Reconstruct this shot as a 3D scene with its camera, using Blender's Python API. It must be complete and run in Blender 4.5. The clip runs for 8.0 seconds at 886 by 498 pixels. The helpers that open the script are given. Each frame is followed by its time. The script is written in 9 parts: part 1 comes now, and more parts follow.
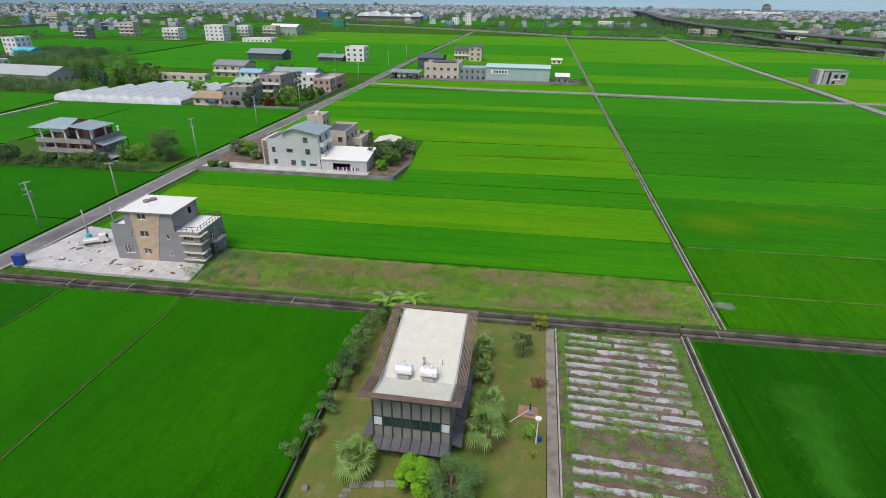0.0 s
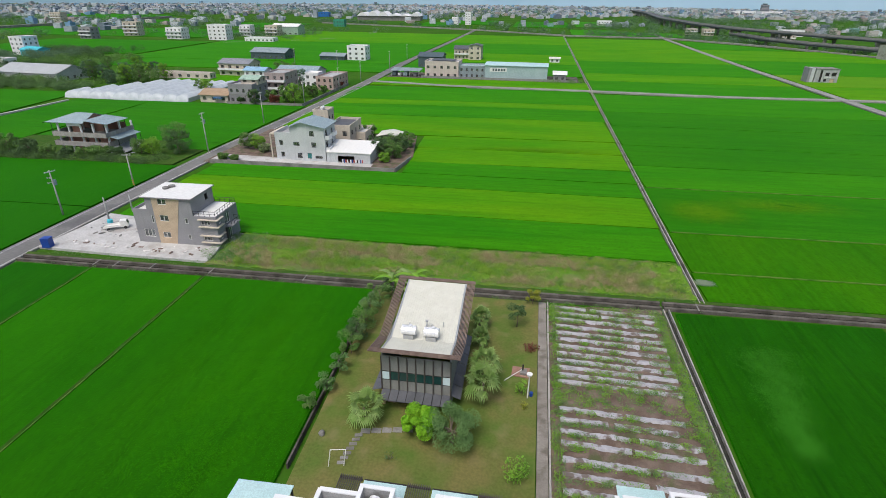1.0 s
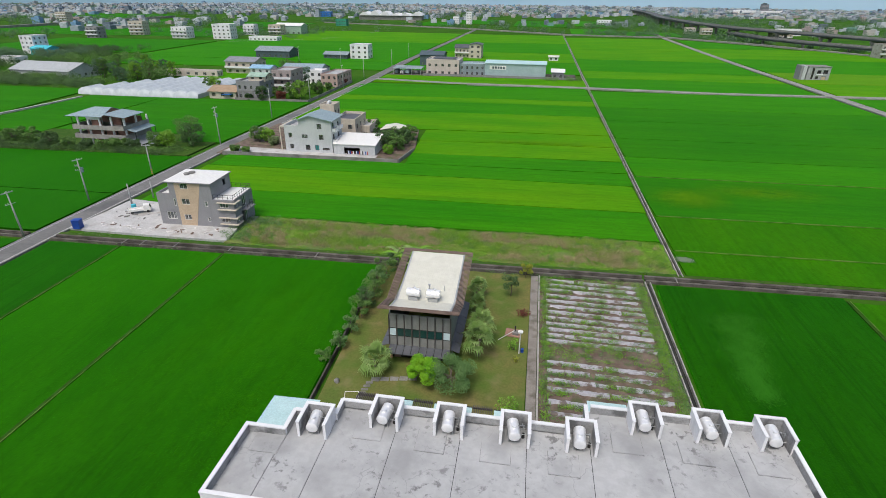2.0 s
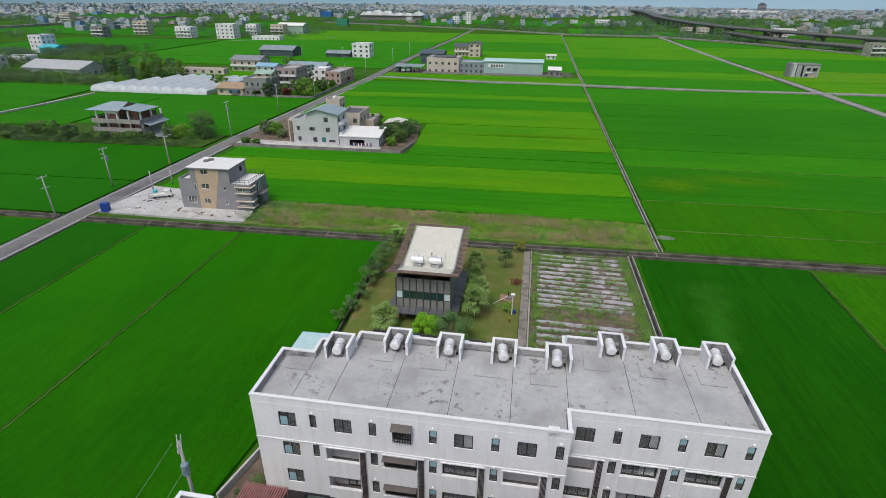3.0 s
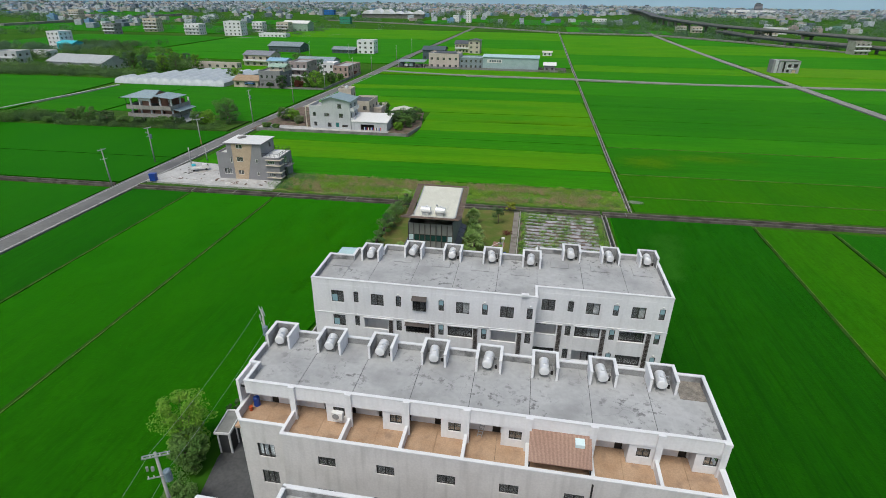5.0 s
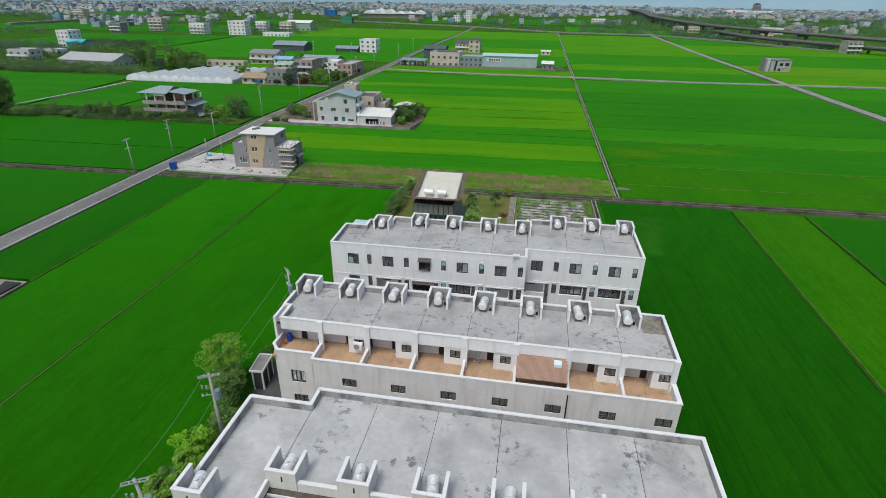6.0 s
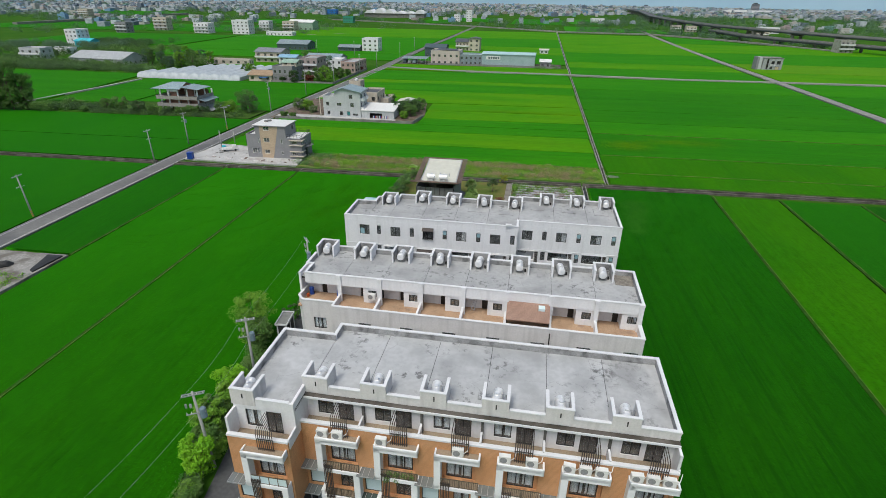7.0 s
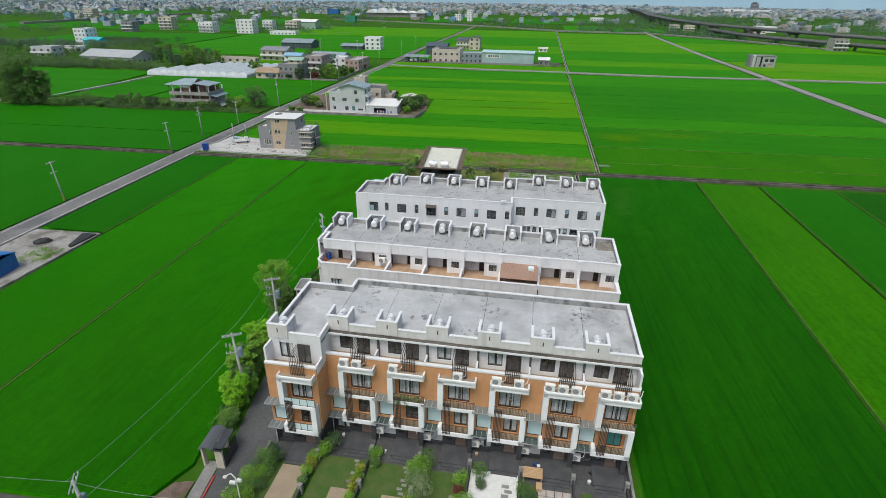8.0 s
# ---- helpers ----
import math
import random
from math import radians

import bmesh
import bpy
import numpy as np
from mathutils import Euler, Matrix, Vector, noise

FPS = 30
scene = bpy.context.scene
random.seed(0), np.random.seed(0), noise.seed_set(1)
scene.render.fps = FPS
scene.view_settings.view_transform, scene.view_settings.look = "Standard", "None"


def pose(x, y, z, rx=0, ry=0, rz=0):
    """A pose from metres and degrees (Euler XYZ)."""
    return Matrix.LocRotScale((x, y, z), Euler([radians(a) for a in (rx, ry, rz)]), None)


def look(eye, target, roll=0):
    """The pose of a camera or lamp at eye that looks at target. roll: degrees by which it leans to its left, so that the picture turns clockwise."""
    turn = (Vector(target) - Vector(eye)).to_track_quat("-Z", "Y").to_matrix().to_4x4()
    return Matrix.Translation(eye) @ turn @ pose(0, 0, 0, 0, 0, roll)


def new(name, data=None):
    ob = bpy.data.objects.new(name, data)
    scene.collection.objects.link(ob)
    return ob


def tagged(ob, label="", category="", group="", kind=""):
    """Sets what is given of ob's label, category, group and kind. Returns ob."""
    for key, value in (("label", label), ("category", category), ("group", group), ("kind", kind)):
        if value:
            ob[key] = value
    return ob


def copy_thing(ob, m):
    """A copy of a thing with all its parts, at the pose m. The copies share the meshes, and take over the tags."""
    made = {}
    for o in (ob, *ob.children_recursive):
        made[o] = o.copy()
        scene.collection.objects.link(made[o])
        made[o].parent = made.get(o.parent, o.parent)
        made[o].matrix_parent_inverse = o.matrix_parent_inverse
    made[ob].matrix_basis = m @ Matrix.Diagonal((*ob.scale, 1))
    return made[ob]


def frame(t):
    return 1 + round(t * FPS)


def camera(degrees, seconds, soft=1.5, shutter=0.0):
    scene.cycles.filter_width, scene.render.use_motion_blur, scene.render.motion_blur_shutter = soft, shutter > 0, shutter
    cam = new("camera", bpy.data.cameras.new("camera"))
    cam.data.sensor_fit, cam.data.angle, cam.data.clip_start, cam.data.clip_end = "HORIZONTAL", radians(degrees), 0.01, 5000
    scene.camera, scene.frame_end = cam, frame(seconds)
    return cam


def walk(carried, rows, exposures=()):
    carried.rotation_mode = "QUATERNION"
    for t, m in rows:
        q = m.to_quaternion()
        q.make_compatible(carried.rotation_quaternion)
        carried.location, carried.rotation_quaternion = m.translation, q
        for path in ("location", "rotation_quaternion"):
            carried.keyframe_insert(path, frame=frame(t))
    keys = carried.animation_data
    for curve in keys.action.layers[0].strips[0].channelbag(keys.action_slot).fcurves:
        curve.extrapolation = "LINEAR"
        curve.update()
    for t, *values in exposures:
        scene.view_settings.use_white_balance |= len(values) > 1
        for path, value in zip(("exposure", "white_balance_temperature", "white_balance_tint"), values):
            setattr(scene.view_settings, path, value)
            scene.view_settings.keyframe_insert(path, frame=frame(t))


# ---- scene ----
cam = camera(80.0, 8.0, soft=0.8)
PATH = [
    (0, (-0.088, 4.02, 42.015), (-0.322, 5.804, 41.143), 0.60),
    (0.5, (0.333, 0.855, 42.004), (0.097, 2.639, 41.131), 0.58),
    (1, (0.713, -2.706, 41.991), (0.479, -0.921, 41.118), 0.56),
    (1.5, (1.278, -6.624, 42.024), (1.04, -4.84, 41.15), 0.54),
    (3, (2.953, -19.966, 42.042), (2.716, -18.183, 41.169), 0.50),
    (3.5, (3.436, -24.611, 42.098), (3.2, -22.829, 41.222), 0.52),
    (4, (3.872, -29.435, 42.085), (3.637, -27.652, 41.21), 0.56),
    (4.5, (4.386, -34.182, 42.118), (4.151, -32.4, 41.242), 0.62),
    (6, (5.961, -48.562, 42.385), (5.725, -46.78, 41.509), 0.74),
    (6.5, (6.561, -53.366, 42.467), (6.324, -51.585, 41.589), 0.74),
    (7, (7.154, -58.126, 42.539), (6.917, -56.344, 41.662), 0.74),
    (7.5, (7.712, -62.825, 42.574), (7.474, -61.044, 41.697), 0.72),
    (8, (8.286, -67.284, 42.616), (8.046, -65.503, 41.738), 0.70),
]
walk(cam, [(t, look(eye, target, roll)) for t, eye, target, roll in PATH], [(0, 0.43, 6500, 10), (1.5, 0.48, 6500, 9), (3, 0.25, 6480, 8), (4.5, 0.22, 6450, 5), (6, 0.21, 6440, 4.5), (7.5, 0.28, 6440, 4.5), (8, 0.31, 6440, 4.5)])

# ---- light: bright overcast day, sun behind thin cloud ----
world = bpy.data.worlds.new("overcast_sky")
scene.world = world
world.use_nodes = True
wn = world.node_tree
wn.nodes.clear()
w_out = wn.nodes.new("ShaderNodeOutputWorld")
w_bg = wn.nodes.new("ShaderNodeBackground")
w_sky = wn.nodes.new("ShaderNodeTexSky")
w_sky.sky_type, w_sky.sun_disc = "NISHITA", False
w_sky.sun_elevation, w_sky.sun_rotation = radians(62), radians(200)
w_sky.air_density, w_sky.dust_density, w_sky.ozone_density = 1.0, 4.0, 1.0
w_bg.inputs["Strength"].default_value = 0.11
wn.links.new(w_sky.outputs[0], w_bg.inputs[0])
wn.links.new(w_bg.outputs[0], w_out.inputs[0])

sun = new("sun", bpy.data.lights.new("sun", "SUN"))
sun.data.energy, sun.data.angle, sun.data.color = 1.4, radians(24), (1.0, 0.985, 0.96)
sun.matrix_world = look((-20, -55, 110), (0, 0, 0))

# ---- materials ----
def mat(name, c1, c2=None, scale=0.6, rough=0.85, metal=0.0, bump=0.0, bscale=25.0, stain=None, streak=None, fine=0.12,
        spec=0.4, stretch=None, transmission=0.0, world_space=False, wave=None, spread=0.0, rows=None, sheen=0.0, mottle=None, crack=None):
    m = bpy.data.materials.new(name)
    m.use_nodes = True
    t = m.node_tree
    n, l = t.nodes, t.links
    p = n["Principled BSDF"]
    p.inputs["Roughness"].default_value = rough
    p.inputs["Metallic"].default_value = metal
    p.inputs["Specular IOR Level"].default_value = spec
    p.inputs["Transmission Weight"].default_value = transmission
    p.inputs["IOR"].default_value = 1.55 if transmission else 1.5
    p.inputs["Sheen Weight"].default_value, p.inputs["Sheen Roughness"].default_value = sheen, 0.45
    p.inputs["Sheen Tint"].default_value = (*[min(1.0, v * (8 if sheen > 0.5 else 4)) for v in c1], 1.0)
    tc = n.new("ShaderNodeTexCoord")
    if world_space:
        geo = n.new("ShaderNodeNewGeometry")
        co = geo.outputs["Position"]
    else:
        co = tc.outputs["Object"]
    c2 = c2 or tuple(0.8 * v for v in c1)

    def noise_tex(sc, detail=4.0, vec=None, scl=None, gritty=0.5):
        q = n.new("ShaderNodeTexNoise")
        q.inputs["Roughness"].default_value = gritty
        q.inputs["Scale"].default_value, q.inputs["Detail"].default_value = sc, detail
        src = vec or co
        if scl:
            mp = n.new("ShaderNodeMapping")
            mp.inputs["Scale"].default_value = scl
            l.new(src, mp.inputs["Vector"])
            src = mp.outputs[0]
        l.new(src, q.inputs["Vector"])
        return q.outputs["Fac"]

    def remap(sock, lo, hi):
        r = n.new("ShaderNodeMapRange")
        r.inputs["From Min"].default_value, r.inputs["From Max"].default_value = lo, hi
        l.new(sock, r.inputs["Value"])
        return r.outputs[0]

    def mix(fac, a, b, kind="MIX"):
        q = n.new("ShaderNodeMix")
        q.data_type, q.blend_type = "RGBA", kind
        for idx, val in ((0, fac), (6, a), (7, b)):
            if hasattr(val, "is_linked"):
                l.new(val, q.inputs[idx])
            elif isinstance(val, (int, float)):
                q.inputs[idx].default_value = val
            else:
                q.inputs[idx].default_value = (*val, 1.0)
        return q.outputs[2]

    col = mix(remap(noise_tex(scale, 5.0, scl=stretch), 0.35, 0.65), c1, c2)
    if fine:
        f = n.new("ShaderNodeMath")
        f.operation = "MULTIPLY"
        l.new(remap(noise_tex(scale * 14, 3.0, scl=stretch), 0.62, 0.38), f.inputs[0])
        f.inputs[1].default_value = fine * 2.5
        col = mix(f.outputs[0], col, mix(0.55, col, (0.0, 0.0, 0.0)))
    if wave:
        w = n.new("ShaderNodeTexWave")
        w.bands_direction = wave[0]
        w.inputs["Scale"].default_value, w.inputs["Distortion"].default_value = wave[1], wave[3] if len(wave) > 3 else 1.5
        w.inputs["Detail"].default_value = 2.0
        l.new(co, w.inputs["Vector"])
        col = mix(remap(w.outputs["Fac"], 0.0, 1.0 / max(wave[2], 0.01)), mix(0.35, col, (0, 0, 0)), col)
    if rows:
        k = n.new("ShaderNodeMath")
        k.operation = "MULTIPLY"
        l.new(remap(noise_tex(1.0, 3.0, scl=rows[:3]), 0.45, 0.72), k.inputs[0])
        k.inputs[1].default_value = rows[3]
        col = mix(k.outputs[0], col, mix(0.5, col, (0.0, 0.0, 0.0)))
    if stain:
        sc, sscale, lo, hi, amount = stain[:5]
        k = n.new("ShaderNodeMath")
        k.operation = "MULTIPLY"
        l.new(remap(noise_tex(sscale, 6.0, gritty=0.66 if len(stain) > 5 else 0.5), lo, hi), k.inputs[0])
        k.inputs[1].default_value = amount
        if len(stain) > 5:
            cl = n.new("ShaderNodeMath")
            cl.operation = "MULTIPLY"
            l.new(k.outputs[0], cl.inputs[0])
            l.new(remap(noise_tex(sscale * stain[5], 2.0), 0.44, 0.60), cl.inputs[1])
            k = cl
        col = mix(k.outputs[0], col, sc)
    if mottle:
        sc, sscale, lo, hi, amount = mottle
        k = n.new("ShaderNodeMath")
        k.operation = "MULTIPLY"
        l.new(remap(noise_tex(sscale, 7.0), lo, hi), k.inputs[0])
        k.inputs[1].default_value = amount
        col = mix(k.outputs[0], col, sc)
    if crack:
        sc, sscale, width, amount = crack
        wob = n.new("ShaderNodeTexNoise")
        wob.inputs["Scale"].default_value, wob.inputs["Detail"].default_value = sscale * 2.2, 5.0
        l.new(co, wob.inputs["Vector"])
        ad = n.new("ShaderNodeMixRGB")
        ad.blend_type, ad.inputs[0].default_value = "ADD", 0.9
        l.new(co, ad.inputs[1])
        l.new(wob.outputs["Color"], ad.inputs[2])
        vo = n.new("ShaderNodeTexVoronoi")
        vo.feature = "DISTANCE_TO_EDGE"
        vo.inputs["Scale"].default_value = sscale
        l.new(ad.outputs[0], vo.inputs["Vector"])
        k = n.new("ShaderNodeMath")
        k.operation = "MULTIPLY"
        l.new(remap(vo.outputs["Distance"], width, 0.0), k.inputs[0])
        k2 = n.new("ShaderNodeMath")
        k2.operation = "MULTIPLY"
        l.new(k.outputs[0], k2.inputs[0])
        l.new(remap(noise_tex(0.35, 3.0), 0.5, 0.62), k.inputs[1])
        k2.inputs[1].default_value = amount
        col = mix(k2.outputs[0], col, sc)
    if streak:
        sc, amount = streak
        k = n.new("ShaderNodeMath")
        k.operation = "MULTIPLY"
        l.new(remap(noise_tex(1.0, 4.0, scl=(1.7, 1.7, 0.13)), 0.5, 0.75), k.inputs[0])
        k.inputs[1].default_value = amount
        col = mix(k.outputs[0], col, sc)
    if spread:
        info = n.new("ShaderNodeObjectInfo")
        hsv = n.new("ShaderNodeHueSaturation")
        mr = n.new("ShaderNodeMapRange")
        mr.inputs["To Min"].default_value, mr.inputs["To Max"].default_value = 1 - spread, 1 + spread
        l.new(info.outputs["Random"], mr.inputs["Value"])
        l.new(mr.outputs[0], hsv.inputs["Value"])
        l.new(col, hsv.inputs["Color"])
        col = hsv.outputs[0]
    l.new(col, p.inputs["Base Color"])
    if bump:
        b = n.new("ShaderNodeBump")
        b.inputs["Strength"].default_value, b.inputs["Distance"].default_value = bump, 0.05
        l.new(noise_tex(bscale, 3.0), b.inputs["Height"])
        l.new(b.outputs[0], p.inputs["Normal"])
    return m


def rice(name, c1, c2, rows="X", amount=0.4, sheen=0.22, tone=0.86):
    c1, c2 = tuple(tone * v for v in c1), tuple((tone + 0.02) * v for v in c2)
    return mat(name, c1, c2, scale=0.07, stretch=(0.3, 1.3, 1) if rows == "Y" else (1.2, 0.5, 1), rough=0.75, sheen=sheen, bump=0.6, bscale=5.0, fine=0.10, spec=0.04, world_space=True, rows=((2.6, 0.05, 1, amount) if rows == "X" else (0.03, 0.9, 1, amount)),
               stain=(tuple(0.5 * v for v in c2), 2.2, 0.52, 0.74, 0.8))


RICE_DEEP = rice("rice_deep", (0.012, 0.098, 0.0022), (0.015, 0.115, 0.0022))
RICE_SOUTH = rice("rice_south", (0.019, 0.158, 0.0006), (0.028, 0.184, 0.0006), sheen=0.98, tone=0.555)
RICE_WEST = rice("rice_west", (0.016, 0.140, 0.0016), (0.022, 0.160, 0.0016), sheen=0.6, tone=0.56)
RICE_NORTH = rice("rice_north", (0.025, 0.20, 0.002), (0.039, 0.228, 0.002), "Y", tone=0.76)
RICE_STRIP = rice("rice_strip", (0.034, 0.195, 0.0003), (0.05, 0.225, 0.0003), sheen=0.3, tone=0.70)
RICE_EAST = rice("rice_east", (0.011, 0.108, 0.001), (0.017, 0.128, 0.001), "X", 0.8, sheen=0.75, tone=0.62)
RICE_MID = rice("rice_mid", (0.028, 0.208, 0.002), (0.047, 0.246, 0.002), "Y")
RICE_LIGHT = rice("rice_light", (0.054, 0.258, 0.002), (0.110, 0.295, 0.002), "Y")
RICE_YELLOW = rice("rice_yellow", (0.095, 0.275, 0.006), (0.12, 0.285, 0.008), "Y")
BLADES = rice("rice_blades", (0.0245, 0.162, 0.001), (0.033, 0.187, 0.001), sheen=0.7)
DARK_BLADES = rice("dark_rice_blades", (0.011, 0.115, 0.0012), (0.017, 0.135, 0.0012))
GROUND = mat("field_ground", (0.032, 0.115, 0.008), (0.055, 0.135, 0.014), spec=0.03, scale=0.03, rough=0.95, bump=0.3, bscale=2.0, world_space=True)
BANK_SOIL = mat("bund_soil", (0.02, 0.075, 0.005), (0.036, 0.085, 0.01), spec=0.08, scale=0.9, rough=0.95, bump=0.6, bscale=10, world_space=True,
                stain=((0.03, 0.10, 0.012), 0.6, 0.48, 0.6, 0.8))
RIDGE = mat("pale_grass_ridge", (0.075, 0.175, 0.02), (0.115, 0.19, 0.04), scale=0.5, rough=0.95, spec=0.05, world_space=True, stain=((0.03, 0.12, 0.01), 0.35, 0.5, 0.6, 0.8))
BUND = mat("bund_grass", (0.034, 0.098, 0.011), (0.066, 0.115, 0.022), spec=0.08, scale=0.8, rough=0.95, bump=0.5, bscale=12, world_space=True)
WEEDS = mat("weed_plot", (0.095, 0.25, 0.018), (0.15, 0.25, 0.035), spec=0.05, scale=0.22, rough=0.95, bump=0.9, bscale=6, fine=0.2,
            stain=((0.20, 0.16, 0.095), 0.2, 0.49, 0.62, 0.5), world_space=True)
LAWN = mat("dry_lawn", (0.175, 0.16, 0.055), (0.115, 0.15, 0.036), spec=0.05, scale=0.25, rough=0.95, bump=0.4, bscale=14,
           stain=((0.06, 0.15, 0.018), 0.16, 0.48, 0.64, 0.55), mottle=((0.23, 0.185, 0.095), 0.35, 0.55, 0.7, 0.5), world_space=True)
GRASS = mat("green_lawn", (0.05, 0.11, 0.015), (0.085, 0.12, 0.03), scale=0.8, rough=0.95, bump=0.4, bscale=18, world_space=True)
SOIL = mat("brown_soil", (0.125, 0.085, 0.064), (0.21, 0.155, 0.122), scale=0.7, rough=0.95, bump=0.9, bscale=6, fine=0.2,
           stain=((0.06, 0.09, 0.02), 0.5, 0.53, 0.66, 0.7), world_space=True)
MULCH = mat("plastic_mulch_film", (0.35, 0.34, 0.355), (0.46, 0.45, 0.48), scale=1.2, rough=0.35, bump=0.7, bscale=5,
            stain=((0.14, 0.11, 0.09), 0.9, 0.54, 0.62, 0.95), world_space=True)
PALE_LANE = mat("pale_lane_concrete", (0.25, 0.25, 0.23), (0.31, 0.31, 0.285), spec=0.08, scale=0.2, rough=0.9, bump=0.2, bscale=20, world_space=True,
                stain=((0.2, 0.2, 0.19), 0.1, 0.55, 0.65, 0.6))
ASPHALT = mat("asphalt", (0.17, 0.168, 0.162), (0.21, 0.208, 0.20), spec=0.08, scale=0.15, rough=0.9, bump=0.2, bscale=30, world_space=True,
              stain=((0.11, 0.11, 0.115), 0.08, 0.55, 0.62, 0.6))
LANE = mat("lane_asphalt", (0.082, 0.083, 0.086), (0.112, 0.113, 0.114), spec=0.08, scale=0.2, rough=0.9, bump=0.2, bscale=30, world_space=True, stain=((0.07, 0.07, 0.07), 0.3, 0.55, 0.7, 0.5))
DARK_ASPHALT = mat("dark_asphalt", (0.07, 0.07, 0.072), (0.095, 0.095, 0.095), spec=0.08, scale=0.2, rough=0.9, bump=0.2, bscale=30, world_space=True,
                   stain=((0.13, 0.13, 0.12), 0.4, 0.55, 0.7, 0.6))
CONCRETE = mat("old_concrete", (0.20, 0.195, 0.185), (0.28, 0.27, 0.255), scale=0.35, rough=0.9, bump=0.35, bscale=18, world_space=True,
               stain=((0.12, 0.11, 0.095), 0.5, 0.52, 0.68, 0.7))
MOSSY = mat("mossy_concrete", (0.105, 0.094, 0.082), (0.165, 0.15, 0.132), spec=0.08, scale=0.3, rough=0.95, bump=0.4, bscale=14, world_space=True,
            stain=((0.055, 0.05, 0.04), 0.35, 0.48, 0.62, 0.8))
PALE_DITCH = mat("pale_ditch_concrete", (0.36, 0.34, 0.31), (0.44, 0.42, 0.39), spec=0.08, scale=0.4, rough=0.9, bump=0.3, bscale=14, world_space=True, stain=((0.14, 0.12, 0.09), 0.5, 0.52, 0.66, 0.7))
DRY_WEED = mat("dry_weed", (0.42, 0.33, 0.19), (0.33, 0.275, 0.14), rough=0.9, world_space=True)
GREEN_WEED = mat("green_weed", (0.17, 0.37, 0.025), (0.25, 0.40, 0.05), rough=0.8, spec=0.2, world_space=True)
DITCH_WATER = mat("ditch_mud", (0.03, 0.03, 0.025), (0.05, 0.05, 0.04), rough=0.25, world_space=True)
YARD = mat("concrete_yard", (0.44, 0.43, 0.415), (0.54, 0.53, 0.515), scale=0.25, rough=0.9, bump=0.3, bscale=14, world_space=True,
           stain=((0.30, 0.27, 0.24), 0.35, 0.54, 0.66, 0.6))
GARDEN_PATH = mat("garden_path_concrete", (0.23, 0.205, 0.175), (0.29, 0.265, 0.23), scale=0.5, rough=0.95, bump=0.3, bscale=14, fine=0.15, world_space=True, stain=((0.10, 0.085, 0.06), 0.6, 0.5, 0.65, 0.7))
WHITE_LINE = mat("road_paint", (0.62, 0.62, 0.60), rough=0.7, world_space=True)

def roof_concrete(name, c1, c2, mould=0.7, cover=0.0):
    """Cast roof concrete with pale wash marks, clustered black mould and a few hair cracks."""
    return mat(name, c1, c2, scale=0.16, rough=0.85, bump=0.25, bscale=14, fine=0.06,
               mottle=(tuple(0.66 * v for v in c1), 0.3, 0.46 - cover, 0.70 - cover, 0.75), crack=((0.14, 0.14, 0.14), 0.42, 0.012, 0.4),
               stain=((0.075, 0.075, 0.072), 1.5, 0.55 - cover, 0.63, mould, 0.16))


ROOF = roof_concrete("roof_concrete", (0.385, 0.387, 0.385), (0.455, 0.456, 0.453))
PALE_ROOF_CONCRETE = roof_concrete("pale_roof_concrete", (0.44, 0.444, 0.446), (0.52, 0.524, 0.525), 0.8)
MOULDY_ROOF = roof_concrete("mouldy_roof_concrete", (0.42, 0.422, 0.42), (0.50, 0.50, 0.498), 0.85, 0.045)
JOINT = mat("dark_roof_joint", (0.05, 0.05, 0.05), rough=0.9)
WHITE = mat("white_plaster", (0.74, 0.735, 0.745), (0.79, 0.785, 0.795), scale=0.3, rough=0.8, bump=0.08, bscale=30, fine=0.04,
            streak=((0.42, 0.415, 0.405), 0.26))
RIBBON = mat("white_ribbon_paint", (0.86, 0.865, 0.875), (0.80, 0.805, 0.815), scale=0.7, rough=0.6, fine=0.03, streak=((0.55, 0.55, 0.54), 0.15))
COPING = mat("white_coping", (0.76, 0.76, 0.765), (0.70, 0.70, 0.705), scale=0.8, rough=0.7, fine=0.04)
FAIRFACE = mat("board_marked_concrete", (0.64, 0.615, 0.60), (0.71, 0.685, 0.67), scale=0.4, rough=0.9, bump=0.12, bscale=20, fine=0.05,
               streak=((0.40, 0.385, 0.37), 0.5))
# weathered grey, darkened further for the shade inside the tank enclosures
INNER = mat("weathered_shaded_render", (0.29, 0.29, 0.288), (0.40, 0.40, 0.398), scale=0.5, rough=0.9, bump=0.3, bscale=16,
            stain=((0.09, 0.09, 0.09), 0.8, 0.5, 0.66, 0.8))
BRICK = mat("orange_brick_tile", (0.58, 0.295, 0.135), (0.65, 0.345, 0.17), scale=0.9, rough=0.8, bump=0.3, bscale=22, fine=0.12,
            wave=("Z", 2.5, 9.0))
DARK_TILE = mat("dark_grey_tile", (0.045, 0.046, 0.05), (0.065, 0.066, 0.07), scale=0.7, rough=0.45, bump=0.15, bscale=12)
PORCH = mat("porch_stone", (0.06, 0.061, 0.065), (0.088, 0.089, 0.093), scale=0.9, rough=0.55, bump=0.15, bscale=12)
DARK_METAL = mat("dark_brown_metal", (0.062, 0.05, 0.045), (0.085, 0.07, 0.063), scale=2, rough=0.5)
RAIL = mat("brown_rail_metal", (0.11, 0.085, 0.06), (0.14, 0.11, 0.08), scale=2, rough=0.55)
FRAME = mat("window_aluminium", (0.028, 0.026, 0.025), rough=0.45)
GLASS = mat("window_glass", (0.93, 0.96, 0.96), (0.9, 0.94, 0.94), rough=0.02, spec=0.5, transmission=0.955, fine=0)
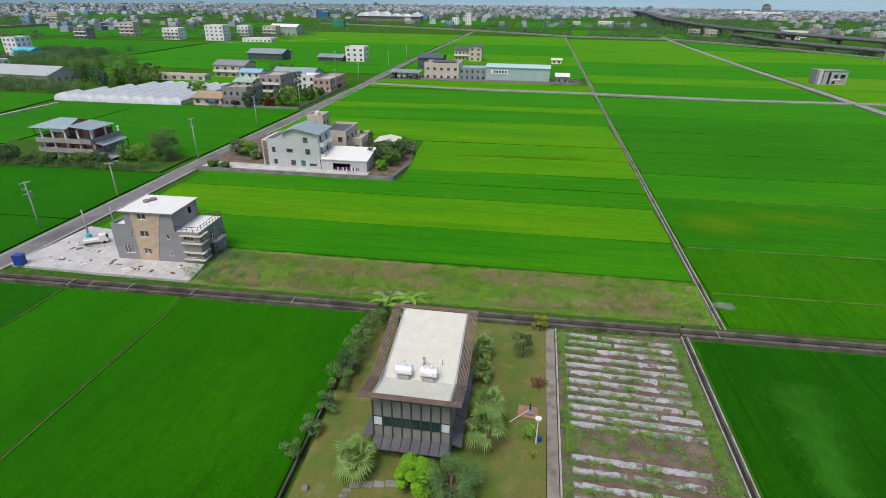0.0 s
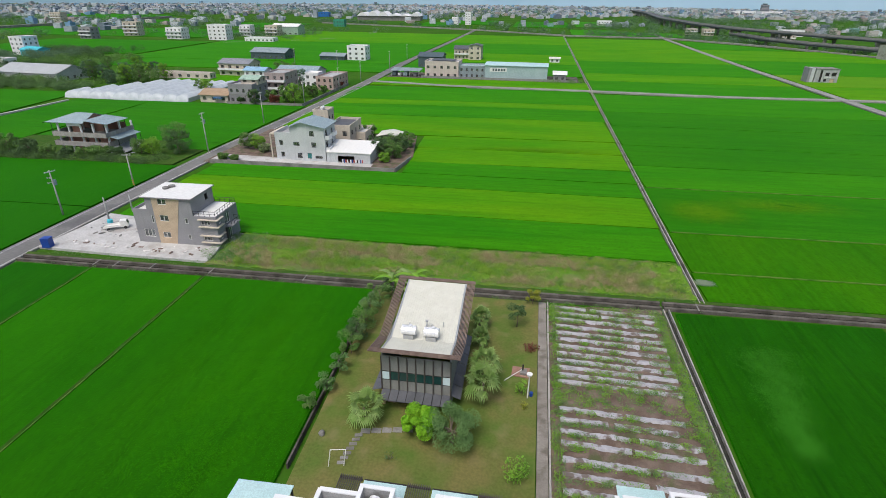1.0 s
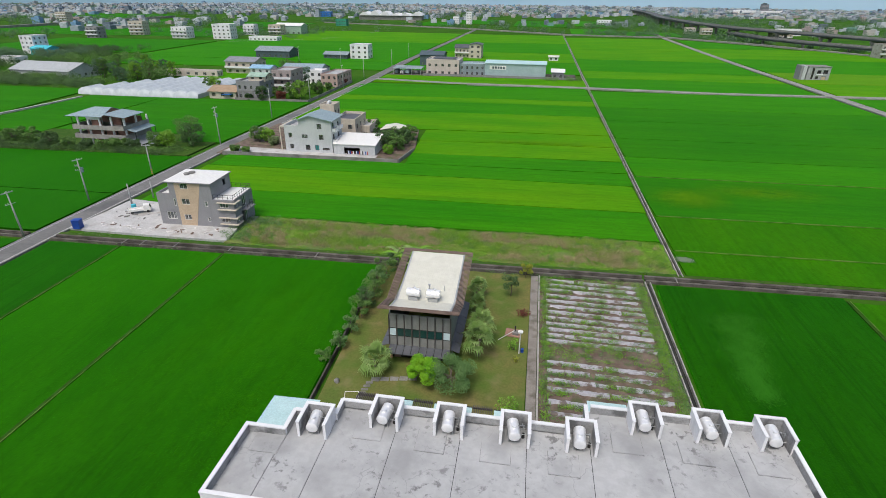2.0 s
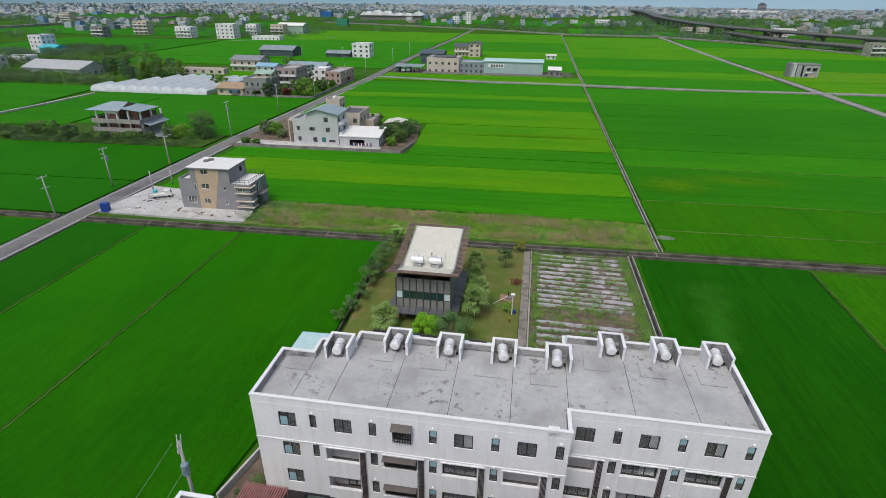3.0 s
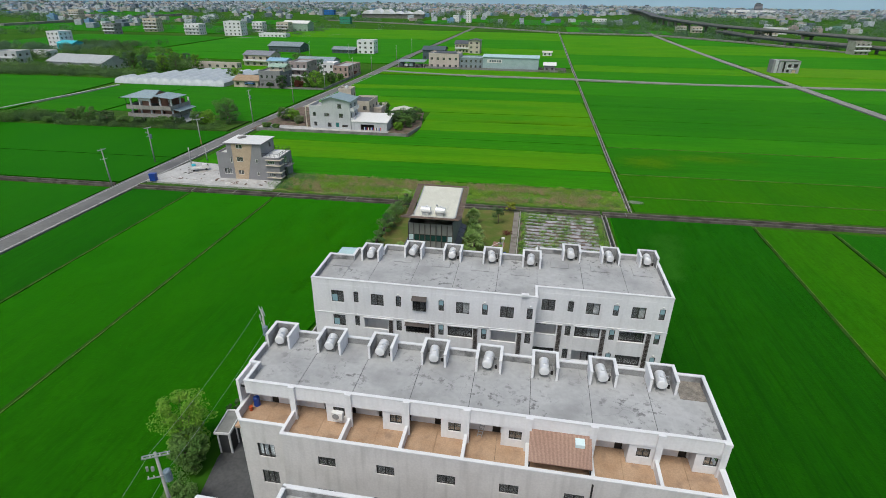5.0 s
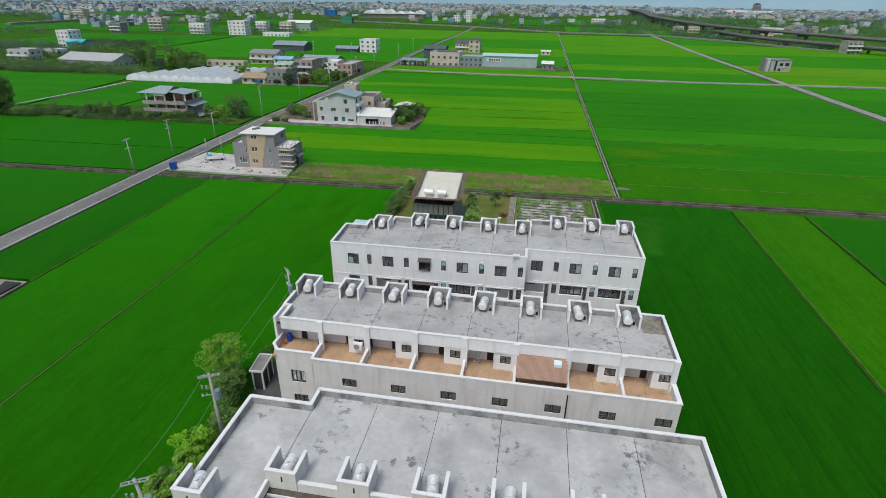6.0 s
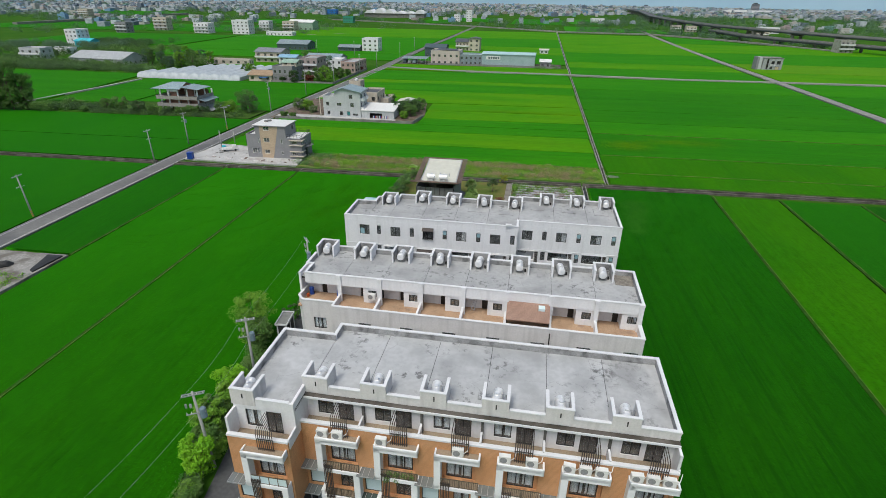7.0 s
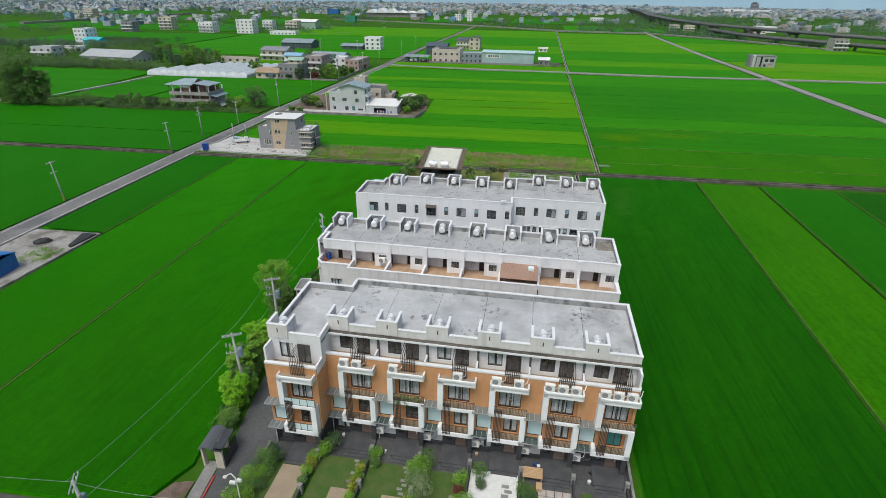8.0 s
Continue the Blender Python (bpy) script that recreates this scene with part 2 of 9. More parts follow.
TEAL_GLASS = mat("teal_glass", (0.05, 0.22, 0.22), (0.06, 0.26, 0.25), rough=0.05, spec=0.7, fine=0)
VILLA_GLASS = mat("dark_teal_glass", (0.015, 0.05, 0.048), (0.018, 0.06, 0.057), rough=0.06, spec=0.6, fine=0)
SMOKE_GLASS = mat("smoked_canopy_glass", (0.05, 0.072, 0.066), (0.075, 0.10, 0.092), rough=0.25, spec=0.35, fine=0)
CANOPY_GLASS = mat("grey_canopy_glass", (0.15, 0.17, 0.165), (0.20, 0.22, 0.215), rough=0.2, spec=0.5, fine=0.05)
PALE_PANE = mat("pale_teal_pane", (0.27, 0.43, 0.48), (0.34, 0.50, 0.55), rough=0.15, fine=0.03)
FROST = mat("frosted_pane", (0.58, 0.72, 0.75), (0.66, 0.79, 0.81), rough=0.25, fine=0.03)
CURTAIN = mat("curtain", (0.80, 0.83, 0.87), (0.60, 0.63, 0.70), scale=1.0, stretch=(9, 9, 0.1), rough=0.95)
GREY_CURTAIN = mat("grey_curtain", (0.42, 0.42, 0.43), (0.32, 0.32, 0.34), scale=1.0, stretch=(9, 9, 0.1), rough=0.95)
BLIND = mat("closed_shutter", (0.62, 0.63, 0.62), (0.7, 0.71, 0.7), wave=("Z", 4.0, 1.5), rough=0.6)
# the darkness of unlit rooms is put into this colour
ROOM_SHADE = mat("shaded_room_inside", (0.10, 0.095, 0.09), (0.15, 0.14, 0.13), rough=0.95)
STEEL = mat("stainless_steel", (0.86, 0.86, 0.86), (0.78, 0.78, 0.78), scale=2, rough=0.3, metal=0.3, fine=0.03)
GALV = mat("galvanised_steel", (0.42, 0.43, 0.44), (0.50, 0.51, 0.52), scale=3, rough=0.5, metal=0.5)
WHITE_METAL = mat("white_enamel", (0.78, 0.77, 0.74), (0.70, 0.69, 0.66), scale=2, rough=0.45, fine=0.04)
GRILLE = mat("fan_grille", (0.30, 0.30, 0.30), rough=0.6)
TERRACE = mat("terracotta_tiles", (0.42, 0.27, 0.165), (0.50, 0.34, 0.22), scale=0.7, rough=0.8, bump=0.1, bscale=12,
              stain=((0.22, 0.15, 0.11), 0.8, 0.55, 0.7, 0.6))
RED_ROOF = mat("brown_red_sheet", (0.37, 0.225, 0.165), (0.42, 0.265, 0.195), rough=0.55, wave=("X", 3.2, 1.2))
WOOD = mat("brown_wood", (0.175, 0.12, 0.095), (0.23, 0.165, 0.135), scale=1.0, stretch=(1, 1, 8), rough=0.75)
PALE_WOOD = mat("pale_deck_wood", (0.48, 0.31, 0.17), (0.55, 0.37, 0.21), scale=2, stretch=(8, 1, 1), rough=0.7)
ROOF_SHEET = mat("cream_roof_sheet", (0.62, 0.61, 0.52), (0.67, 0.66, 0.57), scale=0.8, rough=0.6, stain=((0.5, 0.48, 0.42), 1.4, 0.55, 0.7, 0.5))
PANEL = mat("grey_fibre_cement", (0.235, 0.235, 0.22), (0.28, 0.28, 0.26), scale=0.8, rough=0.8, streak=((0.15, 0.15, 0.14), 0.5))
SLATE = mat("dark_slate_sheet", (0.085, 0.088, 0.10), (0.115, 0.118, 0.13), scale=0.6, rough=0.5)
GREY_WALL = mat("grey_render", (0.26, 0.255, 0.27), (0.30, 0.295, 0.31), scale=0.5, rough=0.85, bump=0.15, bscale=20, streak=((0.2, 0.2, 0.2), 0.3))
TAN_WALL = mat("tan_tile", (0.54, 0.41, 0.29), (0.58, 0.45, 0.32), scale=0.8, rough=0.7, wave=("Z", 1.5, 6.0))
PALE_BLUE_WALL = mat("pale_blue_grey_render", (0.50, 0.52, 0.53), (0.57, 0.59, 0.60), scale=0.3, rough=0.85, streak=((0.38, 0.4, 0.41), 0.5))
BEIGE_WALL = mat("beige_render", (0.56, 0.49, 0.40), (0.62, 0.56, 0.46), scale=0.4, rough=0.85, streak=((0.35, 0.31, 0.26), 0.5))
PINK_WALL = mat("pale_pink_render", (0.55, 0.47, 0.42), (0.62, 0.54, 0.49), scale=0.3, rough=0.85, streak=((0.4, 0.35, 0.31), 0.4))
BLUE_SHEET = mat("blue_grey_roof_sheet", (0.29, 0.38, 0.42), (0.35, 0.44, 0.47), scale=0.6, rough=0.5, wave=("X", 1.6, 1.3))
TEAL_SHEET = mat("pale_teal_cladding", (0.40, 0.53, 0.54), (0.46, 0.59, 0.60), scale=0.3, rough=0.55, wave=("X", 1.0, 1.6))
PALE_TEAL = mat("pale_teal_sheet", (0.44, 0.62, 0.62), (0.50, 0.68, 0.68), scale=0.8, rough=0.4)
PALE_ROOF = mat("pale_grey_roof_sheet", (0.44, 0.46, 0.46), (0.52, 0.54, 0.54), scale=0.4, rough=0.5, wave=("X", 1.2, 1.5))
SHED_ROOF = mat("grey_blue_shed_roof", (0.26, 0.32, 0.34), (0.32, 0.38, 0.40), scale=0.4, rough=0.5, wave=("X", 1.2, 1.5))
DARK_SHEET = mat("dark_blue_grey_shed", (0.07, 0.10, 0.115), (0.09, 0.12, 0.14), rough=0.6)
BARE_BRICK = mat("bare_red_brick", (0.30, 0.16, 0.12), (0.36, 0.21, 0.16), scale=0.6, rough=0.9, bump=0.3)
FILM = mat("greenhouse_film", (0.40, 0.44, 0.465), (0.49, 0.53, 0.55), scale=0.5, rough=0.45, fine=0.05)
CYAN = mat("cyan_sheet", (0.06, 0.48, 0.58), (0.08, 0.55, 0.64), rough=0.6)
BLUE = mat("blue_plastic", (0.012, 0.055, 0.30), (0.02, 0.075, 0.36), rough=0.45)
BLUE_TARP = mat("blue_shed_sheet", (0.025, 0.17, 0.52), (0.035, 0.21, 0.6), rough=0.5, wave=("X", 2.0, 1.3))
BLACK = mat("black_tarp", (0.018, 0.018, 0.02), (0.035, 0.035, 0.035), rough=0.6, bump=0.6, bscale=4)
ORANGE = mat("orange_plastic", (0.55, 0.10, 0.03), rough=0.5)
RED_PAINT = mat("red_kerb_paint", (0.42, 0.05, 0.04), (0.5, 0.08, 0.06), rough=0.7)
GRAVEL = mat("white_gravel", (0.66, 0.66, 0.64), (0.76, 0.76, 0.74), scale=2, rough=0.9, bump=0.5, bscale=30)
TAN_PAVE = mat("tan_paving", (0.30, 0.235, 0.165), (0.36, 0.285, 0.20), scale=0.6, rough=0.9, bump=0.25, bscale=24)
BARK = mat("bark", (0.13, 0.10, 0.075), (0.19, 0.155, 0.12), scale=3, rough=0.95, bump=0.5)


def leaf(name, c1, c2, thin=0.12):
    """Foliage: a glossy leaf surface that also lets light through."""
    m = mat(name, c1, c2, scale=0.9, rough=0.55, spec=0.3, fine=0.1, world_space=True)
    t = m.node_tree
    p, out = t.nodes["Principled BSDF"], t.nodes["Material Output"]
    tl, mx = t.nodes.new("ShaderNodeBsdfTranslucent"), t.nodes.new("ShaderNodeMixShader")
    hs = t.nodes.new("ShaderNodeHueSaturation")
    hs.inputs["Value"].default_value = 1.5
    col = p.inputs["Base Color"].links[0].from_socket
    t.links.new(col, hs.inputs["Color"])
    t.links.new(hs.outputs[0], tl.inputs["Color"])
    mx.inputs[0].default_value = thin
    t.links.new(p.outputs[0], mx.inputs[1])
    t.links.new(tl.outputs[0], mx.inputs[2])
    t.links.new(mx.outputs[0], out.inputs["Surface"])
    return m


LEAF = leaf("leaves_mid_green", (0.085, 0.19, 0.036), (0.14, 0.25, 0.055))
# distance haze is put into this greyer, bluer green
LEAF_HAZED = leaf("leaves_hazed_green", (0.085, 0.165, 0.082), (0.12, 0.21, 0.108))
LEAF_BRIGHT = leaf("leaves_bright_green", (0.16, 0.42, 0.012), (0.24, 0.50, 0.02))
LEAF_FRESH = leaf("leaves_fresh_green", (0.14, 0.32, 0.022), (0.21, 0.39, 0.04))
LEAF_SOFT = leaf("leaves_soft_green", (0.10, 0.205, 0.055), (0.15, 0.265, 0.085))
LEAF_DARK = leaf("leaves_dark_green", (0.055, 0.115, 0.034), (0.085, 0.155, 0.05))
LEAF_PALM = leaf("palm_fronds", (0.15, 0.265, 0.05), (0.26, 0.37, 0.12))
LEAF_YELLOW = leaf("leaves_yellow_green", (0.22, 0.26, 0.02), (0.28, 0.3, 0.03))
LEAF_RED = leaf("leaves_red_brown", (0.12, 0.035, 0.02), (0.17, 0.05, 0.03))
LEAF_PALE = leaf("leaves_pale_variegated", (0.16, 0.24, 0.09), (0.26, 0.33, 0.16))

# ---- building helpers ----
def box(bm, x0, x1, y0, y1, z0, z1):
    c = [bm.verts.new((x, y, z)) for z in (z0, z1) for y in (y0, y1) for x in (x0, x1)]
    for f in ((0, 2, 3, 1), (4, 5, 7, 6), (0, 1, 5, 4), (2, 6, 7, 3), (0, 4, 6, 2), (1, 3, 7, 5)):
        bm.faces.new([c[i] for i in f])


def prism(bm, pts, z0, z1):
    """A slab over the polygon pts, from z0 up to z1."""
    lo = [bm.verts.new((x, y, z0)) for x, y in pts]
    hi = [bm.verts.new((x, y, z1)) for x, y in pts]
    bm.faces.new(hi)
    bm.faces.new(lo[::-1])
    k = len(pts)
    for i in range(k):
        bm.faces.new((lo[i], lo[(i + 1) % k], hi[(i + 1) % k], hi[i]))


def extrude_profile(bm, prof, x0, x1):
    """A body whose section prof, in (y, z), runs from x0 to x1."""
    a = [bm.verts.new((x0, y, z)) for y, z in prof]
    b = [bm.verts.new((x1, y, z)) for y, z in prof]
    bm.faces.new(a[::-1])
    bm.faces.new(b)
    k = len(prof)
    for i in range(k):
        bm.faces.new((a[i], a[(i + 1) % k], b[(i + 1) % k], b[i]))


def tube(bm, a, b, r0, r1=None, n=8, caps=True):
    a, b = Vector(a), Vector(b)
    r1 = r0 if r1 is None else r1
    q = (b - a).to_track_quat("Z", "Y")
    ra, rb = [], []
    for i in range(n):
        d = q @ Vector((math.cos(2 * math.pi * i / n), math.sin(2 * math.pi * i / n), 0))
        ra.append(bm.verts.new(a + d * r0))
        rb.append(bm.verts.new(b + d * r1))
    for i in range(n):
        bm.faces.new((ra[i], ra[(i + 1) % n], rb[(i + 1) % n], rb[i]))
    if caps:
        bm.faces.new(ra[::-1])
        bm.faces.new(rb)


def to_mesh(bm, name, material, smooth=False):
    bm.normal_update()
    me = bpy.data.meshes.new(name)
    bm.to_mesh(me)
    bm.free()
    if material:
        me.materials.append(material)
    if smooth:
        for f in me.polygons:
            f.use_smooth = True
    return me


def part(name, bm, material, parent, label="", at=None, smooth=False):
    """One mesh object under a thing or under a part; bm may be a finished mesh."""
    me = bm if isinstance(bm, bpy.types.Mesh) else to_mesh(bm, name, material, smooth)
    ob = new(name, me)
    ob.parent = parent
    if at is not None:
        ob.location = at
    return tagged(ob, label)


def thing(name, label, category, m=None, group=""):
    ob = new(name)
    ob.empty_display_size = 0.5
    if m is not None:
        ob.matrix_basis = m
    return tagged(ob, label, category, group)


def mesh_thing(name, bm, material, label, category="", group="", kind="", m=None, smooth=False):
    ob = new(name, to_mesh(bm, name, material, smooth))
    if m is not None:
        ob.matrix_basis = m
    return tagged(ob, label, category, group, kind)


def blocks(bm, *rows):
    for r in rows:
        box(bm, *r)
    return bm


def B(*rows):
    return blocks(bmesh.new(), *rows)


def panels(u0, u1, z0, z1, holes):
    """The rectangles that are left of a wall when its holes (u0, u1, z0, z1) are cut out."""
    us = sorted({u0, u1, *(min(max(h[i], u0), u1) for h in holes for i in (0, 1))})
    zs = sorted({z0, z1, *(min(max(h[i], z0), z1) for h in holes for i in (2, 3))})
    out = []
    for za, zb in zip(zs, zs[1:]):
        run = None
        for ua, ub in zip(us, us[1:]):
            um, zm = (ua + ub) / 2, (za + zb) / 2
            if any(h[0] < um < h[1] and h[2] < zm < h[3] for h in holes):
                if run:
                    out.append((*run, za, zb))
                run = None
            else:
                run = (run[0], ub) if run else (ua, ub)
        if run:
            out.append((*run, za, zb))
    return out


def wall_u(bm, u0, u1, z0, z1, v0, v1, holes=()):
    """A wall along u with openings."""
    for a, b, c, d in panels(u0, u1, z0, z1, holes):
        box(bm, a, b, v0, v1, c, d)


def wall_v(bm, v0, v1, z0, z1, u0, u1, holes=()):
    for a, b, c, d in panels(v0, v1, z0, z1, holes):
        box(bm, u0, u1, a, b, c, d)


win_cache = {}


def lattice(xs, zs, y0, y1):
    """One connected frame with bars: every second cell between the inner lines is open."""
    bm = bmesh.new()
    nx, nz = len(xs), len(zs)
    f = [[bm.verts.new((x, y0, z)) for z in zs] for x in xs]
    b = [[bm.verts.new((x, y1, z)) for z in zs] for x in xs]

    def solid(i, j):
        return 0 <= i < nx - 1 and 0 <= j < nz - 1 and not (i % 2 == 1 and j % 2 == 1)

    for i in range(nx - 1):
        for j in range(nz - 1):
            if not solid(i, j):
                continue
            bm.faces.new((f[i][j], f[i + 1][j], f[i + 1][j + 1], f[i][j + 1]))
            bm.faces.new((b[i][j + 1], b[i + 1][j + 1], b[i + 1][j], b[i][j]))
            if not solid(i - 1, j):
                bm.faces.new((f[i][j + 1], b[i][j + 1], b[i][j], f[i][j]))
            if not solid(i + 1, j):
                bm.faces.new((f[i + 1][j], b[i + 1][j], b[i + 1][j + 1], f[i + 1][j + 1]))
            if not solid(i, j - 1):
                bm.faces.new((f[i][j], b[i][j], b[i + 1][j], f[i + 1][j]))
            if not solid(i, j + 1):
                bm.faces.new((f[i + 1][j + 1], b[i + 1][j + 1], b[i][j + 1], f[i][j + 1]))
    return bm


def window(parent, u, v, z, w, h, fill="dark", bars=1, turn=0.0, frame_mat=None, name="window"):
    """A window whose outer face stands at v, facing -v (or turned about z): frame, bars, a pane, what hangs behind."""
    frame_mat = frame_mat or FRAME
    key = (round(w, 2), round(h, 2), fill, bars, frame_mat.name)
    if key not in win_cache:
        t = 0.07
        xs = [0, t]
        for i in range(bars):
            x = w * (i + 1) / (bars + 1)
            xs += [x - 0.035, x + 0.035]
        bm = lattice(xs + [w - t, w], [0, t, h - t, h], 0.08, 0.16)
        pane_mat = {"teal": GLASS, "half": GLASS, "tealglass": TEAL_GLASS, "frost": FROST, "blind": BLIND}.get(fill, GLASS)
        pane = B((t - 0.01, w - t + 0.01, 0.115, 0.125, t - 0.01, h - t + 0.01))
        back = None
        if fill == "teal":
            back = B((t, t + (w - 2 * t) * 0.48, 0.10, 0.11, t, t + (h - 2 * t) * 0.62))
        if fill == "drawn":
            back = B((t + (w - 2 * t) * 0.52, w - t, 0.20, 0.22, t, h - t))
        if fill == "half":
            back = B((t, w - t, 0.10, 0.11, t + (h - 2 * t) * 0.5, h - t))
        if fill == "curtain":
            back = bmesh.new()
            k = max(6, int(w / 0.12))
            xs = [t + (w - 2 * t) * i / k for i in range(k + 1)]
            top = [back.verts.new((x, 0.25 + 0.04 * (i % 2), h - t)) for i, x in enumerate(xs)]
            bot = [back.verts.new((x, 0.25 + 0.04 * (i % 2), t)) for i, x in enumerate(xs)]
            for i in range(k):
                if i not in (k // 2, k // 2 + 1) or w < 1.2:
                    back.faces.new((bot[i], bot[i + 1], top[i + 1], top[i]))
        win_cache[key] = (to_mesh(bm, "window_frame", frame_mat), to_mesh(pane, "pane", pane_mat), to_mesh(back, "curtain", PALE_PANE if fill in ("teal", "half") else GREY_CURTAIN if fill == "drawn" else CURTAIN) if back else None)
    fm, pm, cm = win_cache[key]
    ob = part(name, fm, None, parent, at=(u, v, z))
    ob.rotation_euler = (0, 0, radians(turn))
    part("pane", pm, None, ob).visible_shadow = False
    if cm:
        part("sash" if fill in ("teal", "half") else "curtain", cm, None, ob)
    return ob


def patch(bm, c, z=0.0, nx=12, ny=12, bump=0.0, skirt=0.0, f=0.4):
    """A sheet over the four corners c, with an uneven surface and a skirt down to the ground."""
    a, b, d, e = [Vector((*p, 0)) for p in c]
    rows = []
    for j in range(ny + 1):
        row = []
        for i in range(nx + 1):
            s, t = i / nx, j / ny
            p = (a * (1 - s) + b * s) * (1 - t) + (e * (1 - s) + d * s) * t
            p.z = z + (bump * noise.noise((p.x * f, p.y * f, 3.1)) if bump else 0.0)
            row.append(bm.verts.new(p))
        rows.append(row)
    for j in range(ny):
        for i in range(nx):
            bm.faces.new((rows[j][i], rows[j][i + 1], rows[j + 1][i + 1], rows[j + 1][i]))
    if skirt:
        loop = rows[0] + [r[-1] for r in rows[1:]] + rows[-1][-2::-1] + [r[0] for r in rows[-2:0:-1]]
        low = [bm.verts.new((v.co.x, v.co.y, z - skirt)) for v in loop]
        loop = [bm.verts.new(v.co) for v in loop]
        k = len(loop)
        for i in range(k):
            bm.faces.new((loop[i], low[i], low[(i + 1) % k], loop[(i + 1) % k]))
    return bm


def strip(bm, line, width, z0, z1):
    """A band of that width along a line of points, from z0 to z1."""
    n = len(line)
    left, right = [], []
    for i in range(n):
        p = Vector(line[i])
        d = (Vector(line[min(i + 1, n - 1)]) - Vector(line[max(i - 1, 0)])).normalized()
        q = Vector((-d.y, d.x)) * (width / 2)
        left.append(p + q)
        right.append(p - q)
    for i in range(n - 1):
        prism(bm, [right[i], right[i + 1], left[i + 1], left[i]], z0, z1)


def leaves(bm, rng, centre, radius, count, size, flat=0.5, shell=0.55):
    """Leaf blades strewn through a clump."""
    cx, cy, cz = centre
    rx, ry, rz = radius
    for _ in range(count):
        while True:
            x, y, z = rng.uniform(-1, 1), rng.uniform(-1, 1), rng.uniform(-1, 1)
            q = x * x + y * y + z * z
            if shell * shell * rng.random() < q < 1:
                break
        p = Vector((cx + x * rx, cy + y * ry, cz + z * rz))
        nrm = Vector((0.45 * x + rng.uniform(-1, 1), 0.45 * y + rng.uniform(-1, 1), 0.45 * z + flat + rng.uniform(-0.6, 0.9)))
        if nrm.length < 0.05:
            nrm = Vector((0, 0, 1))
        rot = nrm.to_track_quat("Z", "Y")
        a = rng.uniform(0, 6.28)
        s = size * rng.uniform(0.6, 1.35)
        e1 = rot @ Vector((math.cos(a), math.sin(a), 0)) * s
        e2 = rot @ Vector((-math.sin(a), math.cos(a), 0)) * (s * 0.5)
        v = [bm.verts.new(p + o) for o in (-e1, e2 * 0.9, e1, -e2)]
        bm.faces.new(v)


def tree(base, height, radius, material, label, seed, clumps=9, count=130, size=0.24, trunk=0.16, name="tree", low=0.35, group="", squash=0.75):
    """A tapered trunk with limbs, and a crown of many leaf blades in uneven clumps."""
    rng = random.Random(seed)
    t = thing(name, label, "tree", pose(*base, 0, 0, rng.uniform(0, 360)), group)
    wood, crown = bmesh.new(), bmesh.new()
    top = Vector((rng.uniform(-0.2, 0.2), rng.uniform(-0.2, 0.2), height * 0.62))
    mid = Vector((rng.uniform(-0.15, 0.15), rng.uniform(-0.15, 0.15), height * 0.3))
    tube(wood, (0, 0, 0), mid, trunk, trunk * 0.75, 7)
    tube(wood, mid, top, trunk * 0.75, trunk * 0.4, 7)
    for i in range(clumps):
        a = 2.4 * i + rng.uniform(-0.4, 0.4)
        h = low + (1 - low) * (i + 0.5) / clumps
        r = radius * (0.25 + 0.75 * math.sin(math.pi * min(0.95, 0.25 + 0.72 * (1 - h)))) * rng.uniform(0.55, 0.85)
        c = Vector((math.cos(a) * r, math.sin(a) * r, height * min(h, 0.9)))
        tube(wood, mid.lerp(top, rng.random()), c, trunk * 0.3, trunk * 0.1, 5, False)
        k = radius * rng.uniform(0.2, 0.5)*(1.25 if clumps < 14 else 1.0)
        leaves(crown, rng, c, (k * rng.uniform(0.7, 1.4), k * rng.uniform(0.7, 1.4), k * squash * rng.uniform(0.6, 1.2)), count, size, shell=0.3)
    part("trunk", wood, BARK, t, smooth=True)
    part("crown", crown, material, t)
    return t


def shrub(base, radius, height, material, label, seed, count=160, size=0.14, name="shrub", group="", category="shrub"):
    rng = random.Random(seed)
    t = thing(name, label, category, pose(*base), group)
    wood, crown = bmesh.new(), bmesh.new()
    for i in range(5):
        a = 1.26 * i + rng.uniform(-0.3, 0.3)
        c = Vector((math.cos(a) * radius * 0.5, math.sin(a) * radius * 0.5, height * rng.uniform(0.45, 0.75)))
        tube(wood, (0.05 * math.cos(a), 0.05 * math.sin(a), 0), c, 0.03, 0.012, 5, False)
        leaves(crown, rng, c, (radius * 0.6, radius * 0.6, height * 0.42), count // 5, size)
    part("stem", wood, BARK, t)
    part("foliage", crown, material, t)
    return t

# ---- ground, roads, ditches, fields ----
def drift(x0, y):
    """Roads and ditches run a little east of north."""
    return x0 + 0.030 * (y - 70)


bm = bmesh.new()
rings = [0, 150, 400, 900, 1800, 3200, 4800]
prev = None
for r in rings:
    cur = [bm.verts.new((r * math.cos(2 * math.pi * i / 64), 100 + r * math.sin(2 * math.pi * i / 64), 0.0)) for i in range(64)] if r else [bm.verts.new((0, 100, 0))]
    if prev:
        for i in range(64):
            j = (i + 1) % 64
            bm.faces.new((prev[0], cur[i], cur[j]) if len(prev) == 1 else (prev[i], cur[i], cur[j], prev[j]))
    prev = cur
mesh_thing("ground", bm, GROUND, "flat green farming plain reaching the horizon", "ground", kind="structure")


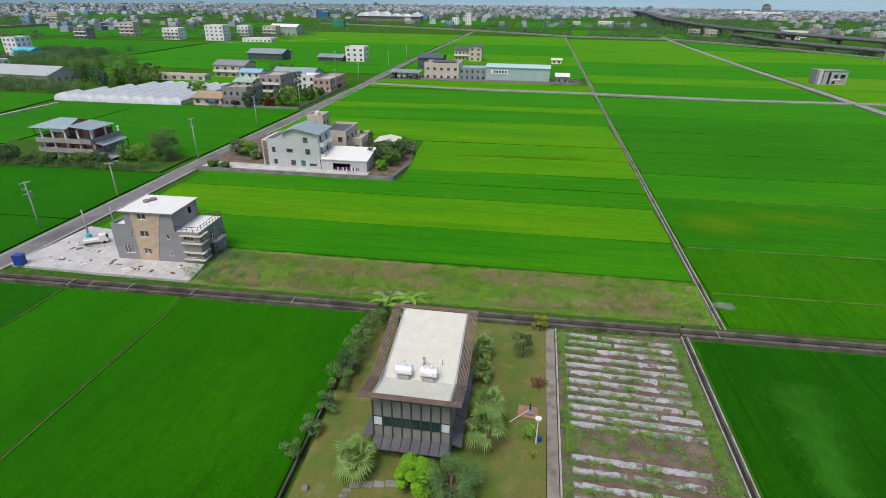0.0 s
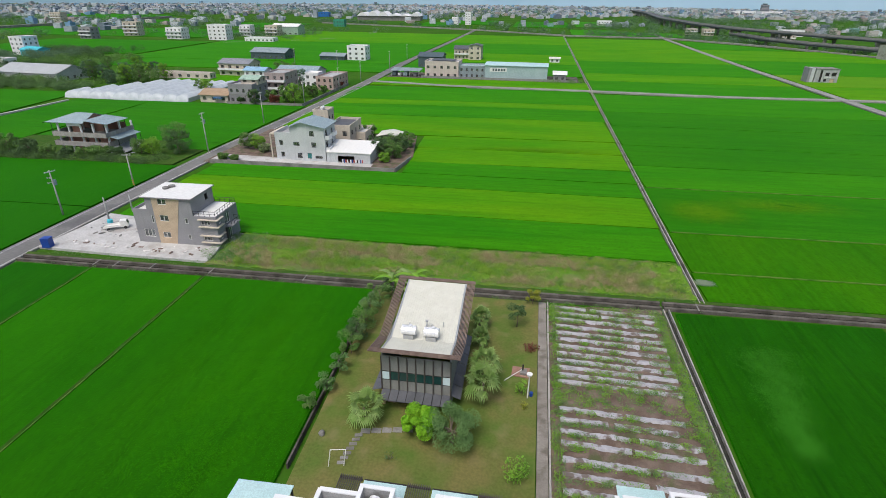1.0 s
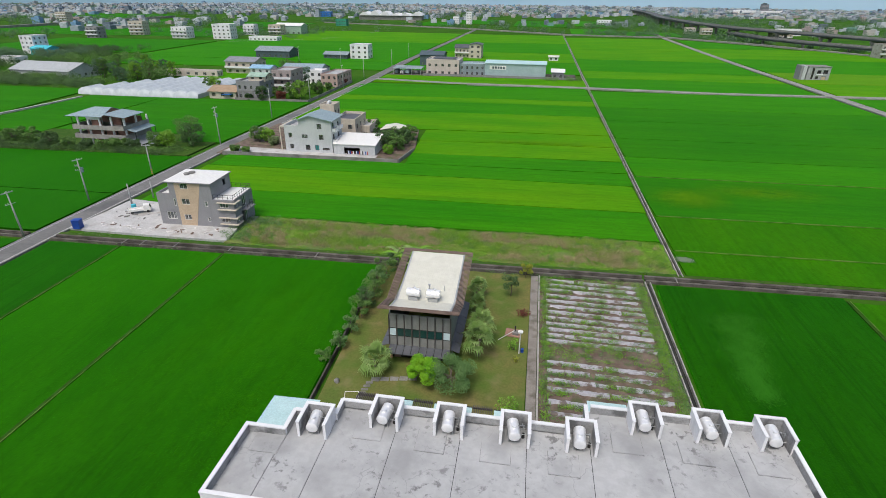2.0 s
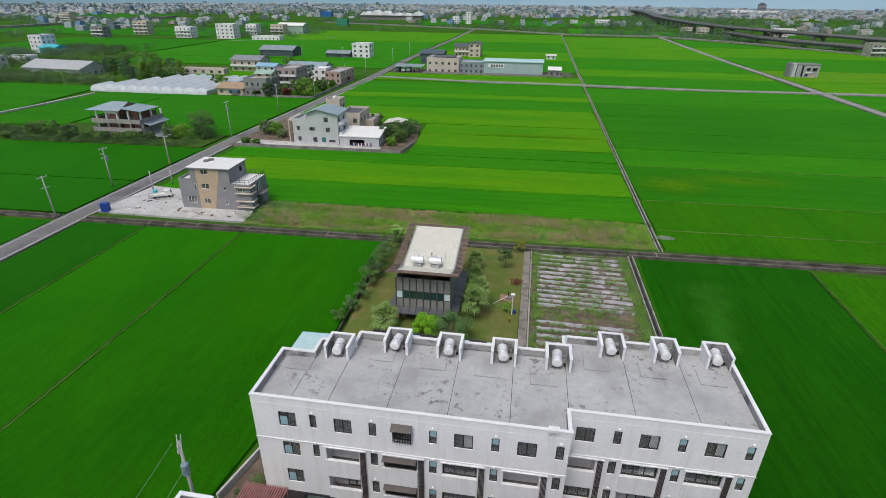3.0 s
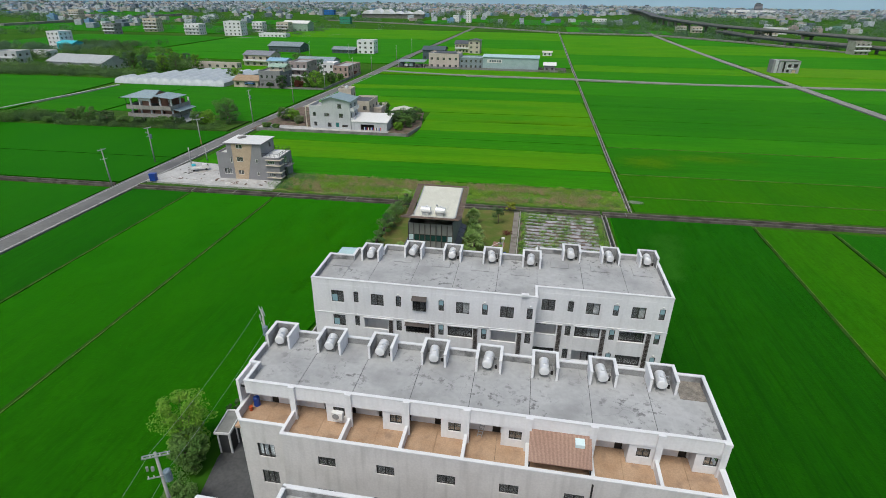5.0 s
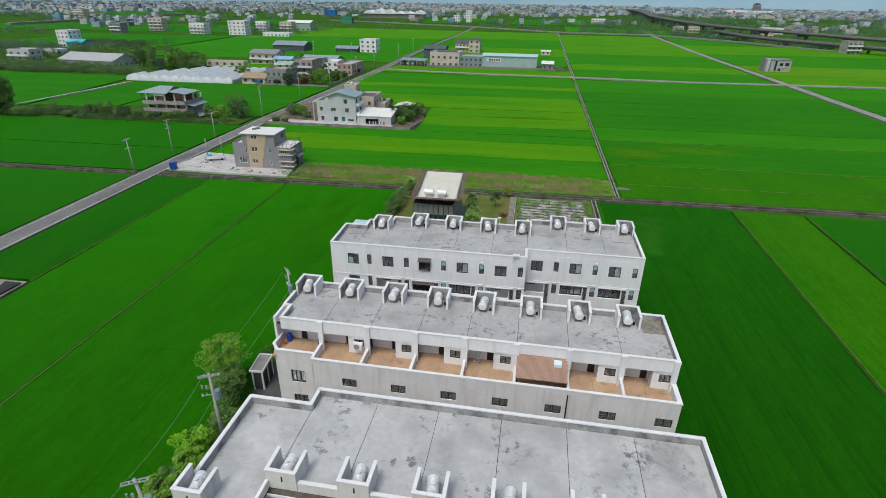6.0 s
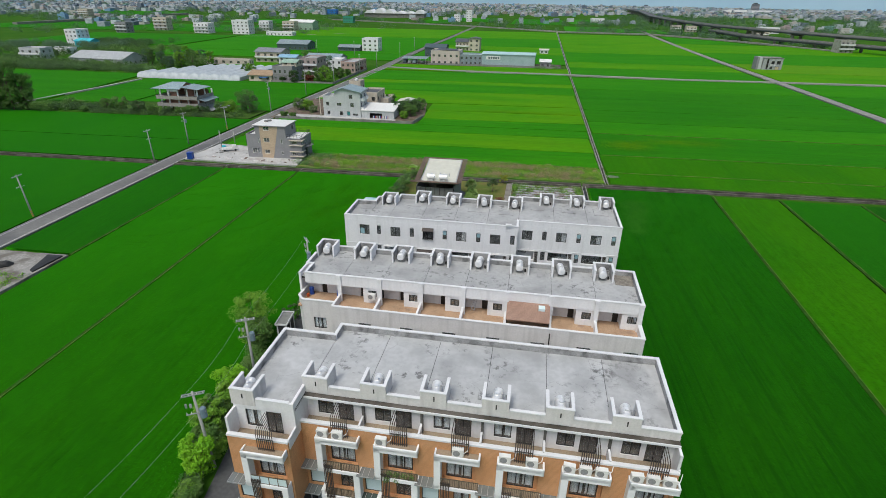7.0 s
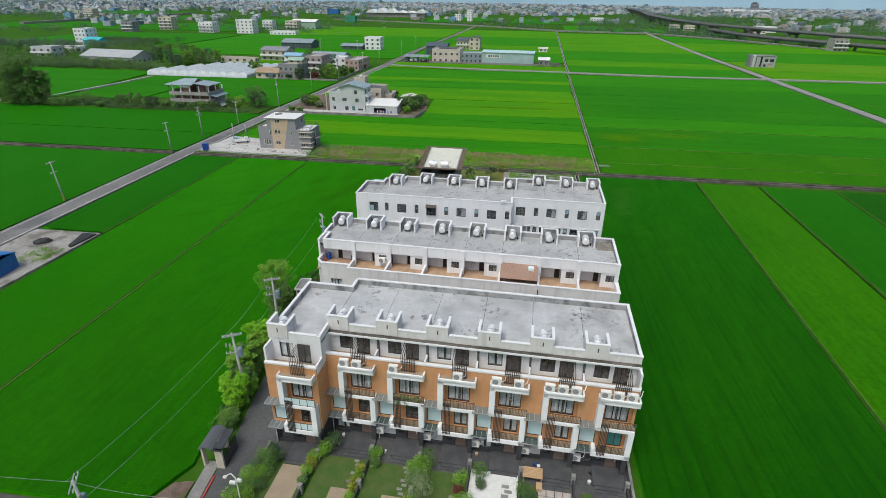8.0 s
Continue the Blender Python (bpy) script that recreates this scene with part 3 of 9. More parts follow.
def field(c, material, label="dense green rice paddy", h=0.42, cell=2.5, bump=0.10):
    w = (Vector(c[1]) - Vector(c[0])).length
    d = (Vector(c[3]) - Vector(c[0])).length
    b = patch(bmesh.new(), c, h, max(2, min(60, int(w / cell))), max(2, min(60, int(d / cell))), bump, h, 0.5)
    return mesh_thing("rice_field", b, material, label, "rice field", "rice paddies", "stuff", smooth=True)


def field_between(left, right, material, label="dense green rice paddy", h=0.42, nx=16, per=8):
    """A paddy between two lines of points."""
    b = bmesh.new()
    rows = []
    for k in range(len(left) - 1):
        for j in range(per + (k == len(left) - 2)):
            t = j / per
            a, c = Vector(left[k]).lerp(Vector(left[k + 1]), t), Vector(right[k]).lerp(Vector(right[k + 1]), t)
            rows.append([a.lerp(c, i / nx) for i in range(nx + 1)])
    vs = [[b.verts.new((p.x, p.y, h + 0.1 * noise.noise((p.x * 0.5, p.y * 0.5, 3.1)))) for p in r] for r in rows]
    for p, q in zip(vs, vs[1:]):
        for i in range(nx):
            b.faces.new((p[i], p[i + 1], q[i + 1], q[i]))
    edge = vs[0] + [r[-1] for r in vs[1:]] + vs[-1][-2::-1] + [r[0] for r in vs[-2:0:-1]]
    low = [b.verts.new((v.co.x, v.co.y, 0)) for v in edge]
    edge = [b.verts.new(v.co) for v in edge]
    for i in range(len(edge)):
        j = (i + 1) % len(edge)
        b.faces.new((edge[i], low[i], low[j], edge[j]))
    return mesh_thing("rice_field", b, material, label, "rice field", "rice paddies", "stuff", smooth=True)


# south of the long ditch
field([(-330, -70), (-89.5, -70), (-87.7, 66.2), (-330, 66.2)], RICE_WEST)
field([(-81.6, 15.6), (-68.6, 15.2), (-67.6, 66.4), (-81.2, 66.4)], RICE_EAST, "dark green rice paddy beside the road")
field_w = field([(-68.6, -38.9), (-49.5, -38.9), (-47.7, 66.4), (-67.2, 66.4)], RICE_SOUTH)
WEST_L = [(-49.0, -38.9), (-49.0, -33.5), (-48.9, -22), (-48.6, -4), (-48.3, 12), (-48.0, 32), (-47.2, 66.4)]
WEST_R = [(-23.4, -38.7), (-20.9, -33.5), (-22.4, -24), (-24.6, -6), (-22.6, 9), (-19.5, 30), (-19.3, 66.3)]
field_l = field_between(WEST_L, WEST_R, RICE_SOUTH)
EAST_L = [(22.4, -75), (22.7, -24), (23.6, 22), (25.2, 34), (25.9, 66.2)]
EAST_R = [(47.6, -75), (49.75, -24), (51.65, 22), (52.15, 34), (53.4, 66.2)]
field_r = field_between(EAST_L, EAST_R, RICE_EAST)
field([(48.1, -75), (65.4, -75), (68.0, 64.8), (54.0, 65.4)], RICE_STRIP, h=0.3)
field([(66.0, -75), (81.2, -75), (85.0, 64.2), (68.6, 64.8)], RICE_WEST)
field([(81.8, -75), (150, -75), (150, 63.8), (85.6, 64.2)], RICE_DEEP)
for a, c in (((-49.25, -38.9), (-47.45, 66.4)), ((47.85, -75), (53.7, 65.4)), ((65.7, -75), (68.3, 64.8)), ((81.5, -75), (85.3, 64.2)), ((-68.4, 14.8), (-67.4, 66.4))):
    bm = bmesh.new()
    strip(bm, [a, c], 0.44, 0.0, 0.47)
    mesh_thing("bank", bm, BANK_SOIL, "low grassy bund between two paddies", "bank", kind="structure")
    bm = bmesh.new()
    strip(bm, [(a[0] + 0.3, a[1]), (c[0] + 0.3, c[1])], 0.14, 0.0, 0.52)
    mesh_thing("bank", bm, RIDGE, "thin pale grassy edge of a bund", "bank", kind="structure")


def rice_leaves(host, left, right, material, seed, per=34, h=0.40):
    """Upright leaf blades in planted rows over a paddy between two lines of points."""
    rg = np.random.default_rng(seed)
    base = []
    for k in range(len(left) - 1):
        a0, a1, b0, b1 = (np.array(p, float) for p in (left[k], left[k + 1], right[k], right[k + 1]))
        width, length = 0.5 * (abs(b0[0] - a0[0]) + abs(b1[0] - a1[0])), abs(a1[1] - a0[1])
        n = int(width * length * per)
        v = rg.random(n)
        rows = int(width / 0.3)
        u = np.clip((rg.integers(0, rows, n) + 0.5 + rg.normal(0, 0.26, n)) / rows, 0.004, 0.996)
        l, r = a0 + (a1 - a0) * v[:, None], b0 + (b1 - b0) * v[:, None]
        base.append(l + (r - l) * u[:, None])
    base = np.concatenate(base)
    n = len(base)
    yaw, lean = rg.random(n) * 2 * math.pi, rg.random(n) * 2 * math.pi
    half, tall = 0.025 + 0.025 * rg.random(n), 0.05 + 0.09 * rg.random(n)
    out = 0.12 * rg.random(n)
    co = np.empty((n, 3, 3))
    for i, s in ((0, -1), (1, 1)):
        co[:, i, 0] = base[:, 0] + s * half * np.cos(yaw)
        co[:, i, 1] = base[:, 1] + s * half * np.sin(yaw)
        co[:, i, 2] = h - 0.06
    co[:, 2, 0] = base[:, 0] + out * np.cos(lean)
    co[:, 2, 1] = base[:, 1] + out * np.sin(lean)
    co[:, 2, 2] = h + tall
    me = bpy.data.meshes.new("rice_leaves")
    me.vertices.add(3 * n)
    me.vertices.foreach_set("co", co.ravel())
    me.loops.add(3 * n)
    me.loops.foreach_set("vertex_index", np.arange(3 * n, dtype=np.int32))
    me.polygons.add(n)
    me.polygons.foreach_set("loop_start", np.arange(0, 3 * n, 3, dtype=np.int32))
    me.update(calc_edges=True)
    me.materials.append(material)
    ob = new("rice_leaves", me)
    ob.parent = host
    return tagged(ob, "upright bright green rice leaves", kind="stuff")


rice_leaves(field_w, [(-68.6, -38.7), (-67.2, 66.2)], [(-49.7, -38.7), (-47.9, 66.2)], BLADES, 11, 22)
rice_leaves(field_l, WEST_L, WEST_R, BLADES, 12)
rice_leaves(field_r, EAST_L, EAST_R, DARK_BLADES, 13)
# north of it, strip by strip
def strip_field(xa, xb, ya, yb, m, skew=0.0, cell=5):
    field([(xa, ya - skew), (xb, ya + skew), (xb, yb + skew), (xa, yb - skew)], m, h=0.3, cell=cell, bump=0.07)


for ya, yb, m in ((84.0, 98.4, RICE_MID), (98.7, 115.6, RICE_LIGHT), (115.9, 125.6, RICE_MID)):
    strip_field(drift(-79.4, ya), drift(29.9, ya), ya, yb, m, -0.3, 4)
strip_field(-27.0, drift(29.9, 130), 125.9, 136.0, RICE_MID)
strip_field(-27.2, drift(29.9, 140), 136.3, 151.0, RICE_LIGHT, 0.3)
strip_field(-27.6, drift(29.9, 155), 151.3, 165.5, RICE_LIGHT, 0.5)
for ya, yb, m in ((166.0, 195.0, RICE_LIGHT), (195.3, 216.0, RICE_MID), (216.3, 227.0, RICE_LIGHT), (227.3, 262.0, RICE_MID)):
    strip_field(drift(-81.0, ya), drift(29.9, ya), ya, yb, m, 0.8)
for ya, yb, m in ((70.8, 80.0, RICE_STRIP), (80.3, 96.8, RICE_STRIP), (97.1, 123.6, RICE_NORTH), (123.9, 142.0, RICE_MID), (142.3, 164.0, RICE_NORTH),
                  (164.3, 191.0, RICE_NORTH), (191.3, 216.5, RICE_NORTH), (216.8, 256.0, RICE_MID)):
    strip_field(drift(31.7, ya), 142.6, ya, yb, m, 0.2)
    strip_field(149.6, 330, ya, yb, m, 0.2, 12)

for y in (80.15, 96.95, 123.75):
    bm = bmesh.new()
    strip(bm, [(drift(31.9, y), y - 0.2), (142.4, y + 0.2)], 0.3, 0.0, 0.44)
    mesh_thing("bank", bm, RIDGE, "thin pale grassy ridge between two paddies", "bank", kind="structure")


def blade_patch(material, seed, n, cx, cy, rx, ry, tilt, label):
    """Thin or yellowed rice: single blades strewn over the paddy, thinning out to the edge."""
    rng = random.Random(seed)
    b = bmesh.new()
    for _ in range(int(n * 2.4)):
        u, v = rng.gauss(0, 0.42), rng.gauss(0, 0.42)
        if abs(u) > 1 or abs(v) > 1 or noise.noise((u * 3, v * 3, seed)) < -0.5:
            continue
        x, y = cx + u * rx + tilt * v * ry, cy + v * ry
        leaves(b, rng, (x, y, 0.42), (0.1, 0.1, 0.05), 1, 0.065, 4.0)
    mesh_thing("rice_patch", b, material, label, "rice patch", kind="stuff")


LUSH = mat("lush_rice", (0.026, 0.185, 0.001), (0.033, 0.205, 0.001), rough=0.85, spec=0.05, world_space=True)
blade_patch(LUSH, 57, 40000, -30, 44, 10, 22, 0.0, "lighter lush patch in a rice paddy")
YELLOWED = mat("yellowed_rice", (0.125, 0.31, 0.006), (0.09, 0.28, 0.004), rough=0.8, spec=0.05, world_space=True)
blade_patch(YELLOWED, 51, 12000, 42, 109, 9, 7, 0.0, "yellowed patch in a rice paddy")
blade_patch(YELLOWED, 52, 9000, 60, 115, 16, 5, 0.0, "yellowed patch in a rice paddy")
blade_patch(YELLOWED, 53, 9000, 8, 153, 22, 2.2, 0.0, "yellowed strip in a rice paddy")
THIN_RICE = mat("thin_rice", (0.04, 0.21, 0.013), (0.032, 0.182, 0.010), rough=0.9, spec=0.05, world_space=True)
rng = random.Random(54)
bm = bmesh.new()
for _ in range(38000):
    k = rng.random()
    y = 58.6 - 18 * k + rng.gauss(0, 0.7)
    x = 34.8 - 2.4 * k + rng.gauss(0, 0.5) * (4.0 - 2.4 * k) + 1.2 * noise.noise((y * 0.35, 1.0, 0.0))
    if noise.noise((x * 0.5, y * 0.5, 2.0)) > -0.6:
        leaves(bm, rng, (x, y, 0.47), (0.1, 0.1, 0.05), 1, 0.055, 2.0)
mesh_thing("rice_patch", bm, THIN_RICE, "pale thinly grown patch of rice", "rice patch", kind="stuff")
# a puddle's pale reflection, painted as light blades
blade_patch(mat("puddle_glint", (0.24, 0.30, 0.20), (0.18, 0.25, 0.14), rough=0.8, world_space=True), 56, 1500, 32.8, 76.3, 1.7, 1.1, 0.0, "small wet puddle, its pale reflection put into blade colours")
# behind the cross road
for xa, xb, rows in ((-72.4, 36.0, ((266, 292), (314, 372), (372.5, 430), (430.5, 520), (520.5, 625))), (37.7, 141, ((262, 300), (300.5, 330), (330.5, 395), (395.5, 470), (470.5, 600)))):
    for i, (ya, yb) in enumerate(rows):
        k, q = (0.041, 0.033) if xa < 0 else (0.034, 0.02)
        field([(xa + k * (ya - 270), ya), (xb + q * (ya - 270), ya - 3), (xb + q * (yb - 270), yb - 3), (xa + k * (yb - 270), yb)],
              (RICE_LIGHT, RICE_MID, RICE_LIGHT, RICE_MID, RICE_LIGHT)[(i + (xa > 0)) % 5], cell=10)
for ya, yb, m in ((262, 300, RICE_LIGHT), (300.5, 345, RICE_YELLOW), (345.5, 420, RICE_MID), (420.5, 500, RICE_LIGHT)):
    field([(150, ya), (360, ya), (360, yb), (150, yb)], m, cell=14)
field([(151.5, 501), (229, 501), (206, 548), (160, 596)], RICE_MID, cell=10)
# west of the road
for c, m in (([(-330, 70.6), (-88.1, 70.6), (-87.6, 91.2), (-330, 91.2)], RICE_WEST), ([(-330, 91.6), (-87.6, 91.6), (-86.8, 121.8), (-330, 118.5)], RICE_WEST),
             ([(-330, 125), (-187, 140), (-193.5, 218), (-330, 220)], RICE_NORTH), ([(-184.5, 141), (-150.4, 141), (-149.4, 204), (-182.5, 203)], RICE_NORTH),
             ([(-149, 145.4), (-86.2, 145.4), (-83.4, 204.6), (-149, 204)], RICE_NORTH), ([(-100.6, 137.5), (-86.8, 137.4), (-86.3, 145.2), (-100.6, 145.2)], RICE_NORTH), ([(-260, 310), (-77.6, 310), (-76.6, 350), (-260, 350)], RICE_MID),
             ([(-270, 351), (-76.4, 351), (-69.4, 500), (-270, 500)], RICE_MID), ([(-430, 370), (-275, 370), (-275, 480), (-430, 480)], RICE_NORTH),
             ([(-250, 501), (-69, 501), (-62.6, 630), (-250, 640)], RICE_LIGHT), ([(-640, 520), (-300, 520), (-300, 640), (-640, 640)], RICE_NORTH)):
    field(c, m, cell=10)

field([(-176, 250), (-128, 250), (-128, 284), (-176, 284)], RICE_LIGHT, cell=10)
road_line = [(-87.0, -90), (-85.5, 10), (-85.0, 70), (-83.2, 137), (-79.8, 195), (-75.8, 272), (-73.6, 366), (-64, 540), (-55.5, 720)]
bm = bmesh.new()
strip(bm, [(x + 0.2, y) for x, y in road_line], 4.5, 0.0, 0.30)
mesh_thing("road", bm, ASPHALT, "worn grey asphalt farm road", "road", kind="structure")
for off, m in ((-1.85, WHITE_LINE), (2.25, WHITE_LINE)):
    bm = bmesh.new()
    strip(bm, [(x + off, y) for x, y in road_line[:6]], 0.14, 0.30, 0.305)
    mesh_thing("road_marking", bm, m, "painted edge line on the road", "road marking", kind="structure")
for off in (-2.25, 2.65):
    bm = bmesh.new()
    strip(bm, [(x + off, y) for x, y in road_line[:7]], 0.34, 0.0, 0.36)
    mesh_thing("kerb", bm, PANEL, "low concrete edge wall beside the road", "kerb", kind="structure")
bm = bmesh.new()
strip(bm, [(-73, 275), (-31, 267.2), (36, 264), (96, 258.5), (140, 259.5), (330, 262)], 4.4, 0.0, 0.58)
mesh_thing("road", bm, PALE_LANE, "narrow concrete lane between paddies", "road", kind="structure")
bm = bmesh.new()
strip(bm, [(145.0, 20), (146, 180), (146.5, 302), (146.2, 375), (147.5, 460), (152, 600), (158, 690)], 4.6, 0.0, 0.5)
mesh_thing("road", bm, PALE_LANE, "straight pale farm road", "road", kind="structure")
bm = bmesh.new()
strip(bm, [(-270, 470), (-200, 520), (-180, 545), (-165, 640)], 4.0, 0.0, 0.4)
mesh_thing("road", bm, CONCRETE, "pale farm track across the paddies", "road", kind="structure")


bm = bmesh.new()
strip(bm, [(-330, 60), (-191, 133), (-186, 176), (-184.5, 200)], 1.1, 0.0, 0.62)
mesh_thing("road", bm, YARD, "thin pale concrete channel edge between paddies", "path", kind="structure")


def ditch(line, w, h=0.5, label="narrow concrete irrigation ditch with dark water", wall=MOSSY, t=0.22):
    base = thing("ditch", label, "ditch")
    base["kind"] = "structure"
    d = Vector(line[-1]) - Vector(line[0])
    q = Vector((-d.y, d.x)).normalized() * (w / 2)
    for s in (-1, 1):
        b = bmesh.new()
        strip(b, [Vector(p) + q * s for p in line], t, 0.0, h)
        part("ditch_wall", b, wall, base)
    b = bmesh.new()
    strip(b, line, w - t, 0.0, 0.05)
    part("ditch_bed", b, DITCH_WATER, base)


ditch([(-82.2, 68.3), (24.2, 68.2)], 1.5, 0.5, "mossy concrete ditch between the paddies", t=0.5)
ditch([(24.6, 68.2), (150, 68.0)], 1.5, 0.5, "mossy concrete ditch between the paddies", t=0.5)
ditch([(-330, 69.2), (-88.2, 68.6)], 1.4, 0.5, "mossy concrete ditch between the paddies", t=0.4)
ditch([(30.5, 69.6), (36.3, 262.4)], 0.66, 0.55, wall=PALE_DITCH, t=0.16)
ditch([(36.6, 266), (37.6, 305), (49, 637)], 1.0, 0.55, wall=PALE_DITCH, t=0.25)
ditch([(24.7, 67.0), (24.35, 46), (24.05, 33.0)], 0.8, 0.52, wall=PALE_DITCH, t=0.15)
bm = bmesh.new()
for xa, xb in ((-82.4, 24.0), (25.2, 150)):
    strip(bm, [(xa, 69.85), (xb, 69.7)], 0.9, 0.0, 0.44)
mesh_thing("bank", bm, BUND, "weedy green bank beside the ditch", "bank", kind="structure")
for x in (-67.6, -64.0, -57.5, -47.0, -31.0, 29.4):
    bm = B((x - 0.08, x + 0.08, 67.2, 69.2, 0.5, 0.58))
    mesh_thing("ditch_beam", bm, CONCRETE, "concrete cross beam over the ditch", "beam", "ditch beams")

# weedy plot
bm = patch(bmesh.new(), [(-49.5, 70.4), (drift(30.0, 70.4), 70.3), (drift(30.0, 82), 81.6), (-48.5, 83.6)], 0.42, 90, 16, 0.5, 0.42, 0.5)
mesh_thing("weed_plot", bm, WEEDS, "overgrown fallow plot of brown and green weeds", "weeds", kind="stuff", smooth=True)
for m, n, sd, sz, lim, up in ((GREEN_WEED, 38000, 5, 0.085, 0.0, 0.5), (DRY_WEED, 26000, 6, 0.085, 0.05, -0.1), (LEAF_SOFT, 14000, 7, 0.085, -0.1, 0.5)):
    rng = random.Random(sd)
    bm = bmesh.new()
    for _ in range(n):
        for _try in range(5):
            x, y = rng.uniform(-49, 29.6), rng.uniform(70.6, 82.4)
            if noise.noise((x * 0.12, y * 0.25, sd)) + 0.5 * noise.noise((x * 0.5, y * 0.6, sd)) > lim:
                break
        leaves(bm, rng, (x, y, 0.62 + 0.25 * noise.noise((x * 0.5, y * 0.5, 3.1))), (0.25, 0.25, 0.3), 1, sz, up)
    mesh_thing("weeds", bm, m, "tall weeds on the fallow plot", "weeds", kind="stuff")
rng = random.Random(19)
for m, n in ((DRY_WEED, 680), (LEAF_SOFT, 140), (GREEN_WEED, 560)):
    bm = bmesh.new()
    for _ in range(n):
        for _try in range(6):
            x, y = rng.uniform(-47, 29), rng.uniform(71.2, 81.6)
            if noise.noise((x * 0.09, y * 0.22, 8.0 if m is DRY_WEED else 3.0)) > 0.05:
                break
        s = rng.uniform(0.35, 0.95)
        leaves(bm, rng, (x, y, 0.5 + 0.5 * s), (s, s * 0.8, s * 0.8), int(110 * s), 0.09, 0.1, 0.2)
    mesh_thing("weeds", bm, m, "clumps of tall standing weeds on the fallow plot", "weeds", kind="stuff")
rng = random.Random(13)
bm = bmesh.new()
for _ in range(1500):
    x = rng.uniform(-82, 30)
    y = rng.choice((66.7, 70.1, 70.6, 70.9)) + rng.uniform(-0.3, 0.3)
    if noise.noise((x * 0.15, y, 4.0)) > -0.15:
        leaves(bm, rng, (x, y, 0.45), (0.4, 0.2, 0.2), 9, 0.075, 0.6)
mesh_thing("weeds", bm, LEAF_SOFT, "weeds along the banks of the ditch", "weeds", kind="stuff")
rng = random.Random(12)
bm = bmesh.new()
for _ in range(130):
    x, y = rng.uniform(-52, -40), rng.uniform(71.5, 84)
    if (x + 47) ** 2 / 34 + (y - 77.5) ** 2 / 36 < 1:
        leaves(bm, rng, (x, y, 0.7), (0.8, 0.8, 0.5), 110, 0.085, 0.6)
mesh_thing("creeper", bm, LEAF_SOFT, "mound of bright green creeping vines", "vines", kind="stuff")

# garden round the villa, its path, the vegetable plot
bm = patch(bmesh.new(), [(-18.2, 24), (4.6, 24), (6.2, 66.6), (-18.6, 66.6)], 0.34, 30, 50, 0.06, 0.34, 0.4)
mesh_thing("lawn", bm, LAWN, "patchy dry lawn round the villa", "lawn", kind="stuff", smooth=True)
bm = bmesh.new()
prism(bm, [(4.75, 24), (5.9, 24), (7.3, 66.4), (6.2, 66.4)], 0.0, 0.42)
mesh_thing("pavement", bm, GARDEN_PATH, "narrow worn concrete garden path", "path", kind="structure")
bm = bmesh.new()
prism(bm, [(5.95, 24), (6.15, 24), (7.6, 66.4), (7.4, 66.4)], 0.0, 0.6)
mesh_thing("kerb", bm, PALE_DITCH, "low pale kerb beside the vegetable plot", "kerb", kind="structure")
bm = patch(bmesh.new(), [(6.2, 24), (23.2, 28), (24.0, 66.8), (7.65, 66.0)], 0.32, 60, 140, 0.16, 0.32, 0.9)
mesh_thing("vegetable_plot", bm, SOIL, "weedy brown vegetable plot", "soil", kind="stuff", smooth=True)
row_ys = [65.4, 63.9, 62.3, 60.6, 59.0, 57.5, 55.9, 54.3, 52.8, 51.4, 50.0, 48.7, 44.0, 42.4, 40.6, 39.0, 36.8, 34.9, 33.0, 31.2]
rng = random.Random(3)
for i, y in enumerate(row_ys):
    x0, x1 = 7.9 + 0.03 * (y - 45), 22.2 + 0.03 * (y - 50)
    x = x0
    t = thing("mulch_bed", "raised bed under torn grey plastic mulch film", "plant bed", group="mulch beds")
    while x < x1 - 1.0:
        w = rng.uniform(6.0, 15.0) if 47 < y < 64 else rng.uniform(3.0, 9.0)
        w = min(w, x1 - x)
        b = bmesh.new()
        k = max(4, int(w / 0.3))
        prof = [(-0.38, 0.30), (-0.26, 0.50), (0.0, 0.55), (0.26, 0.50), (0.38, 0.30)]
        ringv = []
        for s in range(k + 1):
            xx = x + w * s / k
            jy = 0.12 * noise.noise((xx * 0.8, y, 1.0)) - 0.05 * (xx - x0)
            ragged = 1.0 + 0.6 * noise.noise((xx * 2.1, y, 5.0))
            ringv.append([b.verts.new((xx, y + jy + py * ragged, pz)) for py, pz in prof])
        for s in range(k):
            for q in range(4):
                b.faces.new((ringv[s][q], ringv[s + 1][q], ringv[s + 1][q + 1], ringv[s][q + 1]))
        part("mulch_film", b, MULCH, t)
        x += w + (rng.uniform(0.1, 0.4) if 47 < y < 64 else rng.uniform(0.2, 1.0))
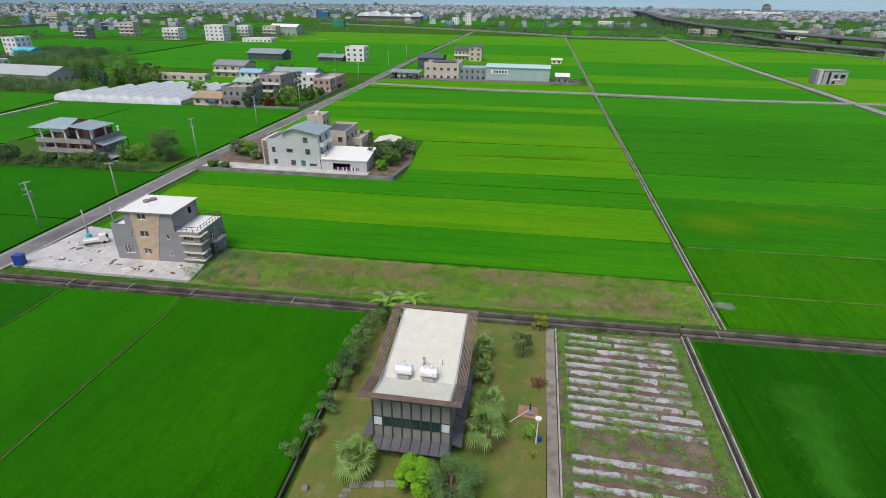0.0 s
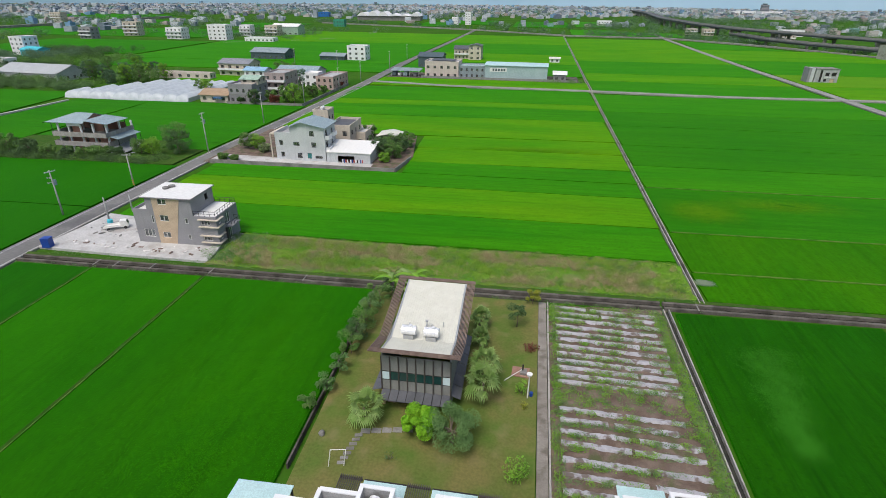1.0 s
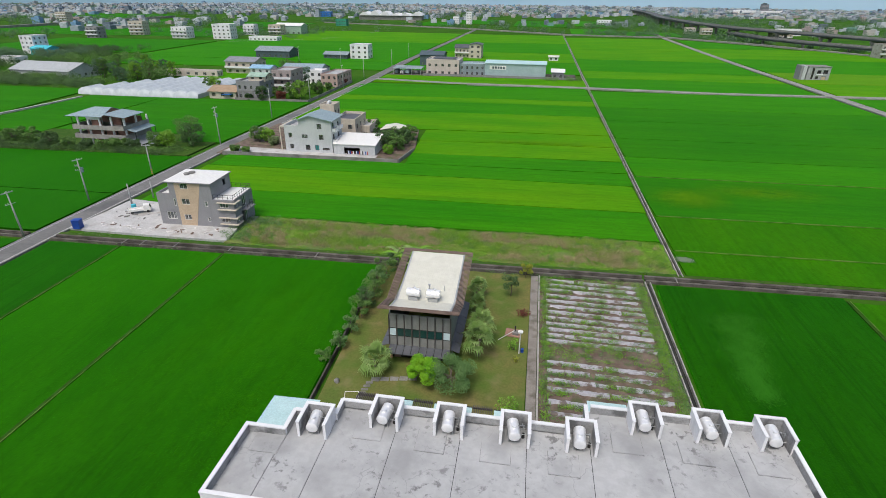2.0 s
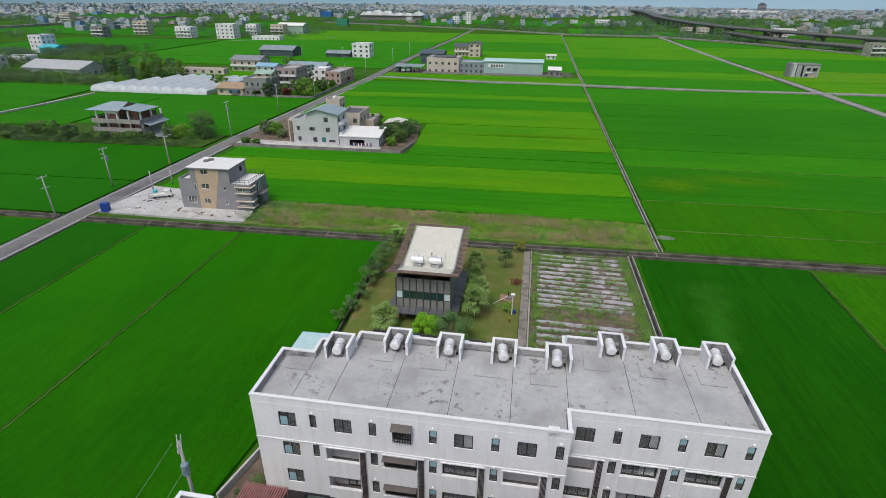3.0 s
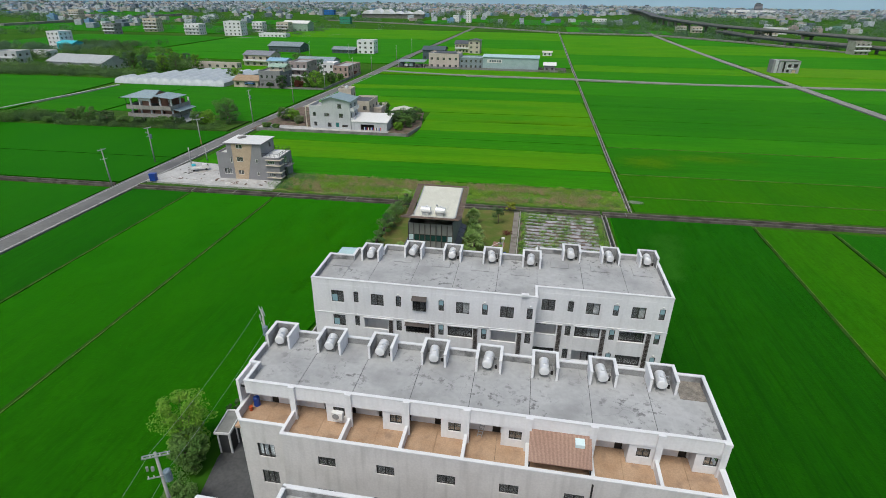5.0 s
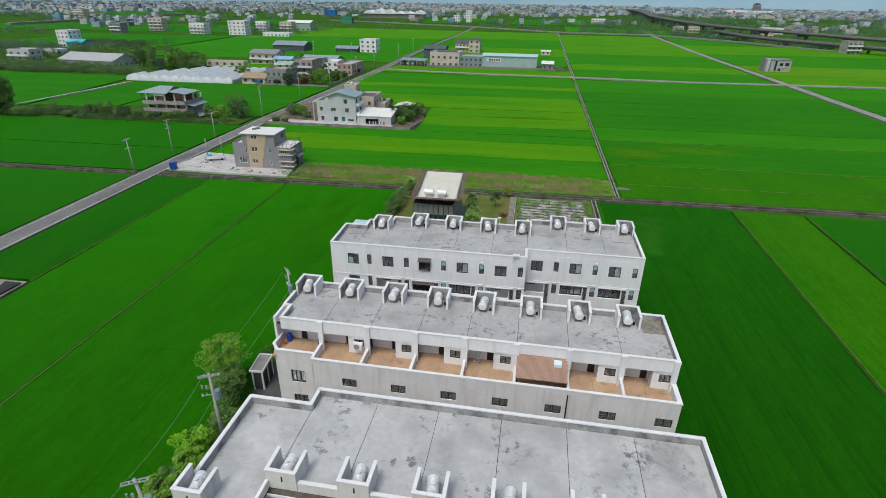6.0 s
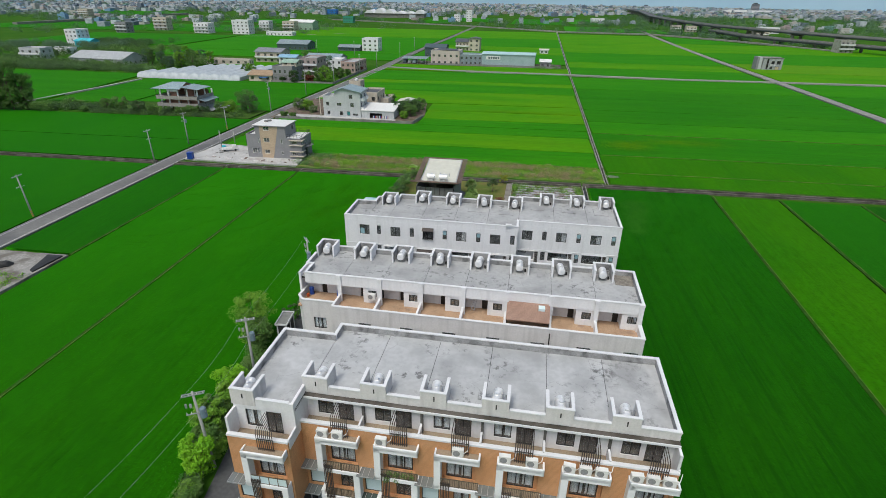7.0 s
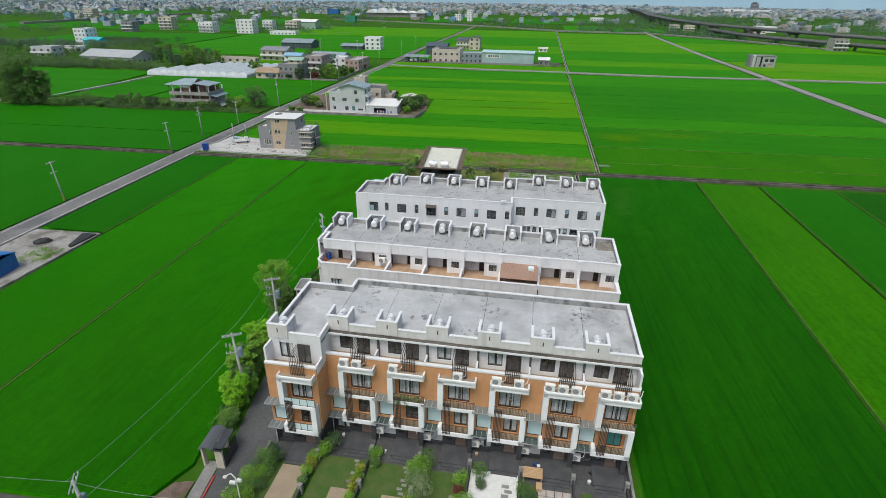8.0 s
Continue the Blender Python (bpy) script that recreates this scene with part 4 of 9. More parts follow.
for m, n, sd in ((LEAF_FRESH, 1300, 21), (LEAF_SOFT, 700, 22), (LEAF_PALE, 300, 23)):
    rng = random.Random(sd)
    bm = bmesh.new()
    for _ in range(n):
        y = rng.choice(row_ys) - 0.75 + rng.uniform(-0.35, 0.35)
        x = rng.uniform(7.4, 23.2)
        if noise.noise((x * 0.35, y * 0.3, sd)) < -0.05:
            continue
        leaves(bm, rng, (x, y, 0.55), (0.5, 0.32, 0.22), 26, 0.075, 0.7)
    for _ in range(int(n * 0.25)):
        x, y = rng.uniform(7.6, 23), rng.choice((rng.uniform(44.5, 48.2), rng.uniform(62, 66.2)))
        if noise.noise((x * 0.4, y * 0.4, sd + 9)) > -0.1:
            leaves(bm, rng, (x, y, 0.5), (0.5, 0.4, 0.2), 26, 0.075, 0.7)
    for _ in range(int(n * 0.4)):
        y = rng.uniform(30, 66)
        x = 23.0 + 0.012 * (y - 45) + rng.uniform(-0.9, 0.5) if rng.random() < 0.72 else 7.5 + 0.035 * (y - 45) + rng.uniform(-0.3, 0.6)
        leaves(bm, rng, (x, y, 0.55), (0.45, 0.45, 0.3), 26, 0.08, 0.7)
    mesh_thing("weeds", bm, m, "green weeds and crops between the mulch beds", "weeds", kind="stuff")

# ---- the three rows of terraced houses ----
def tank_thing(m, upright=False):
    t = thing("water_tank", "stainless steel drum water tank lying on a stand", "water tank", m, "roof water tanks")
    b = bmesh.new()
    r, h = 0.44, 0.84
    n = 20

    def turned(rings):
        prev = None
        for y, rr in rings:
            cur = [b.verts.new((rr * math.cos(6.2832 * i / n), y, 0.78 + rr * math.sin(6.2832 * i / n))) for i in range(n)]
            if prev:
                for i in range(n):
                    b.faces.new((prev[i], prev[(i + 1) % n], cur[(i + 1) % n], cur[i]))
            prev = cur

    turned([(-h, r), (0, r), (h, r)])
    for c in (-0.5, 0.5):
        turned([(h * c - 0.06, r + 0.002), (h * c - 0.055, r + 0.014), (h * c + 0.055, r + 0.014), (h * c + 0.06, r + 0.002)])
    turned([(-h, r), (-h - 0.05, r * 0.86)])
    turned([(-h - 0.05, r * 0.86), (-h - 0.09, r * 0.45), (-h - 0.10, 0.02)])
    turned([(h + 0.05, r * 0.86), (h, r)])
    turned([(h + 0.10, 0.02), (h + 0.09, r * 0.45), (h + 0.05, r * 0.86)])
    part("drum", b, STEEL, t, smooth=True)
    part("stand", B((-0.4, -0.34, -0.6, 0.6, 0.0, 0.42), (0.34, 0.4, -0.6, 0.6, 0.0, 0.42), (-0.4, 0.4, -0.6, -0.54, 0.3, 0.42), (-0.4, 0.4, 0.54, 0.6, 0.3, 0.42)), GALV, t)
    b = bmesh.new()
    tube(b, (0, -0.2, 1.2), (0, -0.2, 1.34), 0.16, 0.16, 10)
    part("lid", b, STEEL, t)
    b = bmesh.new()
    for p, q in (((0.3, 0.1, 1.1), (0.75, 0.1, 1.1)), ((0.75, 0.1, 1.1), (0.75, 0.1, 0.05)), ((0.45, -0.3, 0.55), (0.85, -0.3, 0.55)), ((0.75, 0.1, 0.6), (0.75, 0.9, 0.6))):
        tube(b, p, q, 0.03, n=6)
    part("pipe", b, GALV, t)
    b = bmesh.new()
    tube(b, (0.72, -0.05, 0.0), (0.72, -0.05, 0.42), 0.12, 0.1, 8)
    part("pump", b, FRAME, t)
    return t


TANK = tank_thing(pose(0, 0, -50))


def tanks_on(parent_pose, places, turns):
    for (u, v, z), a in zip(places, turns):
        copy_thing(TANK, parent_pose @ pose(u, v, z, 0, 0, a) @ Matrix.Diagonal((1, 0.86, 0.97, 1)))


def enclosure(parent, u0, u1, v0, v1, z0, z1, open_far, label=""):
    """Three walls round a roof tank, with a white coping."""
    t = 0.2
    b = B((u0, u0 + t, v0, v1, z0, z1 - 0.08), (u1 - t, u1, v0, v1, z0, z1 - 0.08))
    back = (u0 + t, u1 - t, v0, v0 + t, z0, z1 - 0.08) if open_far else (u0 + t, u1 - t, v1 - t, v1, z0, z1 - 0.08)
    box(b, *back)
    e = part("tank_enclosure", b, WHITE if not open_far else FAIRFACE, parent, label)
    if not open_far:
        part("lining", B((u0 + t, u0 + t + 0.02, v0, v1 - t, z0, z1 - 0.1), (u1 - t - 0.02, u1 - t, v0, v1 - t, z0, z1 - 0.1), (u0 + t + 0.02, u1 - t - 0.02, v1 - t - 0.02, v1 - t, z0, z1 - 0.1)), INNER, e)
    c = 0.03
    b = B((u0 - c, u0 + t + c, v0 - c, v1 + c, z1 - 0.08, z1), (u1 - t - c, u1 + c, v0 - c, v1 + c, z1 - 0.08, z1))
    box(b, u0 + t + c, u1 - t - c, back[2] - c, back[3] + c, z1 - 0.08, z1)
    part("coping", b, COPING, e)
    return e


def parapet(parent, segs, z0, z1, t=0.22, mid=(15, 4)):
    """Roof edge walls (u0, v0, u1, v1): plaster outside, weathered lining towards the roof's middle, coping on top."""
    top = z1
    for q, (u0, v0, u1, v1) in enumerate(segs):
        z1 = top + 0.004 * (q % 4)
        if abs(u1 - u0) > abs(v1 - v0):
            r = (min(u0, u1), max(u0, u1), v0 - t / 2, v0 + t / 2)
            ins = (r[0], r[1], r[3], r[3] + 0.03) if mid[1] > v0 else (r[0], r[1], r[2] - 0.03, r[2])
        else:
            r = (u0 - t / 2, u0 + t / 2, min(v0, v1), max(v0, v1))
            ins = (r[1], r[1] + 0.03, r[2], r[3]) if mid[0] > u0 else (r[0] - 0.03, r[0], r[2], r[3])
        p = part("parapet", B((*r, z0 - 0.25, z1 - 0.09)), WHITE, parent)
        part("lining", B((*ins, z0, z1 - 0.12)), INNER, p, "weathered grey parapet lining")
        part("coping", B((r[0] - 0.035, r[1] + 0.035, r[2] - 0.035, r[3] + 0.035, z1 - 0.09, z1)), COPING, p)


def roof_panels(parent, cuts, z, screed=ROOF, last=None):
    """Roof screed in bays (u0, u1, v0, v1) with dark joints between."""
    for q, (u0, u1, v0, v1) in enumerate(cuts):
        part("roof_bay", B((u0 + 0.022, u1 - 0.022, v0, v1, z - 0.12, z)), last if last and q == len(cuts) - 1 else screed, parent, "grey stained roof screed")
        part("roof_slab", B((u0, u1, v0, v1, z - 0.30, z - 0.05)), JOINT, parent)


def vent(parent, u, v, z):
    b = bmesh.new()
    bmesh.ops.create_uvsphere(b, u_segments=10, v_segments=6, radius=0.11)
    part("vent_cowl", b, WHITE_METAL, parent, "white wall vent", at=(u, v - 0.05, z), smooth=True)


def slats(parent, u0, u1, v0, v1, z0, z1, n, name="slat_screen", material=None):
    b = bmesh.new()
    for i in range(n):
        u = u0 + (u1 - u0) * (i + 0.5) / n
        box(b, u - 0.03, u + 0.03, v0, v1, z0, z1)
    box(b, u0, u1, (v0 + v1) / 2 - 0.02, (v0 + v1) / 2 + 0.02, z0 + 0.15, z0 + 0.2)
    box(b, u0, u1, (v0 + v1) / 2 - 0.02, (v0 + v1) / 2 + 0.02, z1 - 0.2, z1 - 0.15)
    return part(name, b, material or DARK_METAL, parent)


def shell(parent, u0, u1, v0, v1, floors, top, party):
    """Floors and cross walls inside, so that windows look into rooms."""
    b = bmesh.new()
    for z in floors:
        box(b, u0 + 0.25, u1 - 0.25, v0 + 0.25, v1 - 0.25, z - 0.15, z)
    for u in party:
        box(b, u - 0.1, u + 0.1, v0 + 0.25, v1 - 0.25, 0, top - 0.35)
    box(b, u0 + 0.25, u1 - 0.25, (v0 + v1) / 2, (v0 + v1) / 2 + 0.15, 0, top - 0.35)
    part("inner_structure", b, ROOM_SHADE, parent)


# --- row A: plain white backs, towards the paddies ---
POSE_A = pose(-16.42, 10.2, 0, 0, 0, -1.3)
row_a = thing("terraced_house_row", "four-storey white plastered terrace with flat grey roof and tank enclosures", "house row", POSE_A, "terraces")
ZR, ZP, ZB = 12.75, 13.45, 14.2
STEP = 2.3
joints = [0.0, 6.1, 10.9, 15.7, 20.5, 25.0]
joints_r = [25.0, 30.1, 34.9, 39.3]
FAR = 9.7


def a_wall(u0, u1, v, units, first=False):
    b, holes, wins = bmesh.new(), [], []
    if first:
        for z, h in ((10.5, 1.5), (7.35, 1.45), (4.2, 1.5)):
            holes.append((2.2, 3.65, z, z + h))
            wins.append((2.2, z, 1.45, h, "teal", 1))
        for z in (10.65, 7.5):
            holes.append((4.8, 5.35, z, z + 1.35))
            wins.append((4.8, z, 0.55, 1.35, "dark", 0))
    for k, o in enumerate(units):
        holes.append((o + 0.7, o + 2.15, 10.5, 11.95))
        wins.append((o + 0.7, 10.5, 1.45, 1.45, ("dark", "drawn", "drawn")[k % 3], 1))
        for z in (10.6, 7.4, 4.25):
            holes.append((o + 3.55, o + 4.15, z, z + 1.35))
            wins.append((o + 3.55, z, 0.6, 1.35, ("half", "dark", "half")[(k + int(z)) % 3], 0))
        for z in (7.35, 4.15):
            holes.append((o - 0.2, o + 2.55, z, z + 1.45))
    wall_u(b, u0, u1, 3.05, ZR, v, v + 0.2, holes)
    part("wall", b, WHITE, row_a, "white plastered wall with faint rain streaks")
    part("wall", B((u0 + 0.05, u1 - 0.05, v + 0.05, v + 0.2, 0, 3.0)), DARK_TILE, row_a, "dark grey tiled ground-floor wall")
    part("ledge", B((u0 - 0.03, u1 + 0.03, v - 0.06, v, 8.98, 9.08)), COPING, row_a)
    for u, z, w, h, fill, bars in wins:
        window(row_a, u, v, z, w, h, fill, bars)
        if w < 1:
            vent(row_a, u + 0.3, v, z + h + 0.25)
    if first:
        o = units[1]
        slats(row_a, o + 0.66, o + 2.2, v - 0.2, v - 0.16, 10.4, 11.95, 12, "window_grille", FRAME)
        bb = bmesh.new()
        extrude_profile(bb, [(v - 0.55, 11.85), (v - 0.004, 12.15), (v - 0.004, 12.2), (v - 0.55, 11.9)], o + 0.6, o + 2.25)
        part("awning", bb, DARK_METAL, row_a, "small brown metal awning")
    for k, o in enumerate(units):
        for j, z in enumerate((7.35, 4.15)):
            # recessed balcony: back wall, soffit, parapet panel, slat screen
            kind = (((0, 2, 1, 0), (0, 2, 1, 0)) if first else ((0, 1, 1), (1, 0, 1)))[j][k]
            # behind glazing, shade is put into the back wall's dark colour
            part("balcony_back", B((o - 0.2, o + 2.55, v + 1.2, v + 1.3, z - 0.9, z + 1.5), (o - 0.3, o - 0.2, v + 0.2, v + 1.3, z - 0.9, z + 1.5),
                                   (o + 2.55, o + 2.65, v + 0.2, v + 1.3, z - 0.9, z + 1.5)), ROOM_SHADE if kind else WHITE, row_a)
            part("balcony_floor", B((o - 0.2, o + 2.55, v + 0.2, v + 1.2, z - 0.95, z - 0.85)), ROOM_SHADE, row_a)
            part("balcony_panel", B((o - 0.28, o + 2.6, v - 0.12, v - 0.004, z - (1.1 if j else 1.75), z + 0.05)), WHITE, row_a, "white balcony front panel")
            if j == 0:
                part("ledge", B((o - 0.35, o + 3.2, v - 0.16, v - 0.004, z + 1.47, z + 1.57)), COPING, row_a)
            if kind == 0:
                if j:
                    window(row_a, o + 1.0, v + 1.04, z - 0.8, 1.5, 2.2, "dark", 1)
                else:
                    window(row_a, o + 0.35, v + 1.04, z + 0.55, 1.1, 0.8, "dark", 1)
            else:
                if kind == 2:
                    slats(row_a, o - 0.15, o + 2.5, v + 0.02, v + 0.06, z, z + 1.45, 16, "window_grille", FRAME)
                window(row_a, o - 0.15, v + 0.15, z + 0.05, 2.65, 1.4, "drawn" if (k, j) == (1, 0) and not first else "dark", 2)
            if kind == 2:
                bb = bmesh.new()
                extrude_profile(bb, [(v - 0.55, z + 1.2), (v - 0.004, z + 1.42), (v - 0.004, z + 1.46), (v - 0.55, z + 1.24)], o - 0.2, o + 2.55)
                part("awning", bb, DARK_METAL, row_a, "small brown metal awning")
            slats(row_a, o + 2.68, o + 3.15, v - 0.14, v - 0.08, z - (1.1 if j else 1.7), z + 1.45, 5)


a_wall(0.0, 25.0, 0.0, joints[1:5], True)
a_wall(25.0, 39.3, STEP, [24.95, 29.75, 34.55])
b = bmesh.new()
wall_v(b, 0.2, 6.2, 0, ZR, 0.0, 0.2)
wall_v(b, 0.2, STEP, 3.05, ZR, 24.8, 25.0)
wall_v(b, STEP + 0.2, 12.2, 0, ZR, 39.1, 39.3)
wall_u(b, 0.0, 3.0, 0, ZR, 6.0, 6.2)
wall_u(b, 3.0, 6.2, 0, ZR, 7.9, 8.1)
wall_u(b, 6.2, 25.0, 0, ZR, FAR - 0.2, FAR)
wall_v(b, 8.1, FAR - 0.2, 0, ZR, 6.0, 6.2)
wall_u(b, 25.0, 39.3, 0, ZR, 12.1, 12.3)
wall_v(b, 6.2, 7.9, 0, ZR, 2.8, 3.0)
part("wall", b, WHITE, row_a)
shell(row_a, 0.2, 25.0, 1.3, 6.0, (3.2, 6.3, 9.5), ZR, joints[1:5])
shell(row_a, 25.1, 39.0, STEP + 1.3, 11.8, (3.2, 6.3, 9.5), ZR, joints_r[1:3])
bays = [(0.2, 3.0, 0.1, 6.1), (3.0, 6.1, 0.1, 8.0)] + [(a, c, 0.1, FAR - 0.1) for a, c in zip(joints[1:], joints[2:])]
bays += [(a, c, STEP + 0.1, 12.2) for a, c in zip(joints_r, joints_r[1:])]
roof_panels(row_a, bays, ZR)
for u, v in ((1.0, 4.3), (7.9, 6.6), (12.6, 6.2), (17.3, 6.0), (22.0, 5.7), (26.6, 8.4), (31.3, 8.2), (36.1, 8.0)):
    hatch = part("roof_hatch", B((u, u + 2.1, v, v + 2.0, ZR, ZR + 0.07)), ROOF, row_a)
    part("seal", B((u - 0.03, u + 2.13, v - 0.035, v - 0.002, ZR, ZR + 0.025), (u - 0.03, u - 0.002, v, v + 2.0, ZR, ZR + 0.025), (u + 2.102, u + 2.13, v, v + 2.0, ZR, ZR + 0.025), (u - 0.03, u + 2.13, v + 2.002, v + 2.03, ZR, ZR + 0.025)), INNER, hatch)
parapet(row_a, [(0.0, 0.12, 25.1, 0.12), (0.12, 0.24, 0.12, 6.1), (0.0, 6.1, 3.1, 6.1), (3.0, 6.2, 3.0, 8.1), (3.0, 8.1, 4.2, 8.1), (6.2, 8.1, 6.2, FAR), (6.2, FAR, 8.9, FAR), (24.9, 0.24, 24.9, STEP),
                (24.8, STEP + 0.12, 39.3, STEP + 0.12), (39.18, STEP + 0.24, 39.18, 12.2), (25.3, 12.2, 28.0, 12.2), (30.2, 12.2, 32.6, 12.2), (34.9, 12.2, 37.0, 12.2),
                (24.9, FAR, 24.9, 12.2)], ZR, ZP, mid=(20, 5))
tank_us = [3.95, 8.9, 13.7, 18.5, 23.2]
parapet(row_a, [(a + 2.2, FAR, c, FAR) for a, c in zip(tank_us[1:], tank_us[2:])], ZR, ZP)
spots = []
for u in tank_us:
    far = 8.25 if u < 5 else FAR + 0.15
    enclosure(row_a, u, u + 2.2, far - 2.15, far, ZR, ZB, False)
    spots.append((u + 1.0, far - 1.2, ZR))
for u in (28.0, 32.6, 37.0):
    enclosure(row_a, u, u + 2.15, 10.2, 12.4, ZR, ZB, False)
    spots.append((u + 1.0, 11.15, ZR))
tanks_on(POSE_A, spots, [4, -6, 2, 8, -3, 1, 5, -5])
part("downpipe_box", B((23.3, 24.1, -0.25, 0.2, 13.45, 13.7), (23.25, 23.4, -0.12, -0.02, 11.6, 13.45)), WHITE, row_a)
# slat pergolas and sheet roofs behind the far parapet
for u in (6.75, 11.45, 16.25):
    p = part("pergola", B((u - 0.05, u + 1.55, 11.75, 11.87, 12.1, 12.22)), DARK_METAL, row_a, "dark brown slat pergola over a rear balcony")
    for i in range(11):
        part("slat", B((u + 0.145 * i, u + 0.145 * i + 0.055, FAR + 0.02, 11.95, 12.22, 12.34)), DARK_METAL, p)
for u0, u1 in ((8.42, 11.36), (13.12, 16.16), (17.92, 20.2)):
    part("sheet_roof", B((u0, u1, FAR + 0.02, 11.8, 12.1, 12.16)), PALE_TEAL, row_a, "pale teal sheet roof over a rear balcony")
    part("sheet_edge", B((u0, u1, 11.8, 11.9, 12.06, 12.18)), FRAME, row_a)
part("sheet_roof", B((25.3, 28.4, 12.42, 14.2, 12.1, 12.16)), PALE_TEAL, row_a, "pale teal sheet roof over a rear balcony")
bm = bmesh.new()
prism(bm, [(-0.05, 6.24), (2.86, 6.24), (2.86, 8.24), (3.9, 8.24), (3.9, 10.6), (0.0, 10.5)], 12.1, 12.18)
part("sheet_roof", bm, PALE_TEAL, row_a, "pale teal sheet roof over a rear balcony")
part("post", B((0.0, 0.12, 10.3, 10.42, 0, 12.1), (3.75, 3.87, 10.3, 10.42, 0, 12.1)), DARK_METAL, row_a)
# canopies and pergolas at the foot of row A
for k, o in enumerate([1.0] + joints[1:5]):
    p = part("pergola", B((o, o + 2.6, -2.2, -2.1, 2.75, 2.87)), DARK_METAL, row_a, "dark brown slat pergola over a back door")
    for i in range(13):
        part("slat", B((o + 0.2 * i, o + 0.2 * i + 0.07, -2.4, -0.02, 2.87, 3.0)), DARK_METAL, p)
    part("canopy", B((o + 2.8, o + 4.3, -1.5, -0.02, 2.7, 2.76)), SMOKE_GLASS, row_a, "grey-green glass canopy")
for k, o in enumerate([25.1, 29.9, 34.7]):
    can = part("canopy", B((o, o + 4.2, STEP - 1.7, STEP - 0.02, 2.85, 2.9)), SMOKE_GLASS, row_a, "grey-green glass canopy")
    for i in range(6):
        part("canopy_bar", B((o + 0.82 * i, o + 0.82 * i + 0.06, STEP - 1.72, STEP - 0.02, 2.9, 2.96)), GALV, can)
    gate = part("carport_frame", B((o + 0.2, o + 4.0, STEP - 3.1, STEP - 2.95, 2.1, 2.35), (o + 0.2, o + 0.4, STEP - 3.1, STEP - 2.95, 0, 2.1), (o + 3.8, o + 4.0, STEP - 3.1, STEP - 2.95, 0, 2.1)), WHITE, row_a, "white carport gate frame")
    part("gate_leaf", B((o + 0.45, o + 3.75, STEP - 3.06, STEP - 3.0, 0.15, 1.7)), FRAME, gate, "dark metal gate")

# --- row B: roof terraces ---
POSE_B = pose(-11.65, -6.85, 0, 0, 0, -2.0)
row_b = thing("terraced_house_row", "four-storey white terrace with tiled roof terraces and flat grey roof", "house row", POSE_B, "terraces")
BR, BP, BB, BT = 12.45, 13.12, 13.9, 9.75
U = 4.82
NU = 7
b = bmesh.new()
VB = 1.2
for k in range(-1, NU):
    o = k * U
    door_open = [(o + 2.0, o + 2.65, BT, BT + 2.0)]
    wall_u(b, o, o + 2.75, BT, BR - 0.3, VB, VB + 0.2, [] if k == 4 else door_open)
    w = (o + 3.35, o + 4.35, BT + 0.75, BT + 1.65)
    if k >= 0:
        wall_u(b, o + 2.75, o + U, BT, BR - 0.3, -0.1, 0.1, [w])
        wall_v(b, 0.1, VB, BT, BR - 0.3, o + 2.75, o + 2.9)
        window(row_b, w[0], -0.1, w[2], 1.0, 0.9, "dark", 1)
    else:
        wall_u(b, o + 2.75, o + U, BT, BR - 0.3, VB, VB + 0.2)
        window(row_b, o + 3.1, VB - 0.02, BT + 1.0, 1.0, 0.8, "dark", 1)
part("wall", b, WHITE, row_b, "white terrace back wall")
for k in range(-1, NU):
    o = k * U
    if k != 4:
        part("door", B((o + 2.05, o + 2.6, VB + 0.06, VB + 0.12, BT, BT + 1.98)), FRAME, row_b, "dark metal terrace door")
b = B((-4.2, 33.74, -0.22, 0.0, 11.75, BP - 0.09))
part("roof_beam", b, WHITE, row_b, "white beam across the terraces")
part("coping", B((-4.25, 33.78, -0.26, 0.03, BP - 0.09, BP)), COPING, row_b)
for k in range(0, NU + 1):
    u = min(k * U, 33.5)
    part("pillar", B((u - 0.24, u + 0.24, -0.42, -0.2, BT - 0.2, BP - 0.2), (u - 0.27, u + 0.27, -0.46, -0.16, BP - 0.2, BP + 0.02)), WHITE, row_b)
for k in range(0, NU + 1):
    u = min(k * U, 33.5)
    e = part("terrace_partition", B((u - 0.09, u + 0.09, -2.85, -0.42, BT, BT + 0.85)), WHITE, row_b)
    part("coping", B((u - 0.13, u + 0.13, -2.9, -0.42, BT + 0.85, BT + 0.93)), COPING, e)
VF = -3.0
b = bmesh.new()
holes = []
for k in range(0, NU):
    holes.append((k * U + 2.95, k * U + 4.4, 7.85, 8.8))
    holes.append((k * U + 2.6, k * U + 4.2, 3.9, 5.1))
wall_u(b, 0, 33.74, 0, BT + 0.85, VF, VF + 0.22, holes)
wall_v(b, VF + 0.22, 7.4, 0, BT, 33.5, 33.74)
wall_v(b, VF + 0.22, 0, BT, BT + 0.85, 33.5, 33.74)
part("wall", b, FAIRFACE, row_b, "grey board-marked concrete wall")
for h in holes:
    window(row_b, h[0], VF, h[2], h[1] - h[0], h[3] - h[2], "dark", 1)
part("coping", B((-0.05, 33.8, VF - 0.04, VF + 0.26, BT + 0.85, BT + 0.95)), COPING, row_b)
part("coping", B((33.46, 33.8, VF + 0.26, -0.2, BT + 0.85, BT + 0.95)), COPING, row_b)
# first unit, set back with a chamfered corner
b = bmesh.new()
wall_u(b, -3.9, 0.0, 0, BT + 0.85, -2.2, -2.0, [(-2.7, -1.2, 6.9, 8.4), (-2.7, -1.2, 3.8, 5.3)])
prism(b, [(-4.7, -1.3), (-3.9, -2.2), (-3.9, -2.0), (-4.5, -1.3)], 0, BT + 0.85)
